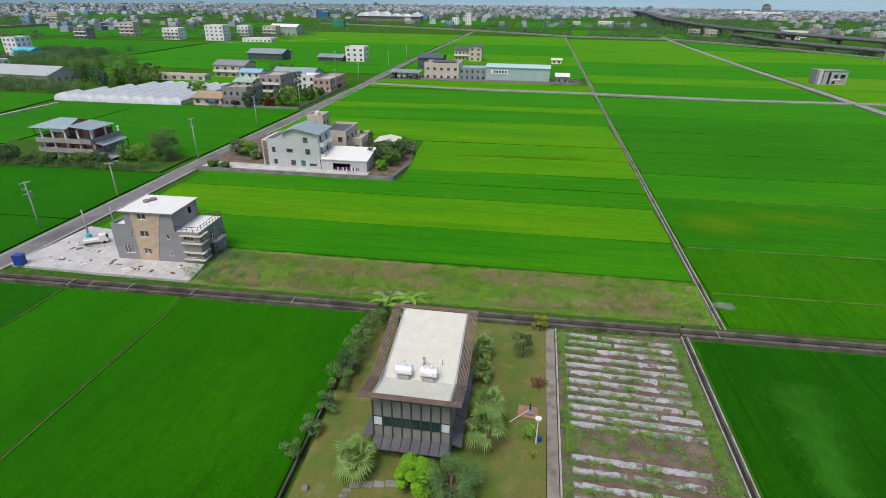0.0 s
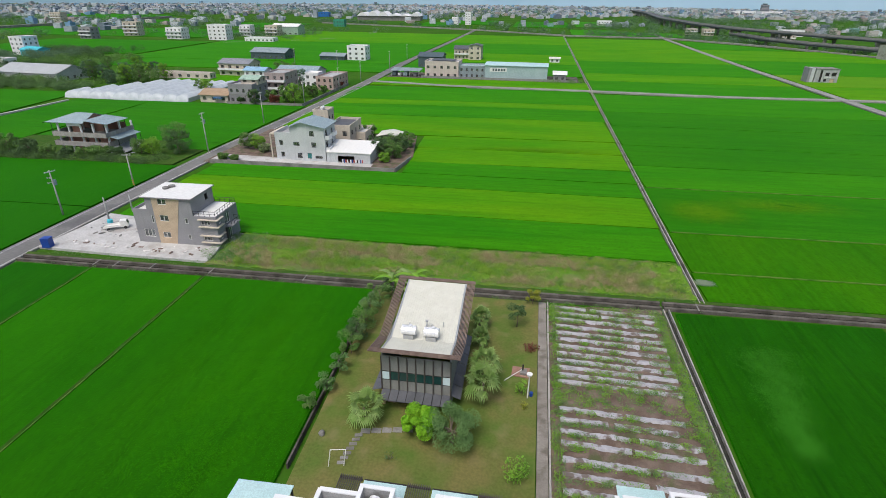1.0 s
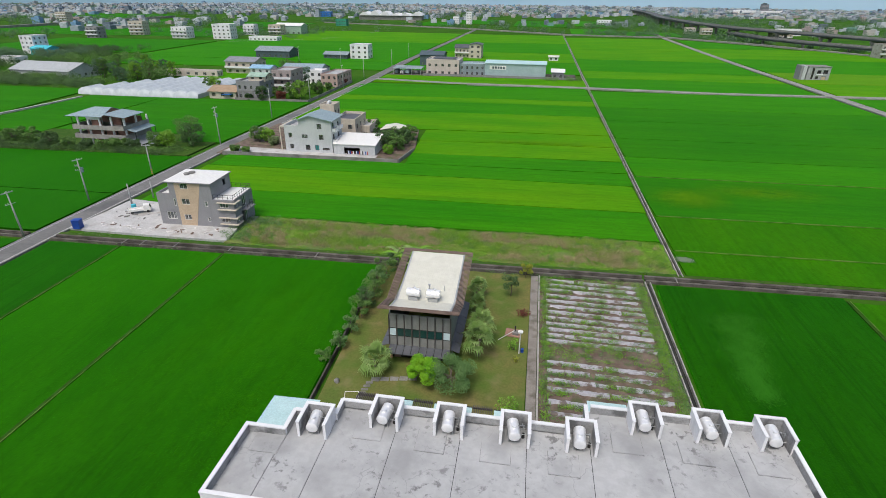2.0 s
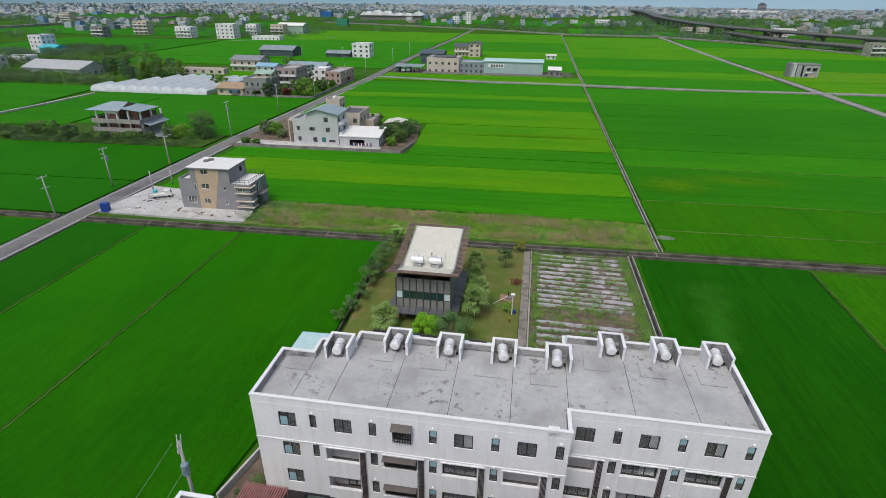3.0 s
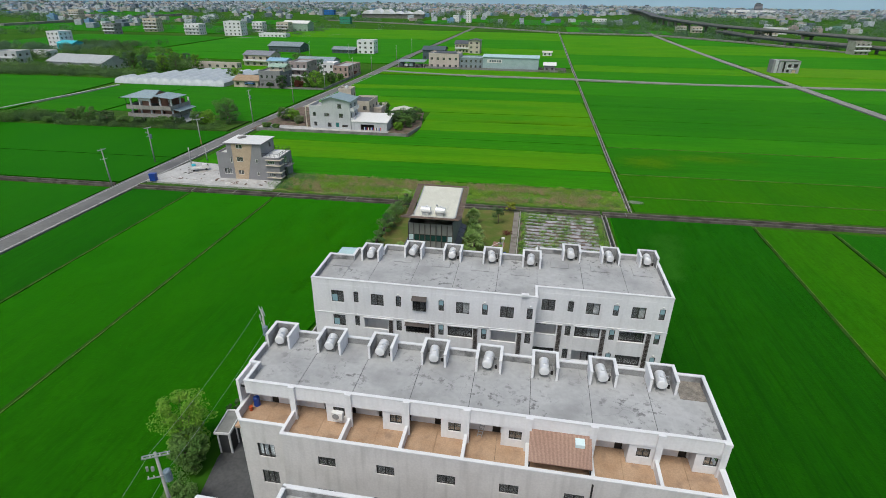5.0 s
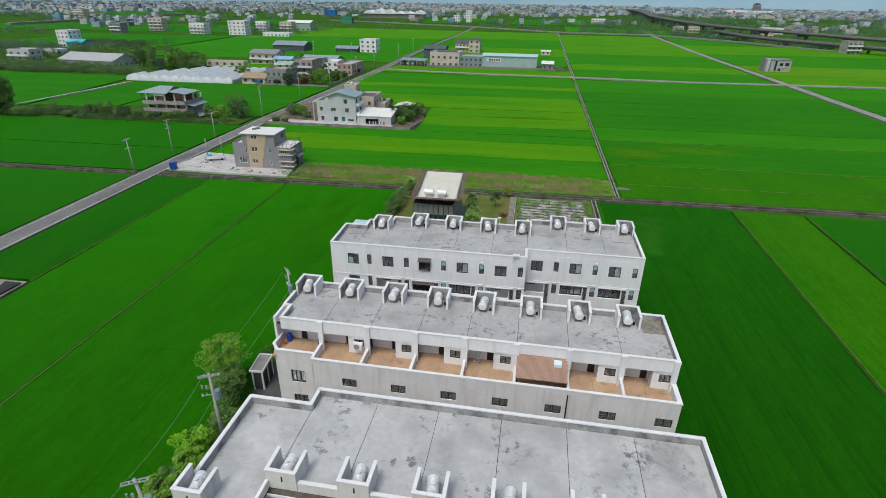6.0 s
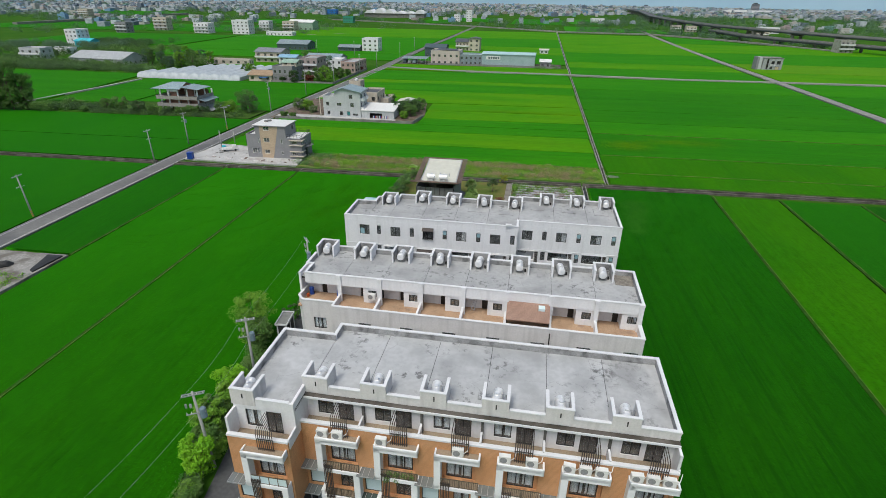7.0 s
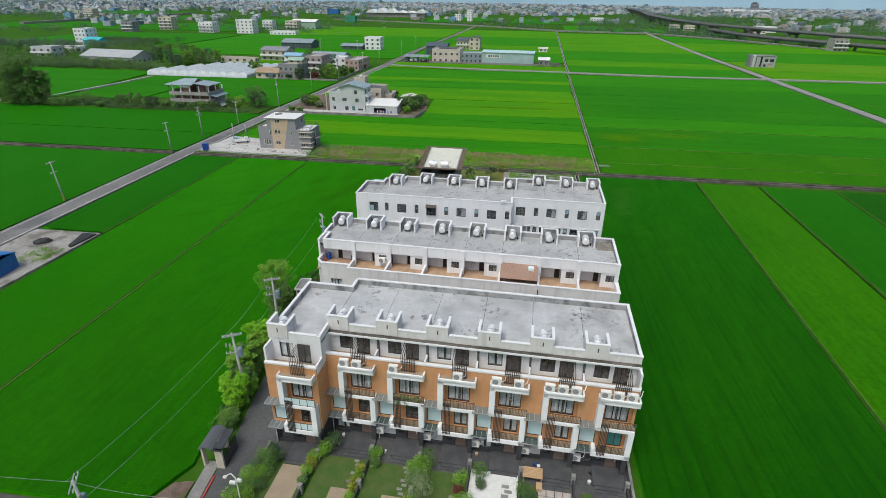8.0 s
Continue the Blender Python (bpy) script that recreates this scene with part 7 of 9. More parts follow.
# main roof: gable end to the east, hipped to the west
for pts in (((-2.6, -0.7, 8.6), (9.1, -0.7, 8.6), (9.1, 4.4, 10.5), (3.4, 4.4, 10.5)), ((9.1, 9.9, 8.6), (-2.6, 9.9, 8.6), (3.4, 4.4, 10.5), (9.1, 4.4, 10.5)), ((-2.6, 9.9, 8.6), (-2.6, -0.7, 8.6), (3.4, 4.4, 10.5))):
    b = bmesh.new()
    lo = [b.verts.new(p) for p in pts]
    hi = [b.verts.new((p[0], p[1], p[2] + 0.1)) for p in pts]
    b.faces.new(lo[::-1]), b.faces.new(hi)
    for i in range(len(pts)):
        j = (i + 1) % len(pts)
        b.faces.new((lo[i], lo[j], hi[j], hi[i]))
    part("roof", b, BLUE_SHEET, uh, "blue-grey corrugated sheet roof")
b = bmesh.new()
extrude_profile(b, [(0.0, 8.5), (9.2, 8.5), (4.4, 10.35)], 8.7, 8.9)
part("gable", b, BARE_BRICK, uh, "bare brick gable")
part("rafter", B(*[(-3.3 + 1.6 * i, -3.2 + 1.6 * i, -0.6, 4.0, 8.4, 8.56) for i in range(4)]), FRAME, uh, "dark steel rafters")
# east roof falls towards the road
for pts in (((9.5, -0.9, 9.4), (16.6, -0.9, 8.7), (16.6, 8.0, 8.7), (9.5, 8.0, 9.4)), ((15.75, 0.2, 5.0), (18.3, 0.2, 4.4), (18.3, 9.6, 4.4), (15.75, 9.6, 5.0)), ((15.95, -0.6, 2.2), (20.0, -0.6, 1.0), (20.0, 10.0, 1.0), (15.95, 10.0, 2.2))):
    b = bmesh.new()
    lo = [b.verts.new(p) for p in pts]
    hi = [b.verts.new((p[0], p[1], p[2] + 0.1)) for p in pts]
    b.faces.new(lo[::-1]), b.faces.new(hi)
    for i in range(4):
        j = (i + 1) % 4
        b.faces.new((lo[i], lo[j], hi[j], hi[i]))
    part("side_roof", b, BLUE_SHEET if pts[0][2] > 3 else GALV, uh, "blue-grey sheet roof on thin posts" if pts[0][2] > 3 else "rusty grey lean-to sheet roof")
for x, y, z0, z1 in ((15.4, -0.7, 6.2, 8.8), (15.4, 7.7, 6.2, 8.8), (11.4, -0.7, 6.2, 9.2), (18.1, 0.3, 0, 4.4), (18.1, 9.3, 0, 4.4), (-0.8, -0.7, 6.2, 8.6)):
    part("post", B((x, x + 0.13, y, y + 0.13, z0, z1)), FRAME, uh)
part("lower_parapet", B((15.75, 15.9, -0.6, 10.5, 2.35, 3.5)), RAW, uh)
bm = bmesh.new()
prism(bm, [(-150, 121.5), (-88.5, 122.5), (-88, 137), (-101, 137.2), (-101, 145), (-150, 145)], 0, 0.43)
mesh_thing("yard", bm, BUND, "weedy ground round the unfinished house", "yard", kind="structure")

# ---- greenhouse, farm cluster, factory ----
gr = thing("greenhouse", "wide multi-tunnel greenhouse under pale plastic film", "greenhouse", pose(-192, 207.5, 0, 0, 0, -1.5))
for k in range(10):
    b = bmesh.new()
    n, x0, wd = 8, k * 5.8, 5.8
    arcs = []
    for j in range(15):
        y = 41.0 * j / 14
        y_ = y if k > 3 else min(y, 10 + 9 * k)
        arcs.append([b.verts.new((x0 + wd * i / n, y_, 1.7 + 1.25 * math.sin(math.pi * i / n) + 0.10 * (j % 2))) for i in range(n + 1)])
    for p, q in zip(arcs, arcs[1:]):
        for i in range(n):
            b.faces.new((p[i], p[i + 1], q[i + 1], q[i]))
    for arc, s in ((arcs[0], 1), (arcs[-1], -1)):
        low = [b.verts.new((v.co.x, v.co.y - 0.6 * s, 0)) for v in arc]
        for i in range(n):
            b.faces.new((low[i], low[i + 1], arc[i + 1], arc[i]))
    part("tunnel", b, FILM, gr, smooth=True)
farm = house("house", "grey rendered farmhouse with a flat roof", pose(-116.4, 207.2, 0, 0, 0, -2), 10.6, 13, 2, GREY_WALL, "flat", 3.6, 4)
for i in range(4):
    b = bmesh.new()
    for u in (i * 2.65 + 0.62, i * 2.65 + 1.93):
        box(b, u, u + 0.12, -0.12, -0.004, 0.8, 3.0)
    box(b, i * 2.65 + 0.62, i * 2.65 + 2.05, -0.14, -0.004, 3.0, 3.15)
    part("arch_surround", b, CONCRETE, farm)
part("band", B((-0.05, 10.65, -0.1, -0.054, 3.5, 3.7)), CONCRETE, farm)
house("rooftop_shed", "roof shed with a pale green sheet roof", pose(-112.5, 211, 7.22, 0, 0, -2), 7.5, 7, 1, BEIGE_WALL, "gable", 2.0, 2, mat("pale_green_sheet", (0.36, 0.5, 0.4), rough=0.5), category="shed")
part("side_wall", B((57.9, 58.0, 0, 41, 0, 1.75)), FILM, gr)
part("side_wall", B((0.0, 0.1, 0, 10, 0, 1.75)), FILM, gr)
house("house", "low shed with a rusty brown sheet roof", pose(-130, 208, 0, 0, 0, -2), 12.5, 11, 1, BEIGE_WALL, "gable", 3.0, 3, mat("rusty_sheet", (0.33, 0.23, 0.14), (0.40, 0.29, 0.19), rough=0.7))
mesh_thing("tarp", B((0, 4.2, -1.6, 0, 1.7, 1.78)), BLUE_TARP, "blue sheet awning on the low shed", "tarp", m=pose(-123.5, 207.6, 0.3))
house("house", "three-storey pinkish concrete house with balconies", pose(-109.2, 226.5, 0, 0, 0, -2), 9.5, 13, 3, mat("pink_grey_render", (0.36, 0.30, 0.285), (0.43, 0.37, 0.35), scale=0.4, rough=0.9, streak=((0.22, 0.2, 0.19), 0.6)), "flat", 3.1, 3, balcony=True)
house("house", "low pink flat-roofed house beside the road", pose(-93.5, 247, 0, 0, 0, -4), 8.5, 19, 2, mat("brick_pink_render", (0.44, 0.32, 0.28), (0.50, 0.38, 0.34), scale=0.4, rough=0.9, streak=((0.3, 0.24, 0.22), 0.5)), "flat", 2.7, 3)
house("shed", "white box-shaped annex with a flat roof", pose(-102, 254, 0, 0, 0, -2), 7, 7, 2, WHITE, "flat", 3.0, 2, WHITE_METAL, category="shed")
house("house", "shed with a blue-grey gabled sheet roof", pose(-121, 264, 0, 0, 0, -2), 21, 15, 1, PALE_BLUE_WALL, "gable", 5.2, 4, BLUE_SHEET)
bm = bmesh.new()
strip(bm, [(-117, 205.4), (-84.6, 205.4), (-83.8, 225), (-82.6, 262)], 0.3, 0, 1.2)
mesh_thing("garden_wall", bm, CONCRETE, "low concrete wall round the farmyard", "wall", kind="structure")
house("house", "beige two-storey house with grey tiled roof", pose(-161, 281, 0, 0, 0, -4), 18, 12, 2, BEIGE_WALL, "gable", 3.3, 4, mat("grey_roof_tiles", (0.2, 0.21, 0.24), (0.26, 0.27, 0.3), rough=0.7), balcony=True)
house("house", "low house with a pale blue roof", pose(-137, 262, 0, 0, 0, -2), 11, 8, 2, WHITE, "gable", 2.9, 3, mat("pale_blue_sheet", (0.3, 0.5, 0.66), rough=0.5))
house("long_shed", "long low shed with a pink wall", pose(-198, 268, 0, 0, 0, -3), 40, 5, 1, PINK_WALL, "flat", 2.6, 8, category="shed")
fac = house("factory", "pale pink two-storey factory office", pose(-49.5, 296.5, 0, 0, 0, -2.5), 18.6, 14, 2, PINK_WALL, "flat", 4.0, 5)
part("solar_panel", B((3, 16, 2, 12, 8.8, 8.95)), SLATE, fac)
mid = house("factory", "low teal-roofed link building", pose(-30.8, 297, 0, 0, 0, -2.5), 14.3, 12, 2, SHED_ROOF, "flat", 3.0, 5, TEAL_SHEET)
fb = thing("factory", "long pale teal metal-clad factory hall", "factory", pose(-16.4, 294.5, 0, 0, 0, -2.5))
part("wall", B((0, 33, 0, 0.2, 0.8, 7.4), (0, 0.2, 0.2, 16, 0, 7.4), (32.8, 33, 0.2, 16, 0, 7.4), (0, 33, 16, 16.2, 0, 7.4)), TEAL_SHEET, fb)
part("wall", B((0, 33, 0.05, 0.2, 0, 0.8)), DARK_TILE, fb)
b = bmesh.new()
extrude_profile(b, [(-0.5, 7.4), (8, 8.2), (16.6, 7.4), (16.6, 7.6), (8, 8.4), (-0.5, 7.6)], -0.4, 33.4)
part("roof", b, PALE_TEAL, fb, "pale ribbed metal roof")
part("sign", B((2.5, 11.5, -0.15, -0.004, 4.3, 6.3)), WHITE_METAL, fb, "white sign with dark bars")
for i in range(5):
    part("sign_bar", B((4.0 + i * 1.45, 5.0 + i * 1.45, -0.19, -0.16, 4.7, 5.9)), DARK_SHEET, fb)
for i in range(8):
    window(fb, 3.5 + i * 3.6, -0.02, 1.2, 1.2, 1.0, "dark", 1)
    window(fb, 15.0 + (i % 4) * 4.4, -0.02, 2.4 if i < 4 else 5.4, 0.9, 0.8, "dark", 0)
house("shed", "small grey shed beside the factory", pose(20, 295, 0, 0, 0, -2.5), 6.5, 8, 1, GREY_WALL, "gable", 3.6, 2, WHITE_METAL, category="shed")
bm = bmesh.new()
prism(bm, [(-70.6, 292.4), (33, 289.4), (34, 312), (-69.6, 313.5)], 0, 0.4)
mesh_thing("yard", bm, MOSSY, "dark paved factory yard", "yard", kind="structure")
bm = bmesh.new()
strip(bm, [(-51, 292.9), (32, 290.3)], 0.3, 0.0, 1.5)
mesh_thing("garden_wall", bm, PANEL, "low grey boundary wall before the factory", "wall", kind="structure")
cp = thing("carport", "open carport with a grey sheet roof beside the factory", "carport", pose(-68.6, 295.0, 0.4, 0, 0, -2.5))
for i in range(4):
    for y in (0.4, 8.6):
        part("post", B((0.3 + i * 5.2, 0.5 + i * 5.2, y, y + 0.2, 0, 3.0 + 0.06 * y)), GALV, cp)
b = bmesh.new()
extrude_profile(b, [(0.0, 3.0), (9.0, 3.6), (9.0, 3.72), (0.0, 3.12)], 0.0, 16.6)
part("roof", b, SHED_ROOF, cp)
for i, (u, w, hh, m_) in enumerate(((1.0, 2.1, 2.5, DARK_SHEET), (4.2, 2.0, 1.6, WHITE_METAL), (7.2, 2.2, 2.7, BLUE_SHEET), (12.6, 1.9, 1.5, GREY_WALL))):
    tk = thing("truck" if hh > 2 else "car", "parked delivery truck in the carport" if hh > 2 else "car parked under the carport", "vehicle", pose(-68.6 + u, 295.2, 0.4, 0, 0, -2.5))
    part("body", B((0, w, 1.5 if hh > 2 else 0, 5.5, 0.5, hh), (0.1, w - 0.1, 0.0, 1.4, 0.5, hh * 0.8)), m_, tk)
    for wx in (0.0, w - 0.25):
        for wy in (0.9, 4.4):
            b = bmesh.new()
            tube(b, (wx, wy, 0.4), (wx + 0.25, wy, 0.4), 0.4, n=12)
            part("wheel", b, BLACK, tk)
house("house", "beige villa with grey hipped roofs", pose(-44, 388, 0, 0, 0, -3), 10.5, 12, 2, BEIGE_WALL, "gable", 3.4, 4, SLATE, balcony=True)
house("house", "tall beige wing with a grey roof", pose(-33.4, 384, 0, 0, 0, -3), 8.5, 11, 3, BEIGE_WALL, "gable_front", 3.1, 2, SLATE)
house("shed", "dark blue-grey shed by the factory", pose(-60.5, 338, 0, 0, 0, -3), 15, 12, 1, DARK_SHEET, "gable", 6.6, 4, DARK_SHEET, category="shed")
house("shed", "little white shed in the paddies", pose(22, 380, 0, 0, 0, -3), 6.5, 5, 1, WHITE, "gable", 2.8, 2, ROOF_SHEET, category="shed")
house("house", "white four-storey house in the paddies", pose(-114, 364, 0, 0, 0, -3), 12.8, 10, 3, WHITE, "flat", 3.0, 3)
house("shed", "long low dark green shed", pose(-132.5, 362, 0, 0, 0, -3), 17, 10, 1, DARK_SHEET, "gable", 3.0, 5, SHED_ROOF, category="shed")
house("shed", "dark blue-grey metal warehouse with a pale roof", pose(-181, 360, 0, 0, 0, -3), 25, 15, 1, DARK_SHEET, "gable", 4.6, 6, SHED_ROOF, category="warehouse")
gb = thing("house", "modern grey rendered house alone in the paddies", "house", Matrix.Translation((155.2, 316, 0)) @ Matrix.Diagonal((0.78, 0.9, 0.74, 1)))
part("wall", B((0, 1.6, 0, 7, 0, 10.6)), GREY_WALL, gb)
part("wall", B((2.0, 4.2, 0.6, 7, 0, 10.3), (1.6, 2.0, 0.8, 6.8, 0, 9.8)), PALE_BLUE_WALL, gb, "pale rounded stair tower")
b = bmesh.new()
wall_u(b, 5.0, 20, 0, 9.8, 0.8, 1.1, [(8, 9.5, 1, 9), (11, 13, 1.2, 3.2), (15, 18, 0.4, 3.2), (11.5, 14, 5, 7.4), (15.5, 18.5, 5, 7.6)])
box(b, 5.0, 5.3, 1.1, 10, 0, 9.8)
box(b, 19.7, 20, 1.1, 10, 0, 9.8)
box(b, 5.0, 20, 10, 10.3, 0, 9.8)
part("wall", b, mat("mid_grey_render", (0.36, 0.365, 0.375), (0.41, 0.415, 0.425), scale=0.4, rough=0.85, streak=((0.26, 0.26, 0.27), 0.5)), gb, "grey rendered front with recessed windows")
part("inner_structure", B((5.3, 19.7, 2.2, 2.4, 0, 9.6), (5.3, 19.7, 1.1, 10, 4.2, 4.4)), ROOM_SHADE, gb)
part("roof", B((4.8, 20.2, 0.5, 10.4, 9.8, 10.1)), CONCRETE, gb)
part("band", B((11, 15.5, 0.7, 0.796, 4.2, 4.7)), COPING, gb, "white band")
part("shutter", B((15.2, 17.8, 0.9, 1.0, 0.2, 2.9)), TAN_WALL, gb)
house("house", "weathered white house by the elevated road", pose(268, 447, 0, 0, 0, 8), 12, 9, 3, PALE_DITCH, "flat", 3.2, 3, balcony=True)

# ---- mid-distance houses ----
for x, y, w, d, n, m, lab, bal in ((-291, 500, 18, 13, 4, WHITE, "white four-storey apartment house", False), (-394, 522, 15, 11, 4, BEIGE_WALL, "beige house with open balconies", True),
                                   (-335, 502, 17, 11, 3, WHITE, "white house with a red brick base", True), (-410, 482, 13, 10, 3, GREY_WALL, "grey concrete house shell", True),
                                   (-262, 560, 14, 11, 3, BEIGE_WALL, "beige house beside paddies", True), (-250, 490, 28, 10, 1, WHITE, "low white market hall", False),
                                   (-645, 715, 17, 11, 4, BEIGE_WALL, "beige house on the plain", True), (-290, 560, 12, 10, 3, WHITE, "white house on the plain", True),
                                   (-99, 834, 9, 9, 3, WHITE, "small white house on the far plain", False), (-80, 840, 8, 9, 5, WHITE, "narrow white house on the far plain", False),
                                   (196, 700, 11, 9, 2, PINK_WALL, "pinkish house beside the road", True), (212, 694, 12, 9, 2, BEIGE_WALL, "beige house beside the road", True),
                                   (115, 872, 20, 12, 2, WHITE, "white farmhouse on the plain", True), (-312, 262, 15, 10, 2, PALE_BLUE_WALL, "pale house among trees", True),
                                   (-250, 250, 22, 10, 1, CONCRETE, "low weathered concrete shed among trees", False), (-322, 294, 15, 10, 1, WHITE, "low white house with terraces", True),
                                   (260, 620, 20, 12, 2, BEIGE_WALL, "house under the elevated road", True), (300, 700, 24, 12, 2, WHITE, "pale house by the elevated road", False)):
    house("house", lab, pose(x, y, 0, 0, 0, random.Random(x).uniform(-6, 4)), w, d, n, m, "flat", 3.2, max(3, w // 4), balcony=bal)
house("house", "white house with a cyan sheet annex", pose(-352, 348, 0, 0, 0, -4), 11, 12, 4, WHITE, "flat", 2.9, 3)
house("shed", "bright cyan sheet-roofed annex", pose(-342, 344, 0, 0, 0, -4), 14, 10, 1, CYAN, "gable", 4.2, 4, CYAN, category="shed")
house("warehouse", "pale green metal warehouse", pose(-262, 577, 0, 0, 0, -4), 30, 16, 1, mat("pale_green_cladding", (0.36, 0.48, 0.40), rough=0.5), "gable", 8.5, 5, WHITE_METAL, category="warehouse")
house("warehouse", "warehouse with a pale roof among trees", pose(-264, 247, 0, 0, 0, -6), 38, 20, 1, PALE_BLUE_WALL, "gable", 4.0, 6, PALE_ROOF, category="warehouse")
house("shed", "bright blue sheet-metal shed on the plain", pose(-370, 1021, 0), 20, 12, 2, BLUE_TARP, "flat", 4.0, 4, category="shed")
house("shed", "building wrapped in green netting", pose(-249, 743, 0), 15, 10, 2, mat("green_netting", (0.05, 0.3, 0.2), rough=0.8), "flat", 4.0, 4, category="shed")
hall = thing("market_hall", "large hall with a rippled white membrane roof", "hall", pose(-268, 925, 0, 0, 0, 4))
part("wall", B((0, 105, 0, 40, 0, 7)), CONCRETE, hall)
for k in range(6):
    b = bmesh.new()
    ridge = []
    for i in range(13):
        a = i / 12
        ridge.append((105 / 6 * (k + a), 7 + (5 + 2.5 * math.sin(k * 1.3)) * math.sin(math.pi * a)))
    f = [b.verts.new((x, -2, z)) for x, z in ridge]
    g = [b.verts.new((x, 42, z)) for x, z in ridge]
    for i in range(12):
        b.faces.new((f[i], f[i + 1], g[i + 1], g[i]))
    b.faces.new(f[::-1])
    part("roof_bay", b, COPING, hall)
tower = thing("tower_block", "grey hotel tower with dark window bands", "tower block", pose(566, 1461, 0, 0, 0, -10))
part("podium", B((-60, 45, 0, 30, 0, 9)), WHITE, tower)
for k in range(5):
    part("storey", B((0, 17 - 0.4 * k, 6, 22, 9 + 2.9 * k, 10.6 + 2.9 * k)), GREY_WALL, tower)
    part("window_band", B((0.3, 16.7 - 0.4 * k, 6.3, 21.7, 10.6 + 2.9 * k, 11.9 + 2.9 * k)), DARK_SHEET, tower)
part("roof_block", B((3, 11, 8, 20, 23.4, 26)), DARK_SHEET, tower)

# ---- elevated road ----
line = [(350, 425), (303, 515), (263, 605), (238, 668), (224, 765), (223, 950), (254, 1200), (262, 1420)]
# underside shade and distance haze are put into this dark grey-blue
DARK_GIRDER = mat("hazed_shaded_concrete", (0.105, 0.115, 0.122), (0.14, 0.15, 0.158), scale=0.1, rough=0.9, world_space=True)
via = thing("viaduct", "long dark grey-blue concrete motorway on piers", "viaduct", pose(0, 0, -1.0))
b = bmesh.new()
strip(b, line, 13, 9.9, 10.6)
part("deck", b, DARK_GIRDER, via)
for s in (-5.0, 0.0, 5.0):
    b = bmesh.new()
    strip(b, [(x + s, y) for x, y in line], 2.2, 8.9, 9.9)
    part("girder", b, DARK_GIRDER, via)
for s in (-6.4, 6.4):
    b = bmesh.new()
    strip(b, [(x + s, y) for x, y in line], 0.4, 10.6, 11.5)
    part("barrier", b, PANEL, via)
ramp_line = [(330, 385), (277, 468), (247, 520), (231, 565), (226, 640)]
for w, za, zb, m in ((9, 6.2, 7.0, DARK_GIRDER), (6, 4.9, 6.2, DARK_GIRDER)):
    b = bmesh.new()
    strip(b, ramp_line, w, za, zb)
    part("ramp", b, m, via)
for s in (-4.3, 4.3):
    b = bmesh.new()
    strip(b, [(x + s, y) for x, y in ramp_line], 0.35, 7.0, 7.9)
    part("barrier", b, CONCRETE, via)
for p, q in zip(line[:-1], line[1:]):
    k = max(1, int((Vector(q) - Vector(p)).length / 36))
    for i in range(k):
        c = Vector(p).lerp(Vector(q), i / k)
        part("pier", B((c.x - 5.2, c.x - 2.8, c.y - 1.0, c.y + 1.0, 0, 7.2), (c.x + 2.8, c.x + 5.2, c.y - 1.0, c.y + 1.0, 0, 7.2), (c.x - 6.2, c.x + 6.2, c.y - 1.1, c.y + 1.1, 7.2, 8.9)), CONCRETE, via)
for i in range(6):
    c = Vector((330, 385)).lerp(Vector((231, 565)), i / 5)
    part("pier", B((c.x - 0.9, c.x + 0.9, c.y - 0.9, c.y + 0.9, 0, 4.9)), CONCRETE, via)

# ---- far town and woods ----
def town(name, material, seed, count, tall=(3, 6.5), wide=(5, 12)):
    rng = random.Random(seed)
    b = bmesh.new()
    made = 0
    while made < count:
        r = 740 + 1330 * rng.random() ** 0.75
        az = rng.uniform(-0.92, 0.74)
        x, y = r * math.sin(az), r * math.cos(az)
        dens = 0.05 + min(0.9, max(0.0, (r - 1120) / 430)) + 0.55 * noise.noise((x * 0.004, y * 0.006, 0.5))
        if 180 < x < 330 and y < 1500:
            dens -= 0.4
        if rng.random() > dens:
            continue
        w, d, h = rng.uniform(*wide), rng.uniform(*wide), rng.uniform(*tall) * (1.0 + (rng.random() < 0.03) * rng.uniform(0.4, 1.0))
        a = rng.choice((0, 0, 0.12, -0.1, 0.5)) + rng.uniform(-0.08, 0.08)
        c, s = math.cos(a), math.sin(a)
        pts = [(x + c * px - s * py, y + s * px + c * py) for px, py in ((-w / 2, -d / 2), (w / 2, -d / 2), (w / 2, d / 2), (-w / 2, d / 2))]
        prism(b, pts, 0, h)
        if rng.random() < 0.35:
            q = [(x + 0.45 * (px - x) + 1, y + 0.45 * (py - y)) for px, py in pts]
            prism(b, q, h, h + rng.uniform(1.0, 2.0))
        made += 1
    return mesh_thing(name, b, material, "houses of the far town on the plain", "far town", kind="stuff")


def hazed_wall(name, c):
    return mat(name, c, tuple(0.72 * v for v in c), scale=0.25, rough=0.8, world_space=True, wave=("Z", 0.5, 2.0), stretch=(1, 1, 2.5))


# bluish aerial haze is put into most of these wall colours
for nm, c, sd, n in (("hazed_white", (0.66, 0.70, 0.76), 61, 2000), ("hazed_grey", (0.42, 0.47, 0.54), 62, 1400), ("far_beige", (0.60, 0.57, 0.54), 63, 800), ("far_pink", (0.52, 0.43, 0.41), 64, 350),
                     ("hazed_dark", (0.19, 0.235, 0.30), 65, 900), ("far_blue", (0.22, 0.40, 0.60), 66, 230), ("far_green", (0.24, 0.45, 0.40), 67, 150)):
    town("town", hazed_wall(nm, c), sd, n)


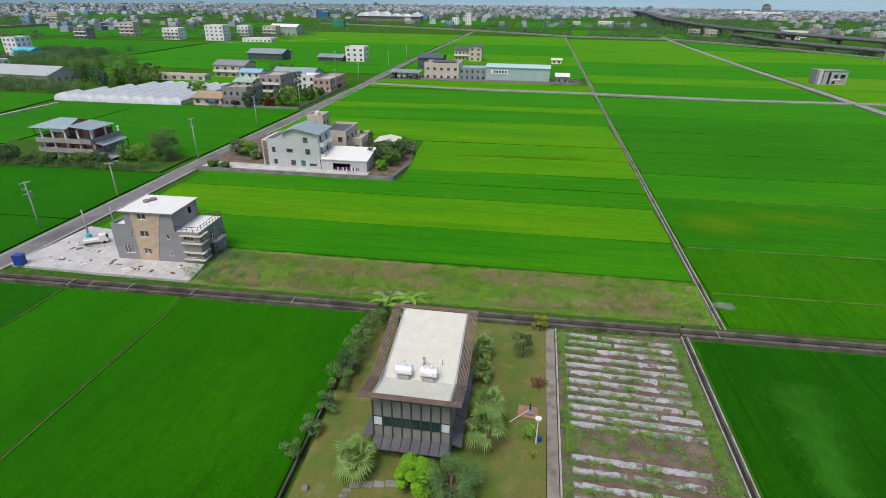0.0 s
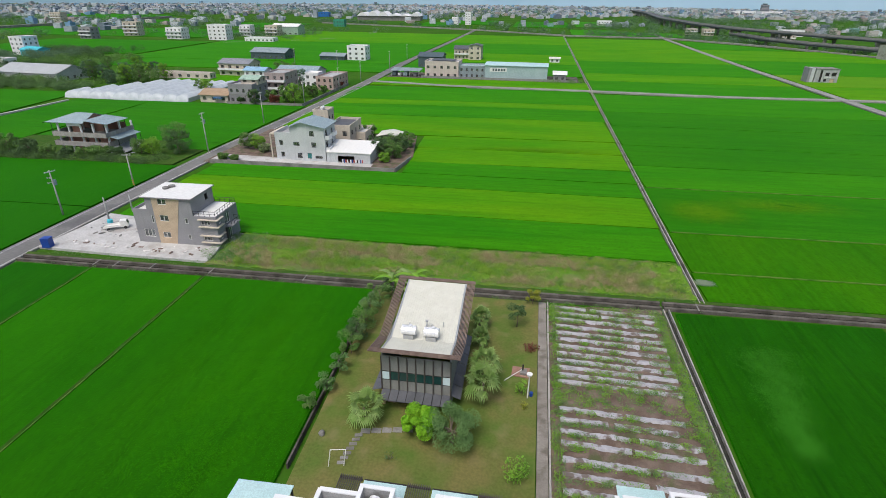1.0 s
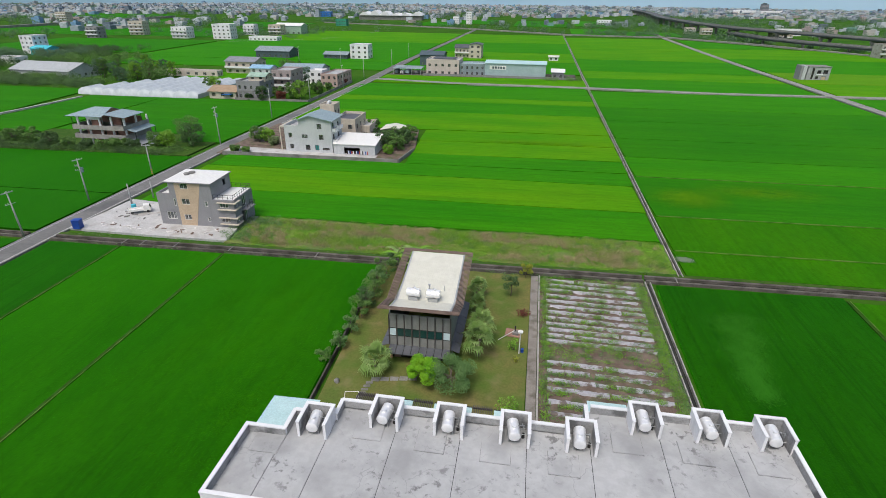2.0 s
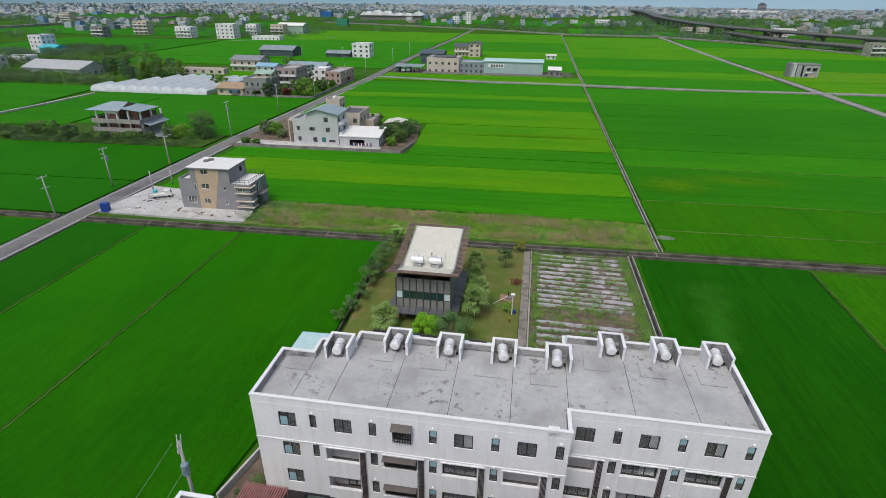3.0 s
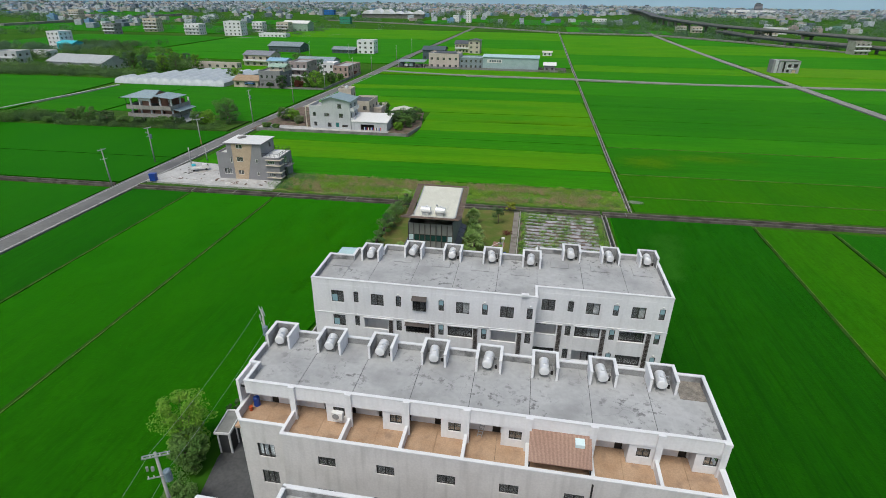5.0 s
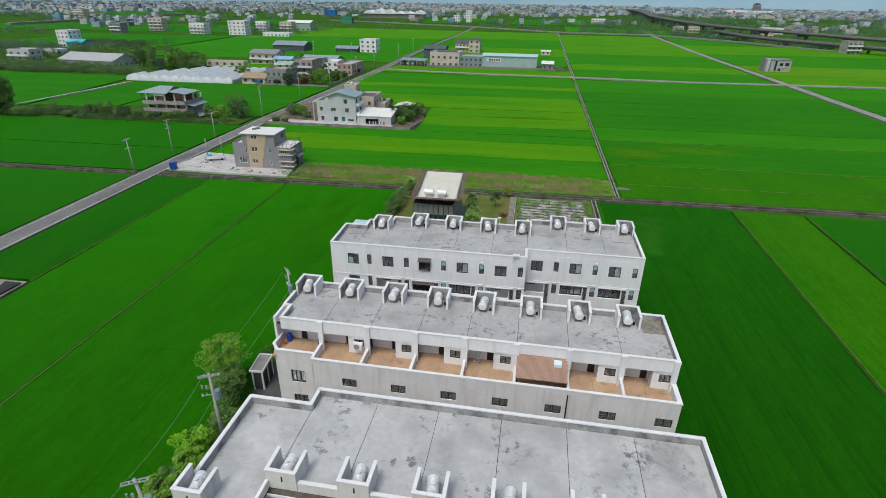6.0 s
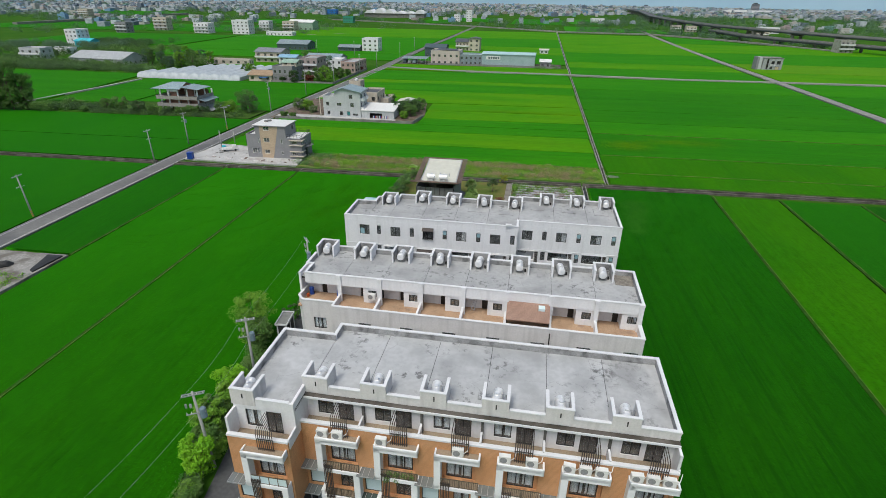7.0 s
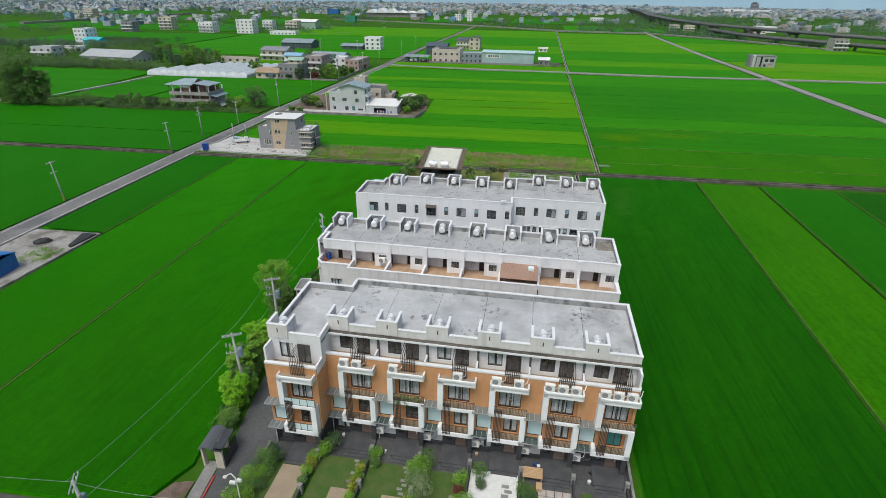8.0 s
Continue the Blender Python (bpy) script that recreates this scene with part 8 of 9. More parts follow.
def wood(name, material, seed, count, region, size=(4, 9), blades=26):
    rng = random.Random(seed)
    b = bmesh.new()
    for _ in range(count):
        x, y = region(rng)
        r = rng.uniform(*size)
        for _k in range(3):
            leaves(b, rng, (x + rng.uniform(-r, r), y + rng.uniform(-r, r), r * rng.uniform(0.35, 0.8)), (r * 0.7, r * 0.7, r * 0.6), blades * 2, r * (0.12 if blades < 30 else 0.075), 0.5)
    return mesh_thing(name, b, material, "band of trees on the far plain", "woods", kind="stuff")


FAR_FIELDS = [(-150, 790, -95, 900), (-10, 800, 70, 960), (60, 655, 115, 760), (120, 650, 180, 720), (80, 830, 130, 980), (-860, 840, -640, 1010), (-120, 850, -40, 980), (-420, 700, -300, 800), (-560, 700, -470, 830)]
for x0, y0, x1, y1 in FAR_FIELDS:
    field([(x0, y0), (x1, y0 - 6), (x1 + 5, y1 - 6), (x0 + 5, y1)], RICE_NORTH if x0 < 0 else RICE_MID, "far green paddy on the plain", cell=20)


def plain(rng):
    while True:
        r = 650 + 1350 * rng.random() ** 0.9
        az = rng.uniform(-0.92, 0.74)
        x, y = r * math.sin(az), r * math.cos(az)
        if noise.noise((x * 0.004, y * 0.006, 4.2)) > -0.12 and not (y < 760 and -70 < x < 150) and not any(a < x < c and d < y < e for a, d, c, e in FAR_FIELDS):
            return x, y


def along(line, spread):
    def pick(rng):
        k = rng.randrange(len(line) - 1)
        t = rng.random()
        return tuple(a + (b - a) * t + rng.uniform(-spread, spread) for a, b in zip(line[k], line[k + 1]))
    return pick


def area(x0, x1, y0, y1):
    return lambda rng: (rng.uniform(x0, x1), rng.uniform(y0, y1))


far_road = [(-290, 818), (-223, 792), (-56, 714), (54, 638), (155, 626), (225, 546), (272, 461)]
b = bmesh.new()
strip(b, far_road, 5, 0, 1.3)
mesh_thing("road", b, CONCRETE, "low embanked road across the far plain", "road", kind="structure")
b = bmesh.new()
strip(b, [(-603, 560), (-598, 605), (-590, 742), (-586, 900)], 7, 0, 3.0)
mesh_thing("road", b, CONCRETE, "raised road with grey side walls on the plain", "road", kind="structure")
wood("far_trees", LEAF_HAZED, 71, 2300, plain, (4, 7.5), 17)
wood("far_trees", LEAF, 72, 600, plain, (3.5, 6.5), 17)
wood("tree_belt", LEAF_HAZED, 73, 80, along([(-300, 845), (-223, 815), (-56, 740), (54, 664), (150, 660)], 12), (3, 6), 26)
wood("tree_belt", LEAF_HAZED, 74, 60, along([(165, 640), (235, 570), (290, 470)], 14), (2.5, 5), 26)
wood("tree_belt", LEAF_HAZED, 75, 60, area(-430, -300, 322, 350), (3, 5), 90)
wood("tree_belt", LEAF_SOFT, 76, 80, area(-320, -198, 222, 234), (1.8, 3.2), 70)
wood("tree_belt", LEAF, 77, 90, area(-320, -205, 229, 243), (2.2, 4.0), 80)
wood("tree_belt", LEAF, 78, 22, area(-208, -184, 250, 282), (3, 5), 90)
wood("tree_belt", LEAF, 79, 70, area(-420, -290, 225, 290), (2.5, 5), 90)
wood("tree_belt", LEAF, 87, 30, area(-300, -240, 300, 340), (2.5, 4.5), 90)
for i, (x, y, h, r) in enumerate(((-181, 120.5, 19.5, 4.8), (-186, 120, 18, 4.8), (-177.2, 122.5, 13.5, 3.8), (-192, 122, 15, 4.8))):
    tree((x, y, 0), h, r, LEAF, "tall dark green tree at the edge of the paddies", 8000 + i, 34, 420, 0.20, 0.3, low=0.08)
for i, (x, y, r, h) in enumerate(((-168.6, 121.5, 3.4, 4.4), (-172, 121.6, 2.6, 3.2), (-167, 131.5, 2.7, 3.6), (-163.6, 132.5, 2.0, 2.6), (-155, 124.5, 1.6, 2.0))):
    shrub((x, y, 0), r, h, LEAF, "round dark bush at the edge of the paddies", 8020 + i, 1500, 0.17)
for i, (x, y, h, r, m) in enumerate(((-90.3, 211.5, 8.0, 3.6, LEAF_FRESH), (-94.2, 214, 7.0, 3.2, LEAF), (-104.4, 205.2, 6.4, 2.3, LEAF_DARK), (-100.2, 211.5, 5.4, 2.6, LEAF), (-97.6, 208.6, 3.6, 2.2, LEAF_RED),
                                     (-100.6, 245, 9.5, 2.8, LEAF_HAZED), (-88.2, 227, 5.0, 2.6, LEAF), (-90.5, 233, 4.6, 2.4, LEAF_DARK), (-86.4, 237, 3.4, 1.8, LEAF), (-93, 224, 5.2, 2.4, LEAF), (-111, 206.2, 2.8, 1.4, LEAF_DARK),
                                     (-84.8, 256, 2.6, 1.4, LEAF_RED), (-132, 296, 6.5, 4.0, LEAF), (-127, 297, 5.6, 3.6, LEAF), (-141, 228, 6.0, 3.0, LEAF), (-137, 226, 6.4, 2.6, LEAF_FRESH))):
    tree((x, y, 0), h, r, m, "leafy tree in the farmyard", 960 + i, 14, 200, 0.24, 0.2, low=0.15)
wood("tree_belt", LEAF, 82, 14, area(-140, -125, 262, 285), (2.5, 4), 60)
wood("tree_belt", LEAF, 83, 12, area(12, 34, 285, 292), (1.5, 2.5), 50)
wood("tree_belt", LEAF_DARK, 85, 110, area(-152, -94, 122.2, 126), (0.9, 1.7), 70)
wood("tree_belt", LEAF, 86, 90, area(-150, -92, 122.6, 126.5), (0.9, 1.7), 70)
wood("tree_belt", LEAF_DARK, 88, 34, area(-172, -148, 124.5, 134), (1.2, 2.4), 80)
wood("tree_belt", LEAF_DARK, 89, 40, area(-420, -300, 236, 300), (2.5, 5), 90)
wood("tree_belt", LEAF_DARK, 91, 55, area(-345, -285, 345, 385), (2.5, 4.5), 90)
wood("tree_belt", LEAF_DARK, 94, 80, area(-320, -198, 222, 236), (1.8, 3.4), 80)
wood("tree_belt", LEAF_DARK, 92, 36, area(-292, -240, 232, 246), (2.2, 3.8), 90)
wood("tree_belt", LEAF_DARK, 93, 24, area(-330, -270, 284, 306), (2.0, 4.0), 90)
wood("tree_belt", LEAF, 90, 30, area(-300, -190, 128, 136), (1.0, 1.8), 70)
for i in range(14):
    rng_t = random.Random(900 + i)
    tree((rng_t.uniform(-222, -180), rng_t.uniform(236, 275), 0), rng_t.uniform(7, 11), rng_t.uniform(2.2, 3.4), (LEAF, LEAF_HAZED, LEAF_FRESH)[i % 3], "tall leafy tree behind the greenhouse", 920 + i, 16, 260, 0.22, 0.2, low=0.2)
wood("tree_belt", LEAF_HAZED, 84, 60, area(-330, -215, 520, 600), (2.5, 4.5), 50)
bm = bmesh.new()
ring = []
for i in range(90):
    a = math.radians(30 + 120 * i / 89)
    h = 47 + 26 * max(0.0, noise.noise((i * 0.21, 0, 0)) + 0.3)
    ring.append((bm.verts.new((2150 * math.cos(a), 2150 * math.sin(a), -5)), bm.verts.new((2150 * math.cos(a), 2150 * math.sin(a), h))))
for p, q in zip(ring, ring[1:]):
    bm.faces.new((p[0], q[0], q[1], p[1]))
# aerial haze is put into the pale blue of the hills
mesh_thing("backdrop", bm, mat("haze_tinted_hills", (0.40, 0.58, 0.76), (0.46, 0.63, 0.80), scale=0.004, rough=1.0, spec=0, fine=0, world_space=True), "hazy blue line of far hills", "backdrop", kind="structure")

# ---- power poles, lamps, wires ----
def pole(x, y, h=9.5, lean=(0, 0), arms=2, can=False, stripe=False, lamp=False, label="grey concrete power pole with steel cross-arms", turn=80, group="power poles"):
    t = thing("power_pole", label, "pole", pose(x, y, 0, lean[0], lean[1], turn), group)
    b = bmesh.new()
    tube(b, (0, 0, 0), (0, 0, h), 0.19, 0.11, 10)
    part("shaft", b, mat("pole_concrete", (0.36, 0.36, 0.35), (0.44, 0.44, 0.43), rough=0.8) if "pole_concrete" not in bpy.data.materials else bpy.data.materials["pole_concrete"], t, smooth=True)
    for i in range(arms):
        z = h - 0.35 - 2.1 * i
        a = part("cross_arm", B((-1.0, 1.0, -0.17, -0.10, z, z + 0.1), (-1.0, 1.0, 0.10, 0.17, z, z + 0.1)) if i == 0 else B((-1.0, 0.7, -0.2, -0.12, z, z + 0.09)), GALV, t)
        for u in (-0.9, -0.35, 0.35, 0.9) if i == 0 else (-0.9, -0.5):
            b = bmesh.new()
            tube(b, (u, -0.13, z + 0.1), (u, -0.13, z + 0.3), 0.05, 0.03, 6)
            part("insulator", b, WHITE_METAL, a)
    if can:
        b = bmesh.new()
        tube(b, (0.42, 0, h - 3.1), (0.42, 0, h - 2.1), 0.3, 0.3, 14)
        tube(b, (0.42, 0, h - 2.1), (0.42, 0, h - 2.0), 0.3, 0.2, 14)
        part("transformer", b, mat("transformer_grey_blue", (0.22, 0.30, 0.36), rough=0.5), t, "grey-blue transformer can", smooth=False)
        part("fuse_box", B((-0.5, -0.3, -0.3, -0.15, h - 1.6, h - 1.2), (-0.85, -0.7, -0.3, -0.15, h - 1.5, h - 1.1)), GALV, t)
    if stripe:
        b = bmesh.new()
        for i in range(3):
            tube(b, (0, 0, 0.5 + i * 0.5), (0, 0, 0.75 + i * 0.5), 0.205, 0.203, 10)
        part("warning_bands", b, mat("warning_yellow", (0.5, 0.34, 0.03), rough=0.6), t, "yellow warning bands")
    if lamp:
        b = bmesh.new()
        tube(b, (0, 0, h - 0.2), (1.5, 0, h + 0.3), 0.05, n=6)
        box(b, 1.4, 2.1, -0.15, 0.15, h + 0.2, h + 0.36)
        part("lamp_arm", b, GALV, t)
    return t


pole(-89.6, 86.5, 9.8, can=True, turn=70)
pole(-88.2, 68.0, 9.2, lean=(1, -2), turn=75)
pole(-88.6, 29.0, 9.4, lean=(0, -3), turn=80, stripe=True)
pole(-87.4, 105.5, 8.0, arms=1, stripe=True, lamp=True, label="grey power pole with a street lamp and yellow bands", turn=10)
pole(-85.6, 135.6, 11.5, can=True)
pole(-86.0, 173, 11)
pole(-85.0, 209, 11)
pole(-82.2, 246, 10.5)
pole(-80.0, 276, 10)
pole(-77, 330, 10)
pole(-76, 380, 10)
pole(-110, 330, 10)
pole(-140, 336, 10)
pole(-78.5, 85.4, 5.2, arms=0, label="slim bare pole beside the yard")
pole(-77.0, 90.5, 4.0, arms=0, label="slim bare pole beside the yard")
pole(-19.9, -24.0, 9.6, lean=(0, -2), can=True, turn=25)
pole(-21.0, -12.3, 9.8, can=True, turn=25)
pole(-21.4, 7.5, 10.4, arms=2, can=True, turn=-55)
pole(-22.9, -43.3, 9.2, can=True, turn=120)
bm = patch(bmesh.new(), [(-23.4, -39.2), (-19.5, -39.2), (-19.8, -35.2), (-21.6, -35.6)], 0.16, 14, 14, 0.12, 0.2, 1.2)
mesh_thing("bank", bm, SOIL, "bare earth bank at the lane corner", "bank", kind="structure")


def wire(a, b, sag=0.5):
    cu = bpy.data.curves.new("wire", "CURVE")
    cu.dimensions, cu.bevel_depth = "3D", 0.009
    s = cu.splines.new("POLY")
    s.points.add(16)
    for i in range(17):
        p = Vector(a).lerp(Vector(b), i / 16)
        s.points[i].co = (p.x, p.y, p.z - sag * 4 * (i / 16) * (1 - i / 16), 1)
    cu.materials.append(GALV)
    tagged(new("wire", cu), "thin power line between two poles", "wire", "power lines")


for dx, z in ((-0.6, 9.0), (0.7, 7.6)):
    wire((-22.9 + dx, -43.3, z), (-20.3 + dx, -24.0, z + 0.3))
    wire((-20.3 + dx, -24.0, z + 0.3), (-21.0 + dx, -12.3, z + 0.5))
    wire((-21.0 + dx, -12.3, z + 0.5), (-21.4 + dx, 7.5, z + 1.1))
wire((-22.9, -43.3, 9.0), (-62, -44.5, 9.0))
wire((-22.9, -43.3, 9.0), (-12, -43.2, 9.0))

# ---- lane, gate shelters and gardens at the terraces ----
bm = bmesh.new()
prism(bm, [(-18.3, -50), (-14.2, -50), (-14.0, -28), (-14.6, -14), (-17.2, -4), (-17.4, 9.6), (-21.8, 9.6), (-22.2, -4), (-20.2, -18), (-18.4, -32)], 0, 0.06)
mesh_thing("road", bm, LANE, "dark asphalt access lane beside the terraces", "lane", kind="structure")
bm = bmesh.new()
prism(bm, [(-17.2, 9.5), (23.2, 9.0), (23.3, 24.6), (-18.0, 24.6)], 0, 0.05)
prism(bm, [(-14.4, -13.9), (22.6, -15.0), (22.9, 9.0), (-17.2, 9.5), (-17.0, -4)], 0, 0.045)
prism(bm, [(-13.8, -32.2), (-14.4, -13.9), (22.4, -15.0), (21.6, -31.8)], 0, 0.04)
mesh_thing("pavement", bm, DARK_ASPHALT, "dark paved yards between the terraces", "pavement", kind="structure")
bm = bmesh.new()
strip(bm, [(-84, -41.5), (-18.3, -41.2)], 4.5, 0, 0.08)
mesh_thing("road", bm, DARK_ASPHALT, "dark asphalt side road", "road", kind="structure")
bm = bmesh.new()
strip(bm, [(-18.9, -39), (-18.9, -36.7), (-19.2, -32.6)], 1.2, 0, 0.14)
mesh_thing("pavement", bm, CONCRETE, "narrow concrete footway along the lane", "footway", kind="structure")
bm = bmesh.new()
strip(bm, [(-18.0, -39), (-18.05, -36.7), (-18.25, -34.3)], 0.14, 0.06, 0.2)
mesh_thing("kerb", bm, RED_PAINT, "red painted kerb line", "kerb", kind="structure")
for (x, y, a, w, d, lab) in ((-18.9, -31.9, 2, 1.7, 3.0, "gate shelter with a dark sheet roof"), (-21.7, -1.8, 4, 1.3, 3.0, "small dark gatehouse with a white-edged flat roof")):
    s = thing("gate_shelter", lab, "shelter", pose(x, y, 0, 0, 0, a) @ Matrix.Scale(0.96, 4))
    if "gatehouse" in lab:
        part("wall", B((-w / 2, w / 2, -d / 2, d / 2, 0, 2.75)), DARK_TILE, s)
        part("door", B((w / 2, w / 2 + 0.04, -1.1, -0.3, 0.1, 2.2), (w / 2, w / 2 + 0.04, 0.4, 1.2, 0.1, 2.2)), FRAME, s)
        part("roof", B((-w / 2 - 0.15, w / 2 + 0.15, -d / 2 - 0.15, d / 2 + 0.15, 2.75, 2.9)), PANEL, s, "dusty grey roof sheet")
        for px, py in ((-w / 2 - 0.02, -d / 2 - 0.04), (w / 2 - 0.14, -d / 2 - 0.04), (w / 2 - 0.1, -0.1), (w / 2 - 0.1, d / 2 - 0.14)):
            part("post", B((px, px + 0.18, py, py + 0.18, 0, 2.75)), WHITE, s, "white corner post")
        part("roof_edge", B((-w / 2 - 0.2, w / 2 + 0.2, -d / 2 - 0.2, -d / 2 - 0.1, 2.75, 3.02), (-w / 2 - 0.2, w / 2 + 0.2, d / 2 + 0.1, d / 2 + 0.2, 2.75, 3.02),
                            (-w / 2 - 0.2, -w / 2 - 0.1, -d / 2 - 0.1, d / 2 + 0.1, 2.75, 3.02), (w / 2 + 0.1, w / 2 + 0.2, -d / 2 - 0.1, d / 2 + 0.1, 2.75, 3.02)), COPING, s)
    else:
        b = bmesh.new()
        n = 8
        for i in range(n):
            xa, xb = -1.3 + 1.5 * i / n, -1.3 + 1.5 * (i + 1) / n
            za, zb = 2.5 + 0.35 * math.sin(math.pi * i / n * 0.9), 2.5 + 0.35 * math.sin(math.pi * (i + 1) / n * 0.9)
            q = [b.verts.new(p) for p in ((xa, -1.6, za), (xb, -1.6, zb), (xb, 1.6, zb), (xa, 1.6, za))]
            b.faces.new(q)
        part("roof", b, SLATE, s, "dark curved sheet roof", smooth=True)
        part("roof", B((0.25, 1.2, -1.6, 1.4, 2.5, 2.6)), DARK_TILE, s)
        part("wall", B((-1.1, -0.9, -1.4, -0.9, 0, 2.5), (0.4, 1.2, -1.5, -1.3, 0, 2.6), (-0.9, 0.3, 1.2, 1.35, 0, 2.5)), BEIGE_WALL, s)
        part("gate", B(*[(1.22, 1.27, -1.3 + 0.25 * i, -1.22 + 0.25 * i, 0.1, 2.0) for i in range(11)]), FRAME, s)
lamp = thing("street_lamp", "white two-armed street lamp with cameras", "lamp", pose(-13.2, -38.2, 0))
b = bmesh.new()
tube(b, (0, 0, 0), (0, 0, 5.2), 0.07, 0.05, 8)
tube(b, (0, 0, 5.2), (-0.35, 0, 5.7), 0.05, n=6)
tube(b, (-0.35, 0, 5.7), (-0.9, 0, 5.3), 0.05, n=6)
part("post", b, WHITE_METAL, lamp)
part("head", B((-1.1, -0.8, -0.1, 0.1, 5.1, 5.25), (-0.5, 0.0, -0.25, -0.05, 4.7, 4.95), (0.1, 0.5, -0.1, 0.1, 4.85, 5.1)), WHITE_METAL, lamp)


def local_c(u, v, z=0.0):
    return (POSE_C @ Vector((u, v, z)))[:]


def slab_c(name, u0, u1, v0, v1, z, material, label, category, kind="structure", top=0.06):
    b = B((u0, u1, v0, v1, 0.0, z + top))
    return mesh_thing(name, b, material, label, category, kind=kind, m=POSE_C)


GV0, GV1 = -24.0, -14.1
for k, (o, dv) in enumerate(units):
    v1 = GV1 + dv * 0.6
    style = ("drive", "lawn", "lawn", "bush", "gravel", "deck", "drive2")[k]
    if style in ("drive", "lawn", "bush"):
        slab_c("lawn", o + 0.15, o + 4.9, GV0, v1, 0.06, GRASS, "small front lawn", "lawn", "stuff")
    if style == "drive":
        slab_c("pavement", o + 1.9, o + 4.4, GV0, v1 - 0.4, 0.08, TAN_PAVE, "tan paved drive", "drive")
    if style in ("lawn", "bush"):
        slab_c("pavement", o + 2.3, o + 4.6, GV0, v1 - 3.6, 0.08, TAN_PAVE, "tan paved drive", "drive")
        for i in range(7):
            d = 0.12 * ((i * 37) % 5 - 2)
            slab_c("stepping_stone", o + 3.75 + d, o + 4.25 + d, v1 - 0.35 - 0.5 * i, v1 - 0.05 - 0.5 * i, 0.08, CONCRETE, "pale stepping stone in the lawn", "stone", "")
    if style == "gravel":
        slab_c("gravel", o + 0.2, o + 4.8, GV0, v1 + 0.9, 0.06, GRAVEL, "raked white gravel yard", "gravel", "stuff")
        for i in range(7):
            slab_c("stepping_stone", o + 3.3 + 0.3 * (i % 2), o + 4.0 + 0.3 * (i % 2), v1 - 0.8 - 0.55 * i, v1 - 0.45 - 0.55 * i, 0.1, PANEL, "grey stepping stone in gravel", "stone", "", 0.07)
        b = bmesh.new()
        tube(b, (0, 0, 0), (0, 0, 0.14), 1.6, 1.6, 20)
        mesh_thing("lawn", b, GRASS, "round patch of lawn", "lawn", kind="stuff", m=pose(*local_c(o + 1.0, v1 - 4.6)))
    if style == "deck":
        for i in range(4):
            for j in range(6):
                slab_c("paving_tile", o + 1.75 + 0.78 * i, o + 2.45 + 0.78 * i, v1 - 1.0 - 0.78 * j, v1 - 0.3 - 0.78 * j, 0.08, mat("pink_paving", (0.5, 0.44, 0.4), rough=0.85) if "pink_paving" not in bpy.data.materials else bpy.data.materials["pink_paving"],
                       "pale square paving tile", "tile", "")
        slab_c("lawn", o + 0.15, o + 1.6, GV0, v1, 0.06, GRASS, "narrow planting bed", "lawn", "stuff")
        tb = thing("garden_deck", "raised pale wooden deck with benches", "deck", POSE_C @ pose(o + 0.2, v1 + 0.3, 0))
        for i in range(8):
            part("plank", B((0.0, 1.9, 0.16 * i, 0.16 * i + 0.14, 0.75, 0.82)), PALE_WOOD, tb)
        part("leg", B((0.05, 0.15, 0.05, 0.15, 0, 0.75), (1.75, 1.85, 0.05, 0.15, 0, 0.75), (0.05, 0.15, 1.1, 1.2, 0, 0.75), (1.75, 1.85, 1.1, 1.2, 0, 0.75)), PALE_WOOD, tb)
        part("bench", B((1.35, 1.9, -0.9, -0.1, 0.0, 0.45)), PALE_WOOD, tb)
    if style == "drive2":
        slab_c("pavement", o + 1.9, o + 4.9, GV0, v1 - 0.6, 0.08, TAN_PAVE, "tan paved drive", "drive")
        slab_c("lawn", o + 0.8, o + 1.8, GV0, v1, 0.06, GRASS, "narrow strip of lawn", "lawn", "stuff")
    # low wall between gardens
    wl = mesh_thing("garden_wall", B((o + 4.93, o + 5.07, GV0, v1 + 1.6, 0, 0.75)), DARK_TILE, "low dark garden wall between front yards", "wall", "garden walls", m=POSE_C)
    for v in (v1 - 3.2, v1 + 1.0):
        mesh_thing("gate_post", B((o + 4.8, o + 5.2, v - 0.2, v + 0.2, 0, 1.15)), PANEL, "square grey gate post", "post", "gate posts", m=POSE_C)
    rngk = random.Random(200 + k)
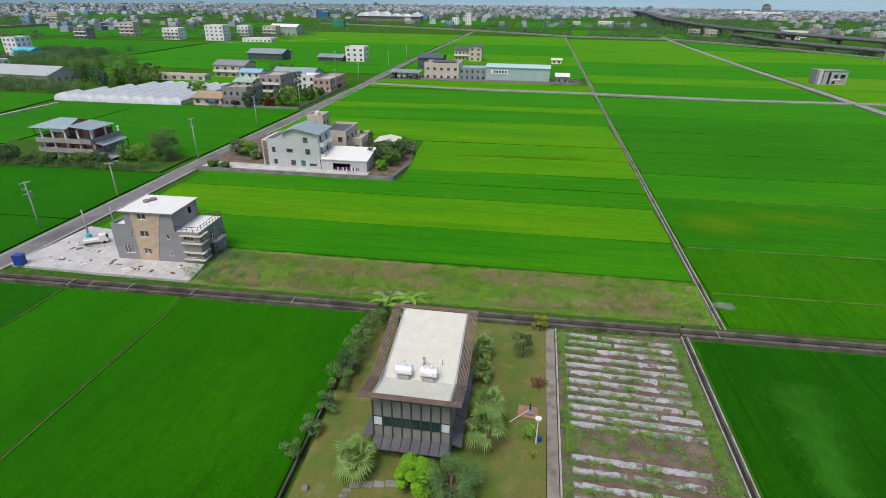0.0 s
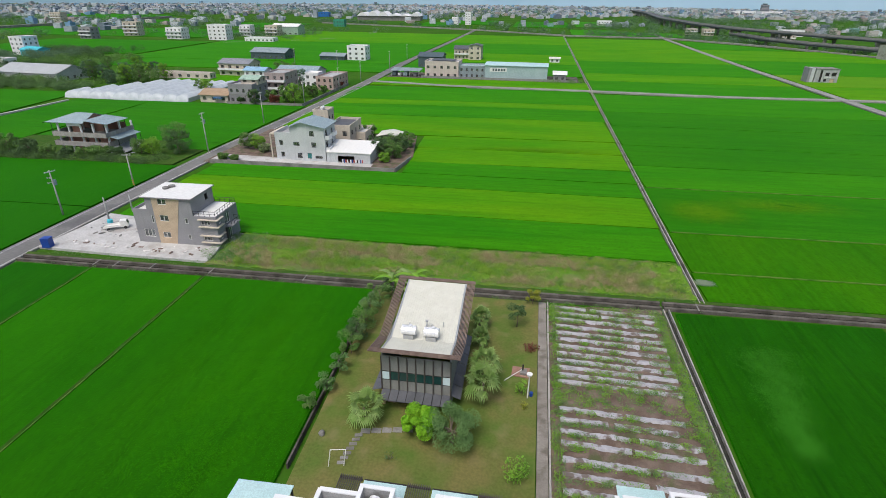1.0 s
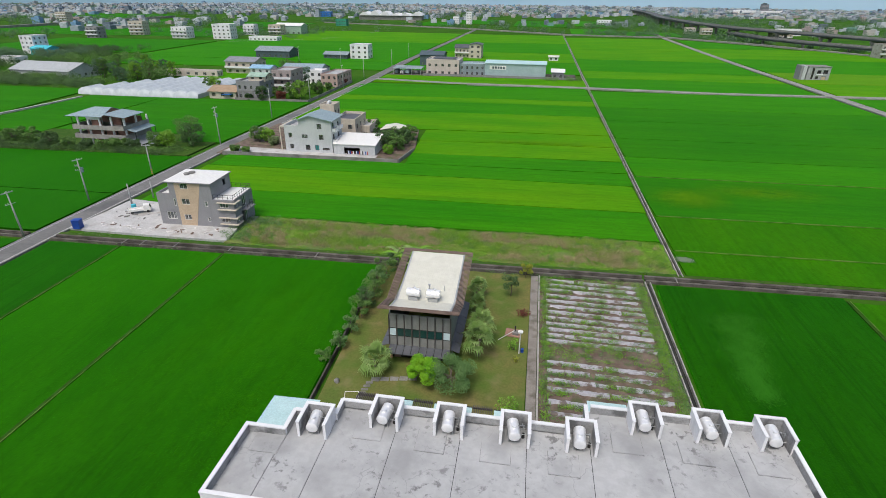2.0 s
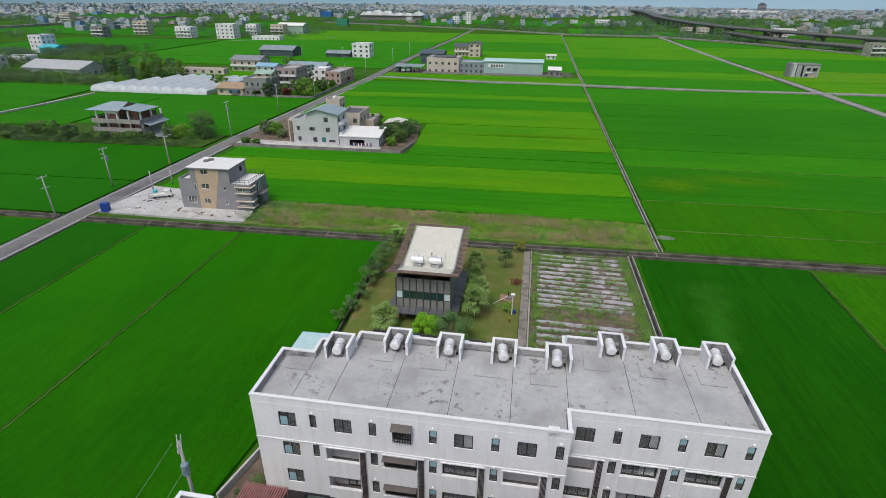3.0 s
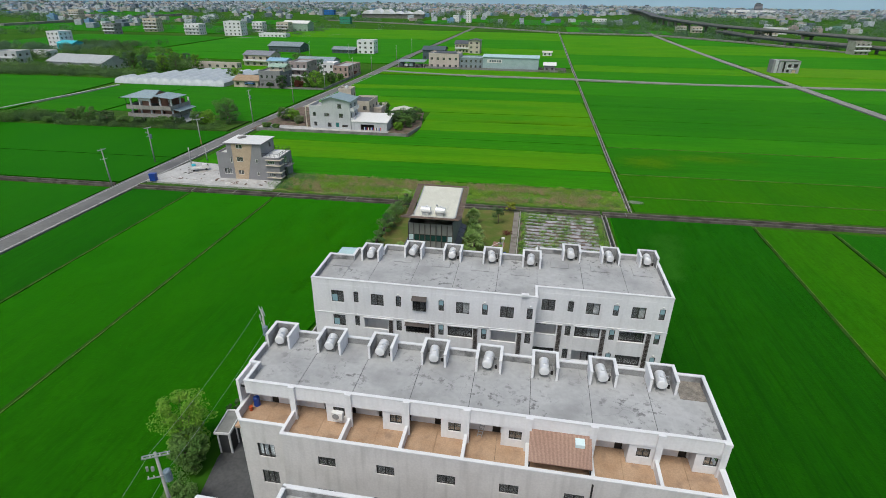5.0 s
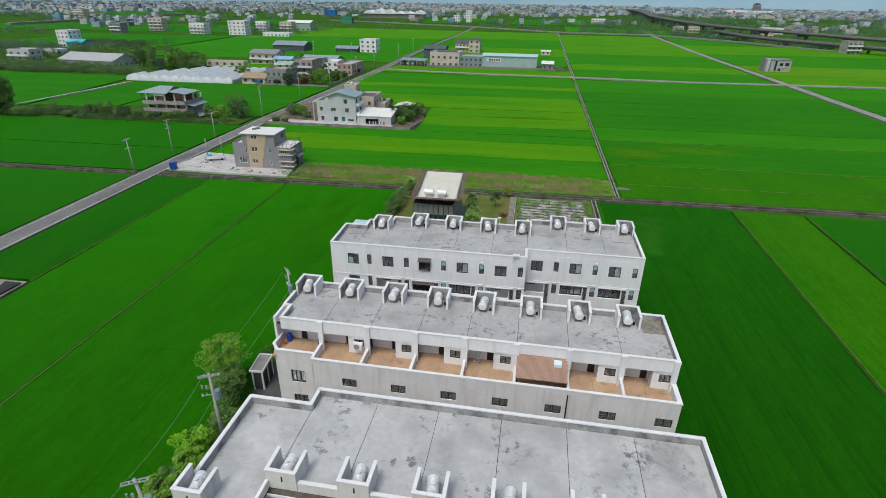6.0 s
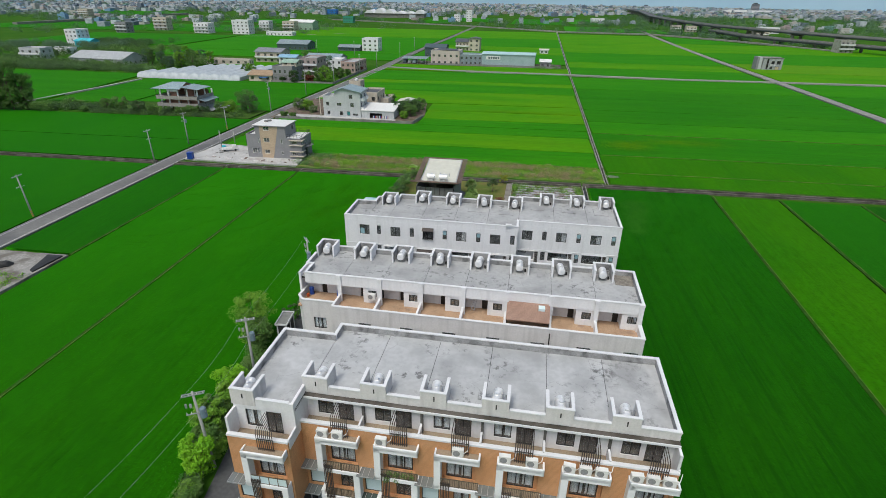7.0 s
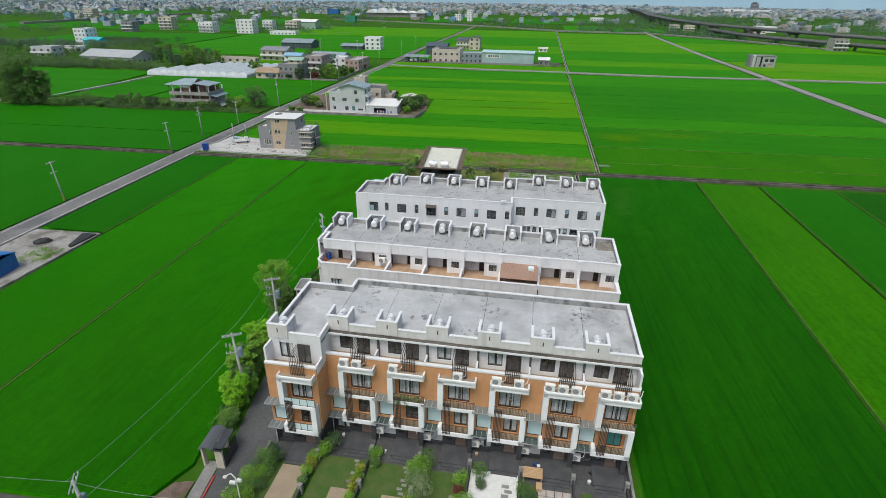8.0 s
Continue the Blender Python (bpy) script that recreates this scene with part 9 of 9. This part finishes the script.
    spec = {0: [(-0.1, -16.0, LEAF, 0.9), (-0.2, -17.4, LEAF_DARK, 0.8), (-0.3, -18.6, LEAF_FRESH, 0.9), (-0.4, -20.0, LEAF, 1.0), (-0.5, -21.4, LEAF_FRESH, 0.9), (-0.5, -22.8, LEAF, 1.0), (1.2, -15.6, LEAF_DARK, 0.7), (1.0, -17.6, LEAF, 0.7), (0.5, -15.2, LEAF_DARK, 0.8), (0.9, -16.6, LEAF, 0.9), (0.5, -17.8, LEAF_FRESH, 0.7), (0.3, -19.2, LEAF, 0.8), (0.4, -20.6, LEAF_FRESH, 0.9), (0.2, -22.0, LEAF_DARK, 0.8), (1.1, -22.4, LEAF_YELLOW, 0.4), (1.0, -19.0, LEAF_DARK, 0.6),
                (4.8, -15.0, LEAF_FRESH, 0.6), (4.8, -15.9, LEAF_YELLOW, 0.55), (4.8, -16.8, LEAF_FRESH, 0.6), (4.75, -17.8, LEAF, 0.5)],
            1: [(0.9, -13.2, LEAF_DARK, 1.0), (0.4, -14.2, LEAF_FRESH, 0.8), (4.6, -15.6, LEAF_YELLOW, 0.5), (4.6, -16.4, LEAF_FRESH, 0.5), (4.55, -17.2, LEAF_YELLOW, 0.55), (4.55, -18.0, LEAF_YELLOW, 0.5), (4.5, -18.8, LEAF_FRESH, 0.55)],
            2: [(0.5, -13.6, LEAF_FRESH, 0.7), (0.7, -14.6, LEAF, 0.6), (4.75, -14.8, LEAF_FRESH, 0.8), (4.8, -16.0, LEAF, 0.7)],
            3: [(0.9, -13.6, LEAF, 0.9), (0.5, -14.8, LEAF_FRESH, 1.0), (0.4, -16.2, LEAF_PALE, 1.0), (0.9, -17.4, LEAF_PALE, 1.1), (0.4, -18.8, LEAF_FRESH, 0.9), (4.4, -15.0, LEAF_FRESH, 0.7), (4.3, -16.4, LEAF_RED, 0.6), (4.4, -17.6, LEAF_FRESH, 0.7)],
            4: [(1.1, -13.8, LEAF, 0.9), (1.3, -15.2, LEAF_DARK, 0.6), (0.2, -17.5, LEAF_FRESH, 0.8)],
            5: [(0.4, -15.4, LEAF, 0.8), (0.7, -16.4, LEAF_DARK, 0.9), (0.6, -17.6, LEAF, 0.8), (0.9, -18.8, LEAF_DARK, 0.8)],
            6: [(1.2, -16.8, LEAF_FRESH, 0.6)]}[k]
    for du, v, m, r in spec:
        shrub(local_c(o + du, v, 0.1), r * rngk.uniform(0.9, 1.15), r * rngk.uniform(1.5, 2.3), m, "leafy garden shrub in a front yard", rngk.random(), int(700 * r + 200), 0.075, group="garden shrubs")
    # pots and odds by the doors
    for i in range(2):
        u = o + rngk.uniform(0.4, 1.8)
        v = VW + dv - rngk.uniform(0.5, 2.2)
        b = bmesh.new()
        tube(b, (0, 0, 0), (0, 0, 0.34), 0.13, 0.18, 9)
        mesh_thing("plant_pot", b, (TERRACE, BLUE, WHITE_METAL, DARK_TILE)[(i + k) % 4], "small flower pot on the porch", "pot", "porch pots", m=pose(*local_c(u, v, 0.05)))
b = B((30.3, 30.55, -24, -6, 0, 0.9))
mesh_thing("garden_wall", b, CONCRETE, "pale low boundary wall along the paddy", "wall", "garden walls", m=POSE_C)
b = B((-5.6, -5.4, -24, -14.0, 0, 0.9))
mesh_thing("garden_wall", b, CONCRETE, "pale low boundary wall along the lane", "wall", "garden walls", m=POSE_C)

pg = thing("pergola", "dull red slatted garden pergola beside the white terrace", "pergola", pose(-16.7, 8.3, 0.4, 0, 0, -1.3))
RED_SLAT = mat("dull_red_metal", (0.34, 0.14, 0.14), (0.42, 0.19, 0.18), rough=0.6)
part("beam", B((-1.5, 2.4, -1.5, -1.4, 2.9, 3.05)), RED_SLAT, pg)
part("beam", B((-1.5, 2.4, 1.4, 1.5, 2.9, 3.05)), RED_SLAT, pg)
for x in (-1.45, 2.25):
    for y in (-1.5, 1.4):
        part("post", B((x, x + 0.1, y, y + 0.1, 0.05, 2.9)), RED_SLAT, pg)
for i in range(18):
    part("slat", B((-1.5 + 0.22 * i, -1.4 + 0.22 * i, -1.7, 1.7, 3.05, 3.17)), RED_SLAT, pg)

bm = bmesh.new()
strip(bm, [(-19.4, 26), (-20.2, 16), (-21.6, 10.4)], 0.22, 0, 0.95)
mesh_thing("garden_wall", bm, YARD, "low pale wall between paddy and terrace yard", "wall", kind="structure")
bm = bmesh.new()
prism(bm, [(-21.4, 10.4), (-16.5, 10.4), (-16.4, 24.6), (-19.3, 24.6), (-20.0, 16)], 0, 0.12)
mesh_thing("yard", bm, SOIL, "bare earth yard beside the white terrace", "yard", kind="structure")
for i, (x, y, r, h) in enumerate(((-18.7, 12.2, 0.8, 1.4), (-18.2, 14.2, 0.9, 1.8), (-18.8, 16.4, 0.8, 1.3), (-17.9, 18.6, 0.7, 1.2), (-18.4, 21.0, 0.9, 1.6), (-19.8, 11.0, 0.5, 0.9))):
    shrub((x, y, 0.1), r, h, (LEAF, LEAF_DARK)[i % 2], "dark green shrub in the side yard", 480 + i, 420, 0.09)

rng = random.Random(88)
bm = bmesh.new()
for i in range(26):
    leaves(bm, rng, local_c(units[2][0] + rng.uniform(2.3, 4.9), VFR + rng.uniform(-0.15, 0.3), rng.uniform(5.9, 6.9)), (0.25, 0.2, 0.22), 26, 0.06, 0.4)
mesh_thing("balcony_plants", bm, LEAF, "green plants trailing over a balcony rail", "plants", kind="stuff")

# ---- air conditioners ----
ac = thing("air_conditioner", "white outdoor air conditioner unit", "air conditioner", pose(0, 0, -60), "air conditioners")
part("case", B((-0.46, 0.46, -0.2, 0.2, 0.06, 0.78)), WHITE_METAL, ac)
b = bmesh.new()
tube(b, (-0.1, -0.202, 0.42), (-0.1, -0.215, 0.42), 0.29, 0.29, 16)
part("fan_grille", b, GRILLE, ac)
part("feet", B((-0.35, -0.27, -0.2, 0.2, 0, 0.06), (0.27, 0.35, -0.2, 0.2, 0, 0.06)), GALV, ac)
b = bmesh.new()
tube(b, (0.42, 0.05, 0.2), (0.75, 0.1, 0.5), 0.035, n=6)
tube(b, (0.75, 0.1, 0.5), (0.9, 0.5, 0.9), 0.035, n=6)
part("pipe", b, WHITE_METAL, ac)
for k, us in ((1, (2.0, 3.3)), (2, (2.0,)), (3, (3.3,)), (4, (2.0, 4.1)), (5, (1.95, 3.15, 4.35)), (6, (1.95, 3.1, 4.3))):
    for u in us:
        copy_thing(ac, POSE_C @ pose(units[k][0] + u, VFR + 0.42, 9.36, 0, 0, random.Random(k * 7 + u).uniform(-8, 8)))
for k in range(2, 7):
    copy_thing(ac, POSE_C @ pose(units[k][0] + 0.25, VW - 0.25, 1.0, 0, 0, 0))
copy_thing(ac, POSE_C @ pose(0.35, VN + 0.45, 10.6, 0, 0, 90))
copy_thing(ac, POSE_B @ pose(3.85, -0.45, BT + 0.7, 0, 0, 0))

# ---- odds on the terraces of row B ----
for u in (-3.9, -0.5):
    b = bmesh.new()
    tube(b, (0, 0, 0), (0, 0, 0.85), 0.27, 0.27, 14)
    tube(b, (0, 0, 0.85), (0, 0, 0.95), 0.27, 0.15, 14)
    mesh_thing("barrel", b, BLUE, "blue plastic barrel on a roof terrace", "barrel", m=POSE_B @ pose(u, 0.6, BT))
b = bmesh.new()
tube(b, (0, 0, 0), (0, 0, 0.4), 0.14, 0.18, 10)
mesh_thing("bucket", b, ORANGE, "orange plastic bucket on a roof terrace", "bucket", m=POSE_B @ pose(-4.1, -0.1, BT))
lad = thing("ladder", "aluminium ladder leaning on a terrace wall", "ladder", POSE_B @ pose(3 * U + 1.0, 0.4, BT, -25, 12, 0))
part("rails", B((-0.2, -0.15, -0.03, 0.03, 0, 1.9), (0.15, 0.2, -0.03, 0.03, 0, 1.9)), GALV, lad)
for i in range(7):
    part("rung", B((-0.15, 0.15, -0.02, 0.02, 0.2 + 0.25 * i, 0.24 + 0.25 * i)), GALV, lad)

# ---- villa garden ----
def palm(x, y, h, r, seed):
    rng = random.Random(seed)
    t = thing("fan_palm", "fan palm with drooping pale green fronds", "palm tree", pose(x, y, 0.3), "garden palms")
    b = bmesh.new()
    tube(b, (0, 0, 0), (rng.uniform(-0.2, 0.2), 0, h), 0.2, 0.16, 9)
    part("trunk", b, BARK, t, smooth=True)
    n = 26
    for i in range(n):
        a = i * 2.39996 + rng.uniform(-0.3, 0.3)
        k = i / (n - 1)
        rise = 1.3 - 1.65 * k + rng.uniform(-0.15, 0.15)
        d = Vector((math.cos(a) * math.cos(rise), math.sin(a) * math.cos(rise), math.sin(rise)))
        c = Vector((0, 0, h)) + d * r * rng.uniform(0.36, 0.62)
        b = bmesh.new()
        tube(b, (0, 0, h), c, 0.03, 0.018, 4, False)
        side = d.cross(Vector((0, 0, 1))).normalized()
        top = side.cross(d).normalized()
        size = rng.uniform(0.85, 1.15)
        for j in range(13):
            f = (j - 6) / 6
            out = (d * math.cos(f * 1.35) + side * math.sin(f * 1.35) + top * 0.22 * abs(f)).normalized()
            ln = r * size * (0.6 - 0.13 * abs(f)) * rng.uniform(0.85, 1.12)
            m_ = c + out * ln * 0.55
            e_ = c + out * ln + Vector((0, 0, -r * (0.10 + 0.2 * k) * rng.uniform(0.5, 1.6)))
            wv = out.cross(top).normalized() * 0.075
            v = [b.verts.new(p) for p in (c, m_ + wv, m_ - wv, e_)]
            b.faces.new((v[0], v[1], v[2]))
            b.faces.new((v[1], v[3], v[2]))
        part("frond", b, LEAF_PALM, t)
    return t


palm(-12.9, 39.0, 2.0, 2.2, 1)
palm(-0.9, 44.0, 2.8, 2.3, 2)
palm(-0.8, 47.2, 3.0, 2.1, 3)
palm(-2.0, 58.6, 1.8, 1.6, 4)
palm(-1.7, 54.4, 1.5, 1.5, 5)
tree((-3.4, 37.2, 0.3), 3.7, 2.6, LEAF_SOFT, "spreading green garden tree on the lawn", 31, 15, 900, 0.085, 0.2, low=0.4)
tree((-6.9, 37.8, 0.3), 3.2, 1.8, LEAF_BRIGHT, "bright green bushy garden tree", 32, 14, 1000, 0.085, 0.12, low=0.35)
tree((3.0, 59.5, 0.3), 3.6, 1.2, LEAF_DARK, "small dark rounded garden tree", 33, 7, 200, 0.11, 0.08, low=0.55)
tree((5.3, 65.8, 0.3), 2.4, 1.1, LEAF_YELLOW, "small yellow-green garden tree", 34, 6, 180, 0.12, 0.06)
shrub((4.9, 54.4, 0.3), 1.0, 0.8, LEAF_RED, "low reddish-brown shrub on the lawn", 35, 220, 0.12)
shrub((3.6, 45.9, 0.3), 0.7, 1.6, LEAF_FRESH, "young light green garden tree", 36, 160, 0.14)
shrub((4.0, 43.3, 0.3), 0.5, 0.9, LEAF_YELLOW, "small yellow-green shrub on the lawn", 37, 60, 0.12)
shrub((3.1, 33.6, 0.3), 1.3, 2.2, LEAF_FRESH, "light green shrub near the path", 38, 380, 0.14)
shrub((-9.2, 34.4, 0.3), 0.7, 0.8, LEAF_DARK, "small bare shrub on the lawn", 39, 50, 0.1)
for i, (x, y, h, m) in enumerate(((-17.2, 62.5, 3.6, LEAF), (-17.8, 59.3, 3.2, LEAF_SOFT), (-17.6, 56.3, 3.4, LEAF), (-18.0, 53.2, 3.0, LEAF_DARK), (-17.9, 50.3, 2.9, LEAF), (-18.3, 46.6, 2.4, LEAF_SOFT),
                                  (-18.8, 43.2, 2.2, LEAF_SOFT), (-19.6, 40.0, 2.0, LEAF), (-16.0, 65.2, 3.0, LEAF_DARK), (-13.0, 56.5, 1.6, LEAF))):
    tree((x, y, 0.3), h, h * 0.5, m, "leafy garden tree along the paddy edge", 300 + i, 7, 230 if i < 5 else 110, 0.13, 0.07, low=0.25)
# banana clump
ban = thing("banana_plant", "clump of banana plants with torn broad leaves", "banana plant", pose(-14.2, 65.0, 0.3) @ Matrix.Scale(1.5, 4))
rng = random.Random(77)
for i in range(26):
    a, z0 = rng.uniform(0, 6.28), rng.uniform(1.2, 2.4)
    c0 = Vector((rng.uniform(-1.4, 1.4), rng.uniform(-1.0, 1.0), z0))
    d = Vector((math.cos(a), math.sin(a), 0))
    b = bmesh.new()
    sd = Vector((-d.y, d.x, 0)) * 0.26
    prev = None
    for j in range(7):
        s = j / 6
        p = c0 + d * 2.0 * s + Vector((0, 0, 1.3 * s - 1.5 * s * s))
        w = math.sin(math.pi * min(0.97, 0.08 + s * 0.9))
        cur = [b.verts.new(p - sd * w + Vector((0, 0, 0.06))), b.verts.new(p), b.verts.new(p + sd * w + Vector((0, 0, 0.06)))]
        if prev:
            b.faces.new((prev[0], prev[1], cur[1], cur[0]))
            b.faces.new((prev[1], prev[2], cur[2], cur[1]))
        prev = cur
    part("leaf", b, LEAF_PALM if i % 2 else LEAF_FRESH, ban)
b = bmesh.new()
for i in range(5):
    x, y = rng.uniform(-1.2, 1.2), rng.uniform(-0.8, 0.8)
    tube(b, (x, y, 0), (x * 1.1, y, 2.2), 0.13, 0.09, 8)
part("stem", b, LEAF_FRESH, ban)
# fence along the paddy, lamp post, well, frames, stepping stones
fence = thing("garden_fence", "dark low kerb fence along the paddy", "fence")
for i in range(17):
    y0 = 32 + 2.0 * i
    part("fence_panel", B((-19.05, -18.85, y0, y0 + 1.9, 0, 0.75)), MOSSY, fence)
gl = thing("garden_lamp", "white garden lamp post with a round head", "lamp", pose(4.35, 45.2, 0.34))
b = bmesh.new()
tube(b, (0, 0, 0), (0, 0, 3.2), 0.08, 0.06, 8)
part("post", b, WHITE_METAL, gl)
b = bmesh.new()
tube(b, (0, 0, 3.2), (0, 0, 3.45), 0.28, 0.34, 14)
part("head", b, WHITE_METAL, gl)
b = bmesh.new()
tube(b, (0, 0, 0), (0, 0, 0.5), 0.2, 0.2, 10)
mesh_thing("bucket", b, BLUE, "blue bucket beside the garden lamp", "bucket", m=pose(4.75, 45.6, 0.34))
well = thing("well", "low paved well with a hand pump", "well", pose(3.6, 49.6, 0.3, 0, 0, -6))
part("slab", B((-1.1, 1.0, -0.9, 0.9, 0, 0.18)), BARE_BRICK, well)
part("base", B((-0.1, 0.7, -0.6, 0.3, 0.18, 0.5)), CONCRETE, well)
b = bmesh.new()
tube(b, (0.2, 0.0, 0.5), (0.2, 0.0, 1.3), 0.1, 0.08, 8)
tube(b, (0.2, 0, 1.2), (0.0, 0.3, 1.0), 0.04, n=6)
part("pump", b, FRAME, well)
b = bmesh.new()
tube(b, (0.1, -0.1, 0.6), (-1.8, -2.0, 0.1), 0.04, n=6)
part("hose", b, WHITE_METAL, well)
for i in range(7):
    mesh_thing("stepping_stone", B((-0.4, 0.4, -0.2, 0.2, 0, 0.06)), CONCRETE, "grey stepping stone on the lawn", "stone", "garden stones", m=pose(-13.9 + 0.12 * i, 33.2 + 0.62 * i, 0.36, 0, 0, 12))
for i in range(5):
    mesh_thing("stepping_stone", B((-0.5, 0.5, -0.35, 0.35, 0, 0.06)), CONCRETE, "grey paving slab on the lawn", "stone", "garden stones", m=pose(-12.6 + 1.1 * i, 37.6 + 0.2 * i, 0.36, 0, 0, 4))
goal = thing("pipe_frame", "white pipe frame leaning on the lawn", "frame", pose(-15.0, 32.6, 0.3, 0, 0, 10))
b = bmesh.new()
for p, q in (((0, 0, 0), (0.3, 0.3, 1.9)), ((1.5, 0, 0), (1.8, 0.3, 1.9)), ((0.3, 0.3, 1.9), (1.8, 0.3, 1.9))):
    tube(b, p, q, 0.04, n=6)
part("pipes", b, WHITE_METAL, goal)
b = bmesh.new()
bmesh.ops.create_icosphere(b, subdivisions=2, radius=0.35)
for v in b.verts:
    v.co *= 1 + 0.25 * noise.noise(v.co * 4)
mesh_thing("stone", b, CONCRETE, "pale stone on the lawn", "stone", m=pose(-17.0, 36.5, 0.5))

# ---- trees by the lane ----
for i, (x, y, h, r, m) in enumerate(((-25.0, -3.8, 7.4, 2.3, LEAF_FRESH), (-23.6, -5.6, 4.8, 1.8, LEAF), (-22.6, -14.8, 4.6, 1.6, LEAF_BRIGHT), (-21.6, -17.0, 4.4, 1.6, LEAF_FRESH), (-22.2, -19.0, 4.0, 1.6, LEAF), (-21.2, -22.6, 3.4, 1.5, LEAF), (-21.8, -20.6, 4.8, 1.6, LEAF_FRESH), (-20.6, -25.0, 4.6, 1.5, LEAF_BRIGHT), (-22.2, -10.0, 2.6, 1.4, LEAF),
                                     (-21.2, -17.6, 2.4, 1.4, LEAF), (-20.4, -22.6, 2.2, 1.2, LEAF_FRESH), (-20.0, -27.6, 1.8, 1.0, LEAF))):
    tree((x, y, 0), h, r, m, "light green street tree beside the lane", 400 + i, 30, 260, 0.12, 0.12, low=0.16)
for i in range(4):
    tree((-22.6 + 0.45 * i, 0.3 + 0.9 * i, 0), 3.2, 0.5, LEAF_DARK, "slim dark conifer beside the terrace", 450 + i, 8, 110, 0.1, 0.06, low=0.1)
for i, (u, v) in enumerate(((-4.2, 0.4), (-3.2, 0.8), (-2.2, 0.6), (-1.0, 0.7))):
    shrub(local_c(u, v - 1.6 + 1.8, 0.05), 0.8, 1.2, LEAF, "shrub behind the terrace", 470 + i, 160, 0.14)
rng = random.Random(431)
for i in range(17):
    y = -29.0 + 1.25 * i
    x = -20.3 - 0.075 * (y + 29) - 0.9 * (i > 11)
    shrub((x + rng.uniform(-0.3, 0.3), y, 0), rng.uniform(1.0, 1.4), rng.uniform(1.5, 2.8), (LEAF, LEAF_FRESH, LEAF_DARK, LEAF)[i % 4], "dense green hedge shrub beside the lane", 4310 + i, 620, 0.085, group="lane hedge")
# trees round the farm houses
for i, (x, y, h, r, m) in enumerate(((-92.5, 132.5, 6.5, 3.4, LEAF_DARK), (-96, 137, 7.5, 3.8, LEAF), (-99, 130, 4.5, 2.6, LEAF_FRESH), (-103, 131, 4.2, 2.5, LEAF), (-107, 126.0, 2.8, 2.2, LEAF_DARK), (-111.5, 125.6, 3.0, 2.4, LEAF),
                                     (-116, 125.2, 2.6, 2.2, LEAF), (-121.5, 125, 2.2, 2.0, LEAF_DARK), (-127, 125, 2.6, 2.2, LEAF), (-133, 125.5, 4.0, 2.6, LEAF_DARK), (-141, 127, 5.0, 2.8, LEAF), (-147, 127, 4.4, 2.6, LEAF),
                                     (-76, 141, 4.5, 2.4, LEAF), (-72, 140, 4.2, 2.2, LEAF_FRESH), (-69.5, 137.5, 2.4, 1.8, LEAF_PALE), (-77.5, 129.2, 1.6, 1.4, LEAF), (-74, 128.8, 1.4, 1.3, LEAF), (-36, 139, 4.6, 2.8, LEAF_DARK),
                                     (-32, 138, 4.4, 2.6, LEAF), (-31, 143, 4.8, 2.8, LEAF_DARK), (-34, 145, 4.6, 2.8, LEAF), (-38.5, 144, 4.2, 2.6, LEAF_DARK), (-33.5, 133.5, 2.6, 1.6, LEAF_FRESH), (-30.5, 150, 4.6, 2.6, LEAF),
                                     (-44, 158, 4.4, 2.6, LEAF))):
    tree((x, y, 0.4), h, r, m, "bushy tree beside the farmhouse", 500 + i, 16, 240, 0.17, 0.16, low=0.15)

# ---- plot by the road with a blue shed ----
bm = patch(bmesh.new(), [(-82.2, -12), (-69.6, -10), (-68.6, 14.6), (-82.2, 14.6)], 0.4, 20, 30, 0.12, 0.4, 0.5)
mesh_thing("yard", bm, mat("plot_ground", (0.26, 0.245, 0.22), (0.38, 0.365, 0.34), scale=0.25, rough=0.95, bump=0.4, bscale=10, fine=0.2, world_space=True, stain=((0.13, 0.115, 0.095), 0.3, 0.5, 0.62, 0.8)), "dusty pale plot beside the road", "yard", kind="structure")
bm = bmesh.new()
prism(bm, [(-70.3, 8.5), (-69.4, 8), (-69.0, 13.9), (-71.8, 13.9)], 0.4, 0.62)
mesh_thing("tarp", bm, BLACK, "black sheeting laid over a bank", "tarp")
b = bmesh.new()
bmesh.ops.create_icosphere(b, subdivisions=3, radius=1.0)
for v in b.verts:
    v.co = Vector((v.co.x * 1.5, v.co.y * 0.8, max(0, v.co.z) * 0.9)) * (1 + 0.2 * noise.noise(v.co * 2))
mesh_thing("heap", b, BLACK, "black tarpaulin heap on the plot", "heap", m=pose(-76.0, 9.2, 0.45, 0, 0, 30))
sh = thing("shed", "bright blue sheet-metal shed beside the road", "shed", pose(-75.2, -2.4, 0.4, 0, 0, 4))
b = bmesh.new()
extrude_profile(b, [(-2.8, 2.5), (0, 3.3), (2.8, 2.5), (2.8, 2.6), (0, 3.4), (-2.8, 2.6)], -3.2, 3.2)
part("roof", b, BLUE_TARP, sh)
part("wall", B((-3, 3, -2.6, -2.5, 0, 2.6), (-3, 3, 2.5, 2.6, 0, 2.6), (2.9, 3, -2.5, 2.5, 0, 2.6), (-3, -2.9, -2.5, 2.5, 0, 2.6)), BLUE_TARP, sh)
rng = random.Random(91)
bm = bmesh.new()
for _ in range(60):
    x, y = rng.uniform(-75, -69.8), rng.uniform(2, 7)
    leaves(bm, rng, (x, y, 0.6), (0.6, 0.6, 0.3), 14, 0.13, 0.6)
mesh_thing("weeds", bm, LEAF_FRESH, "weeds along the edge of the plot", "weeds", kind="stuff")
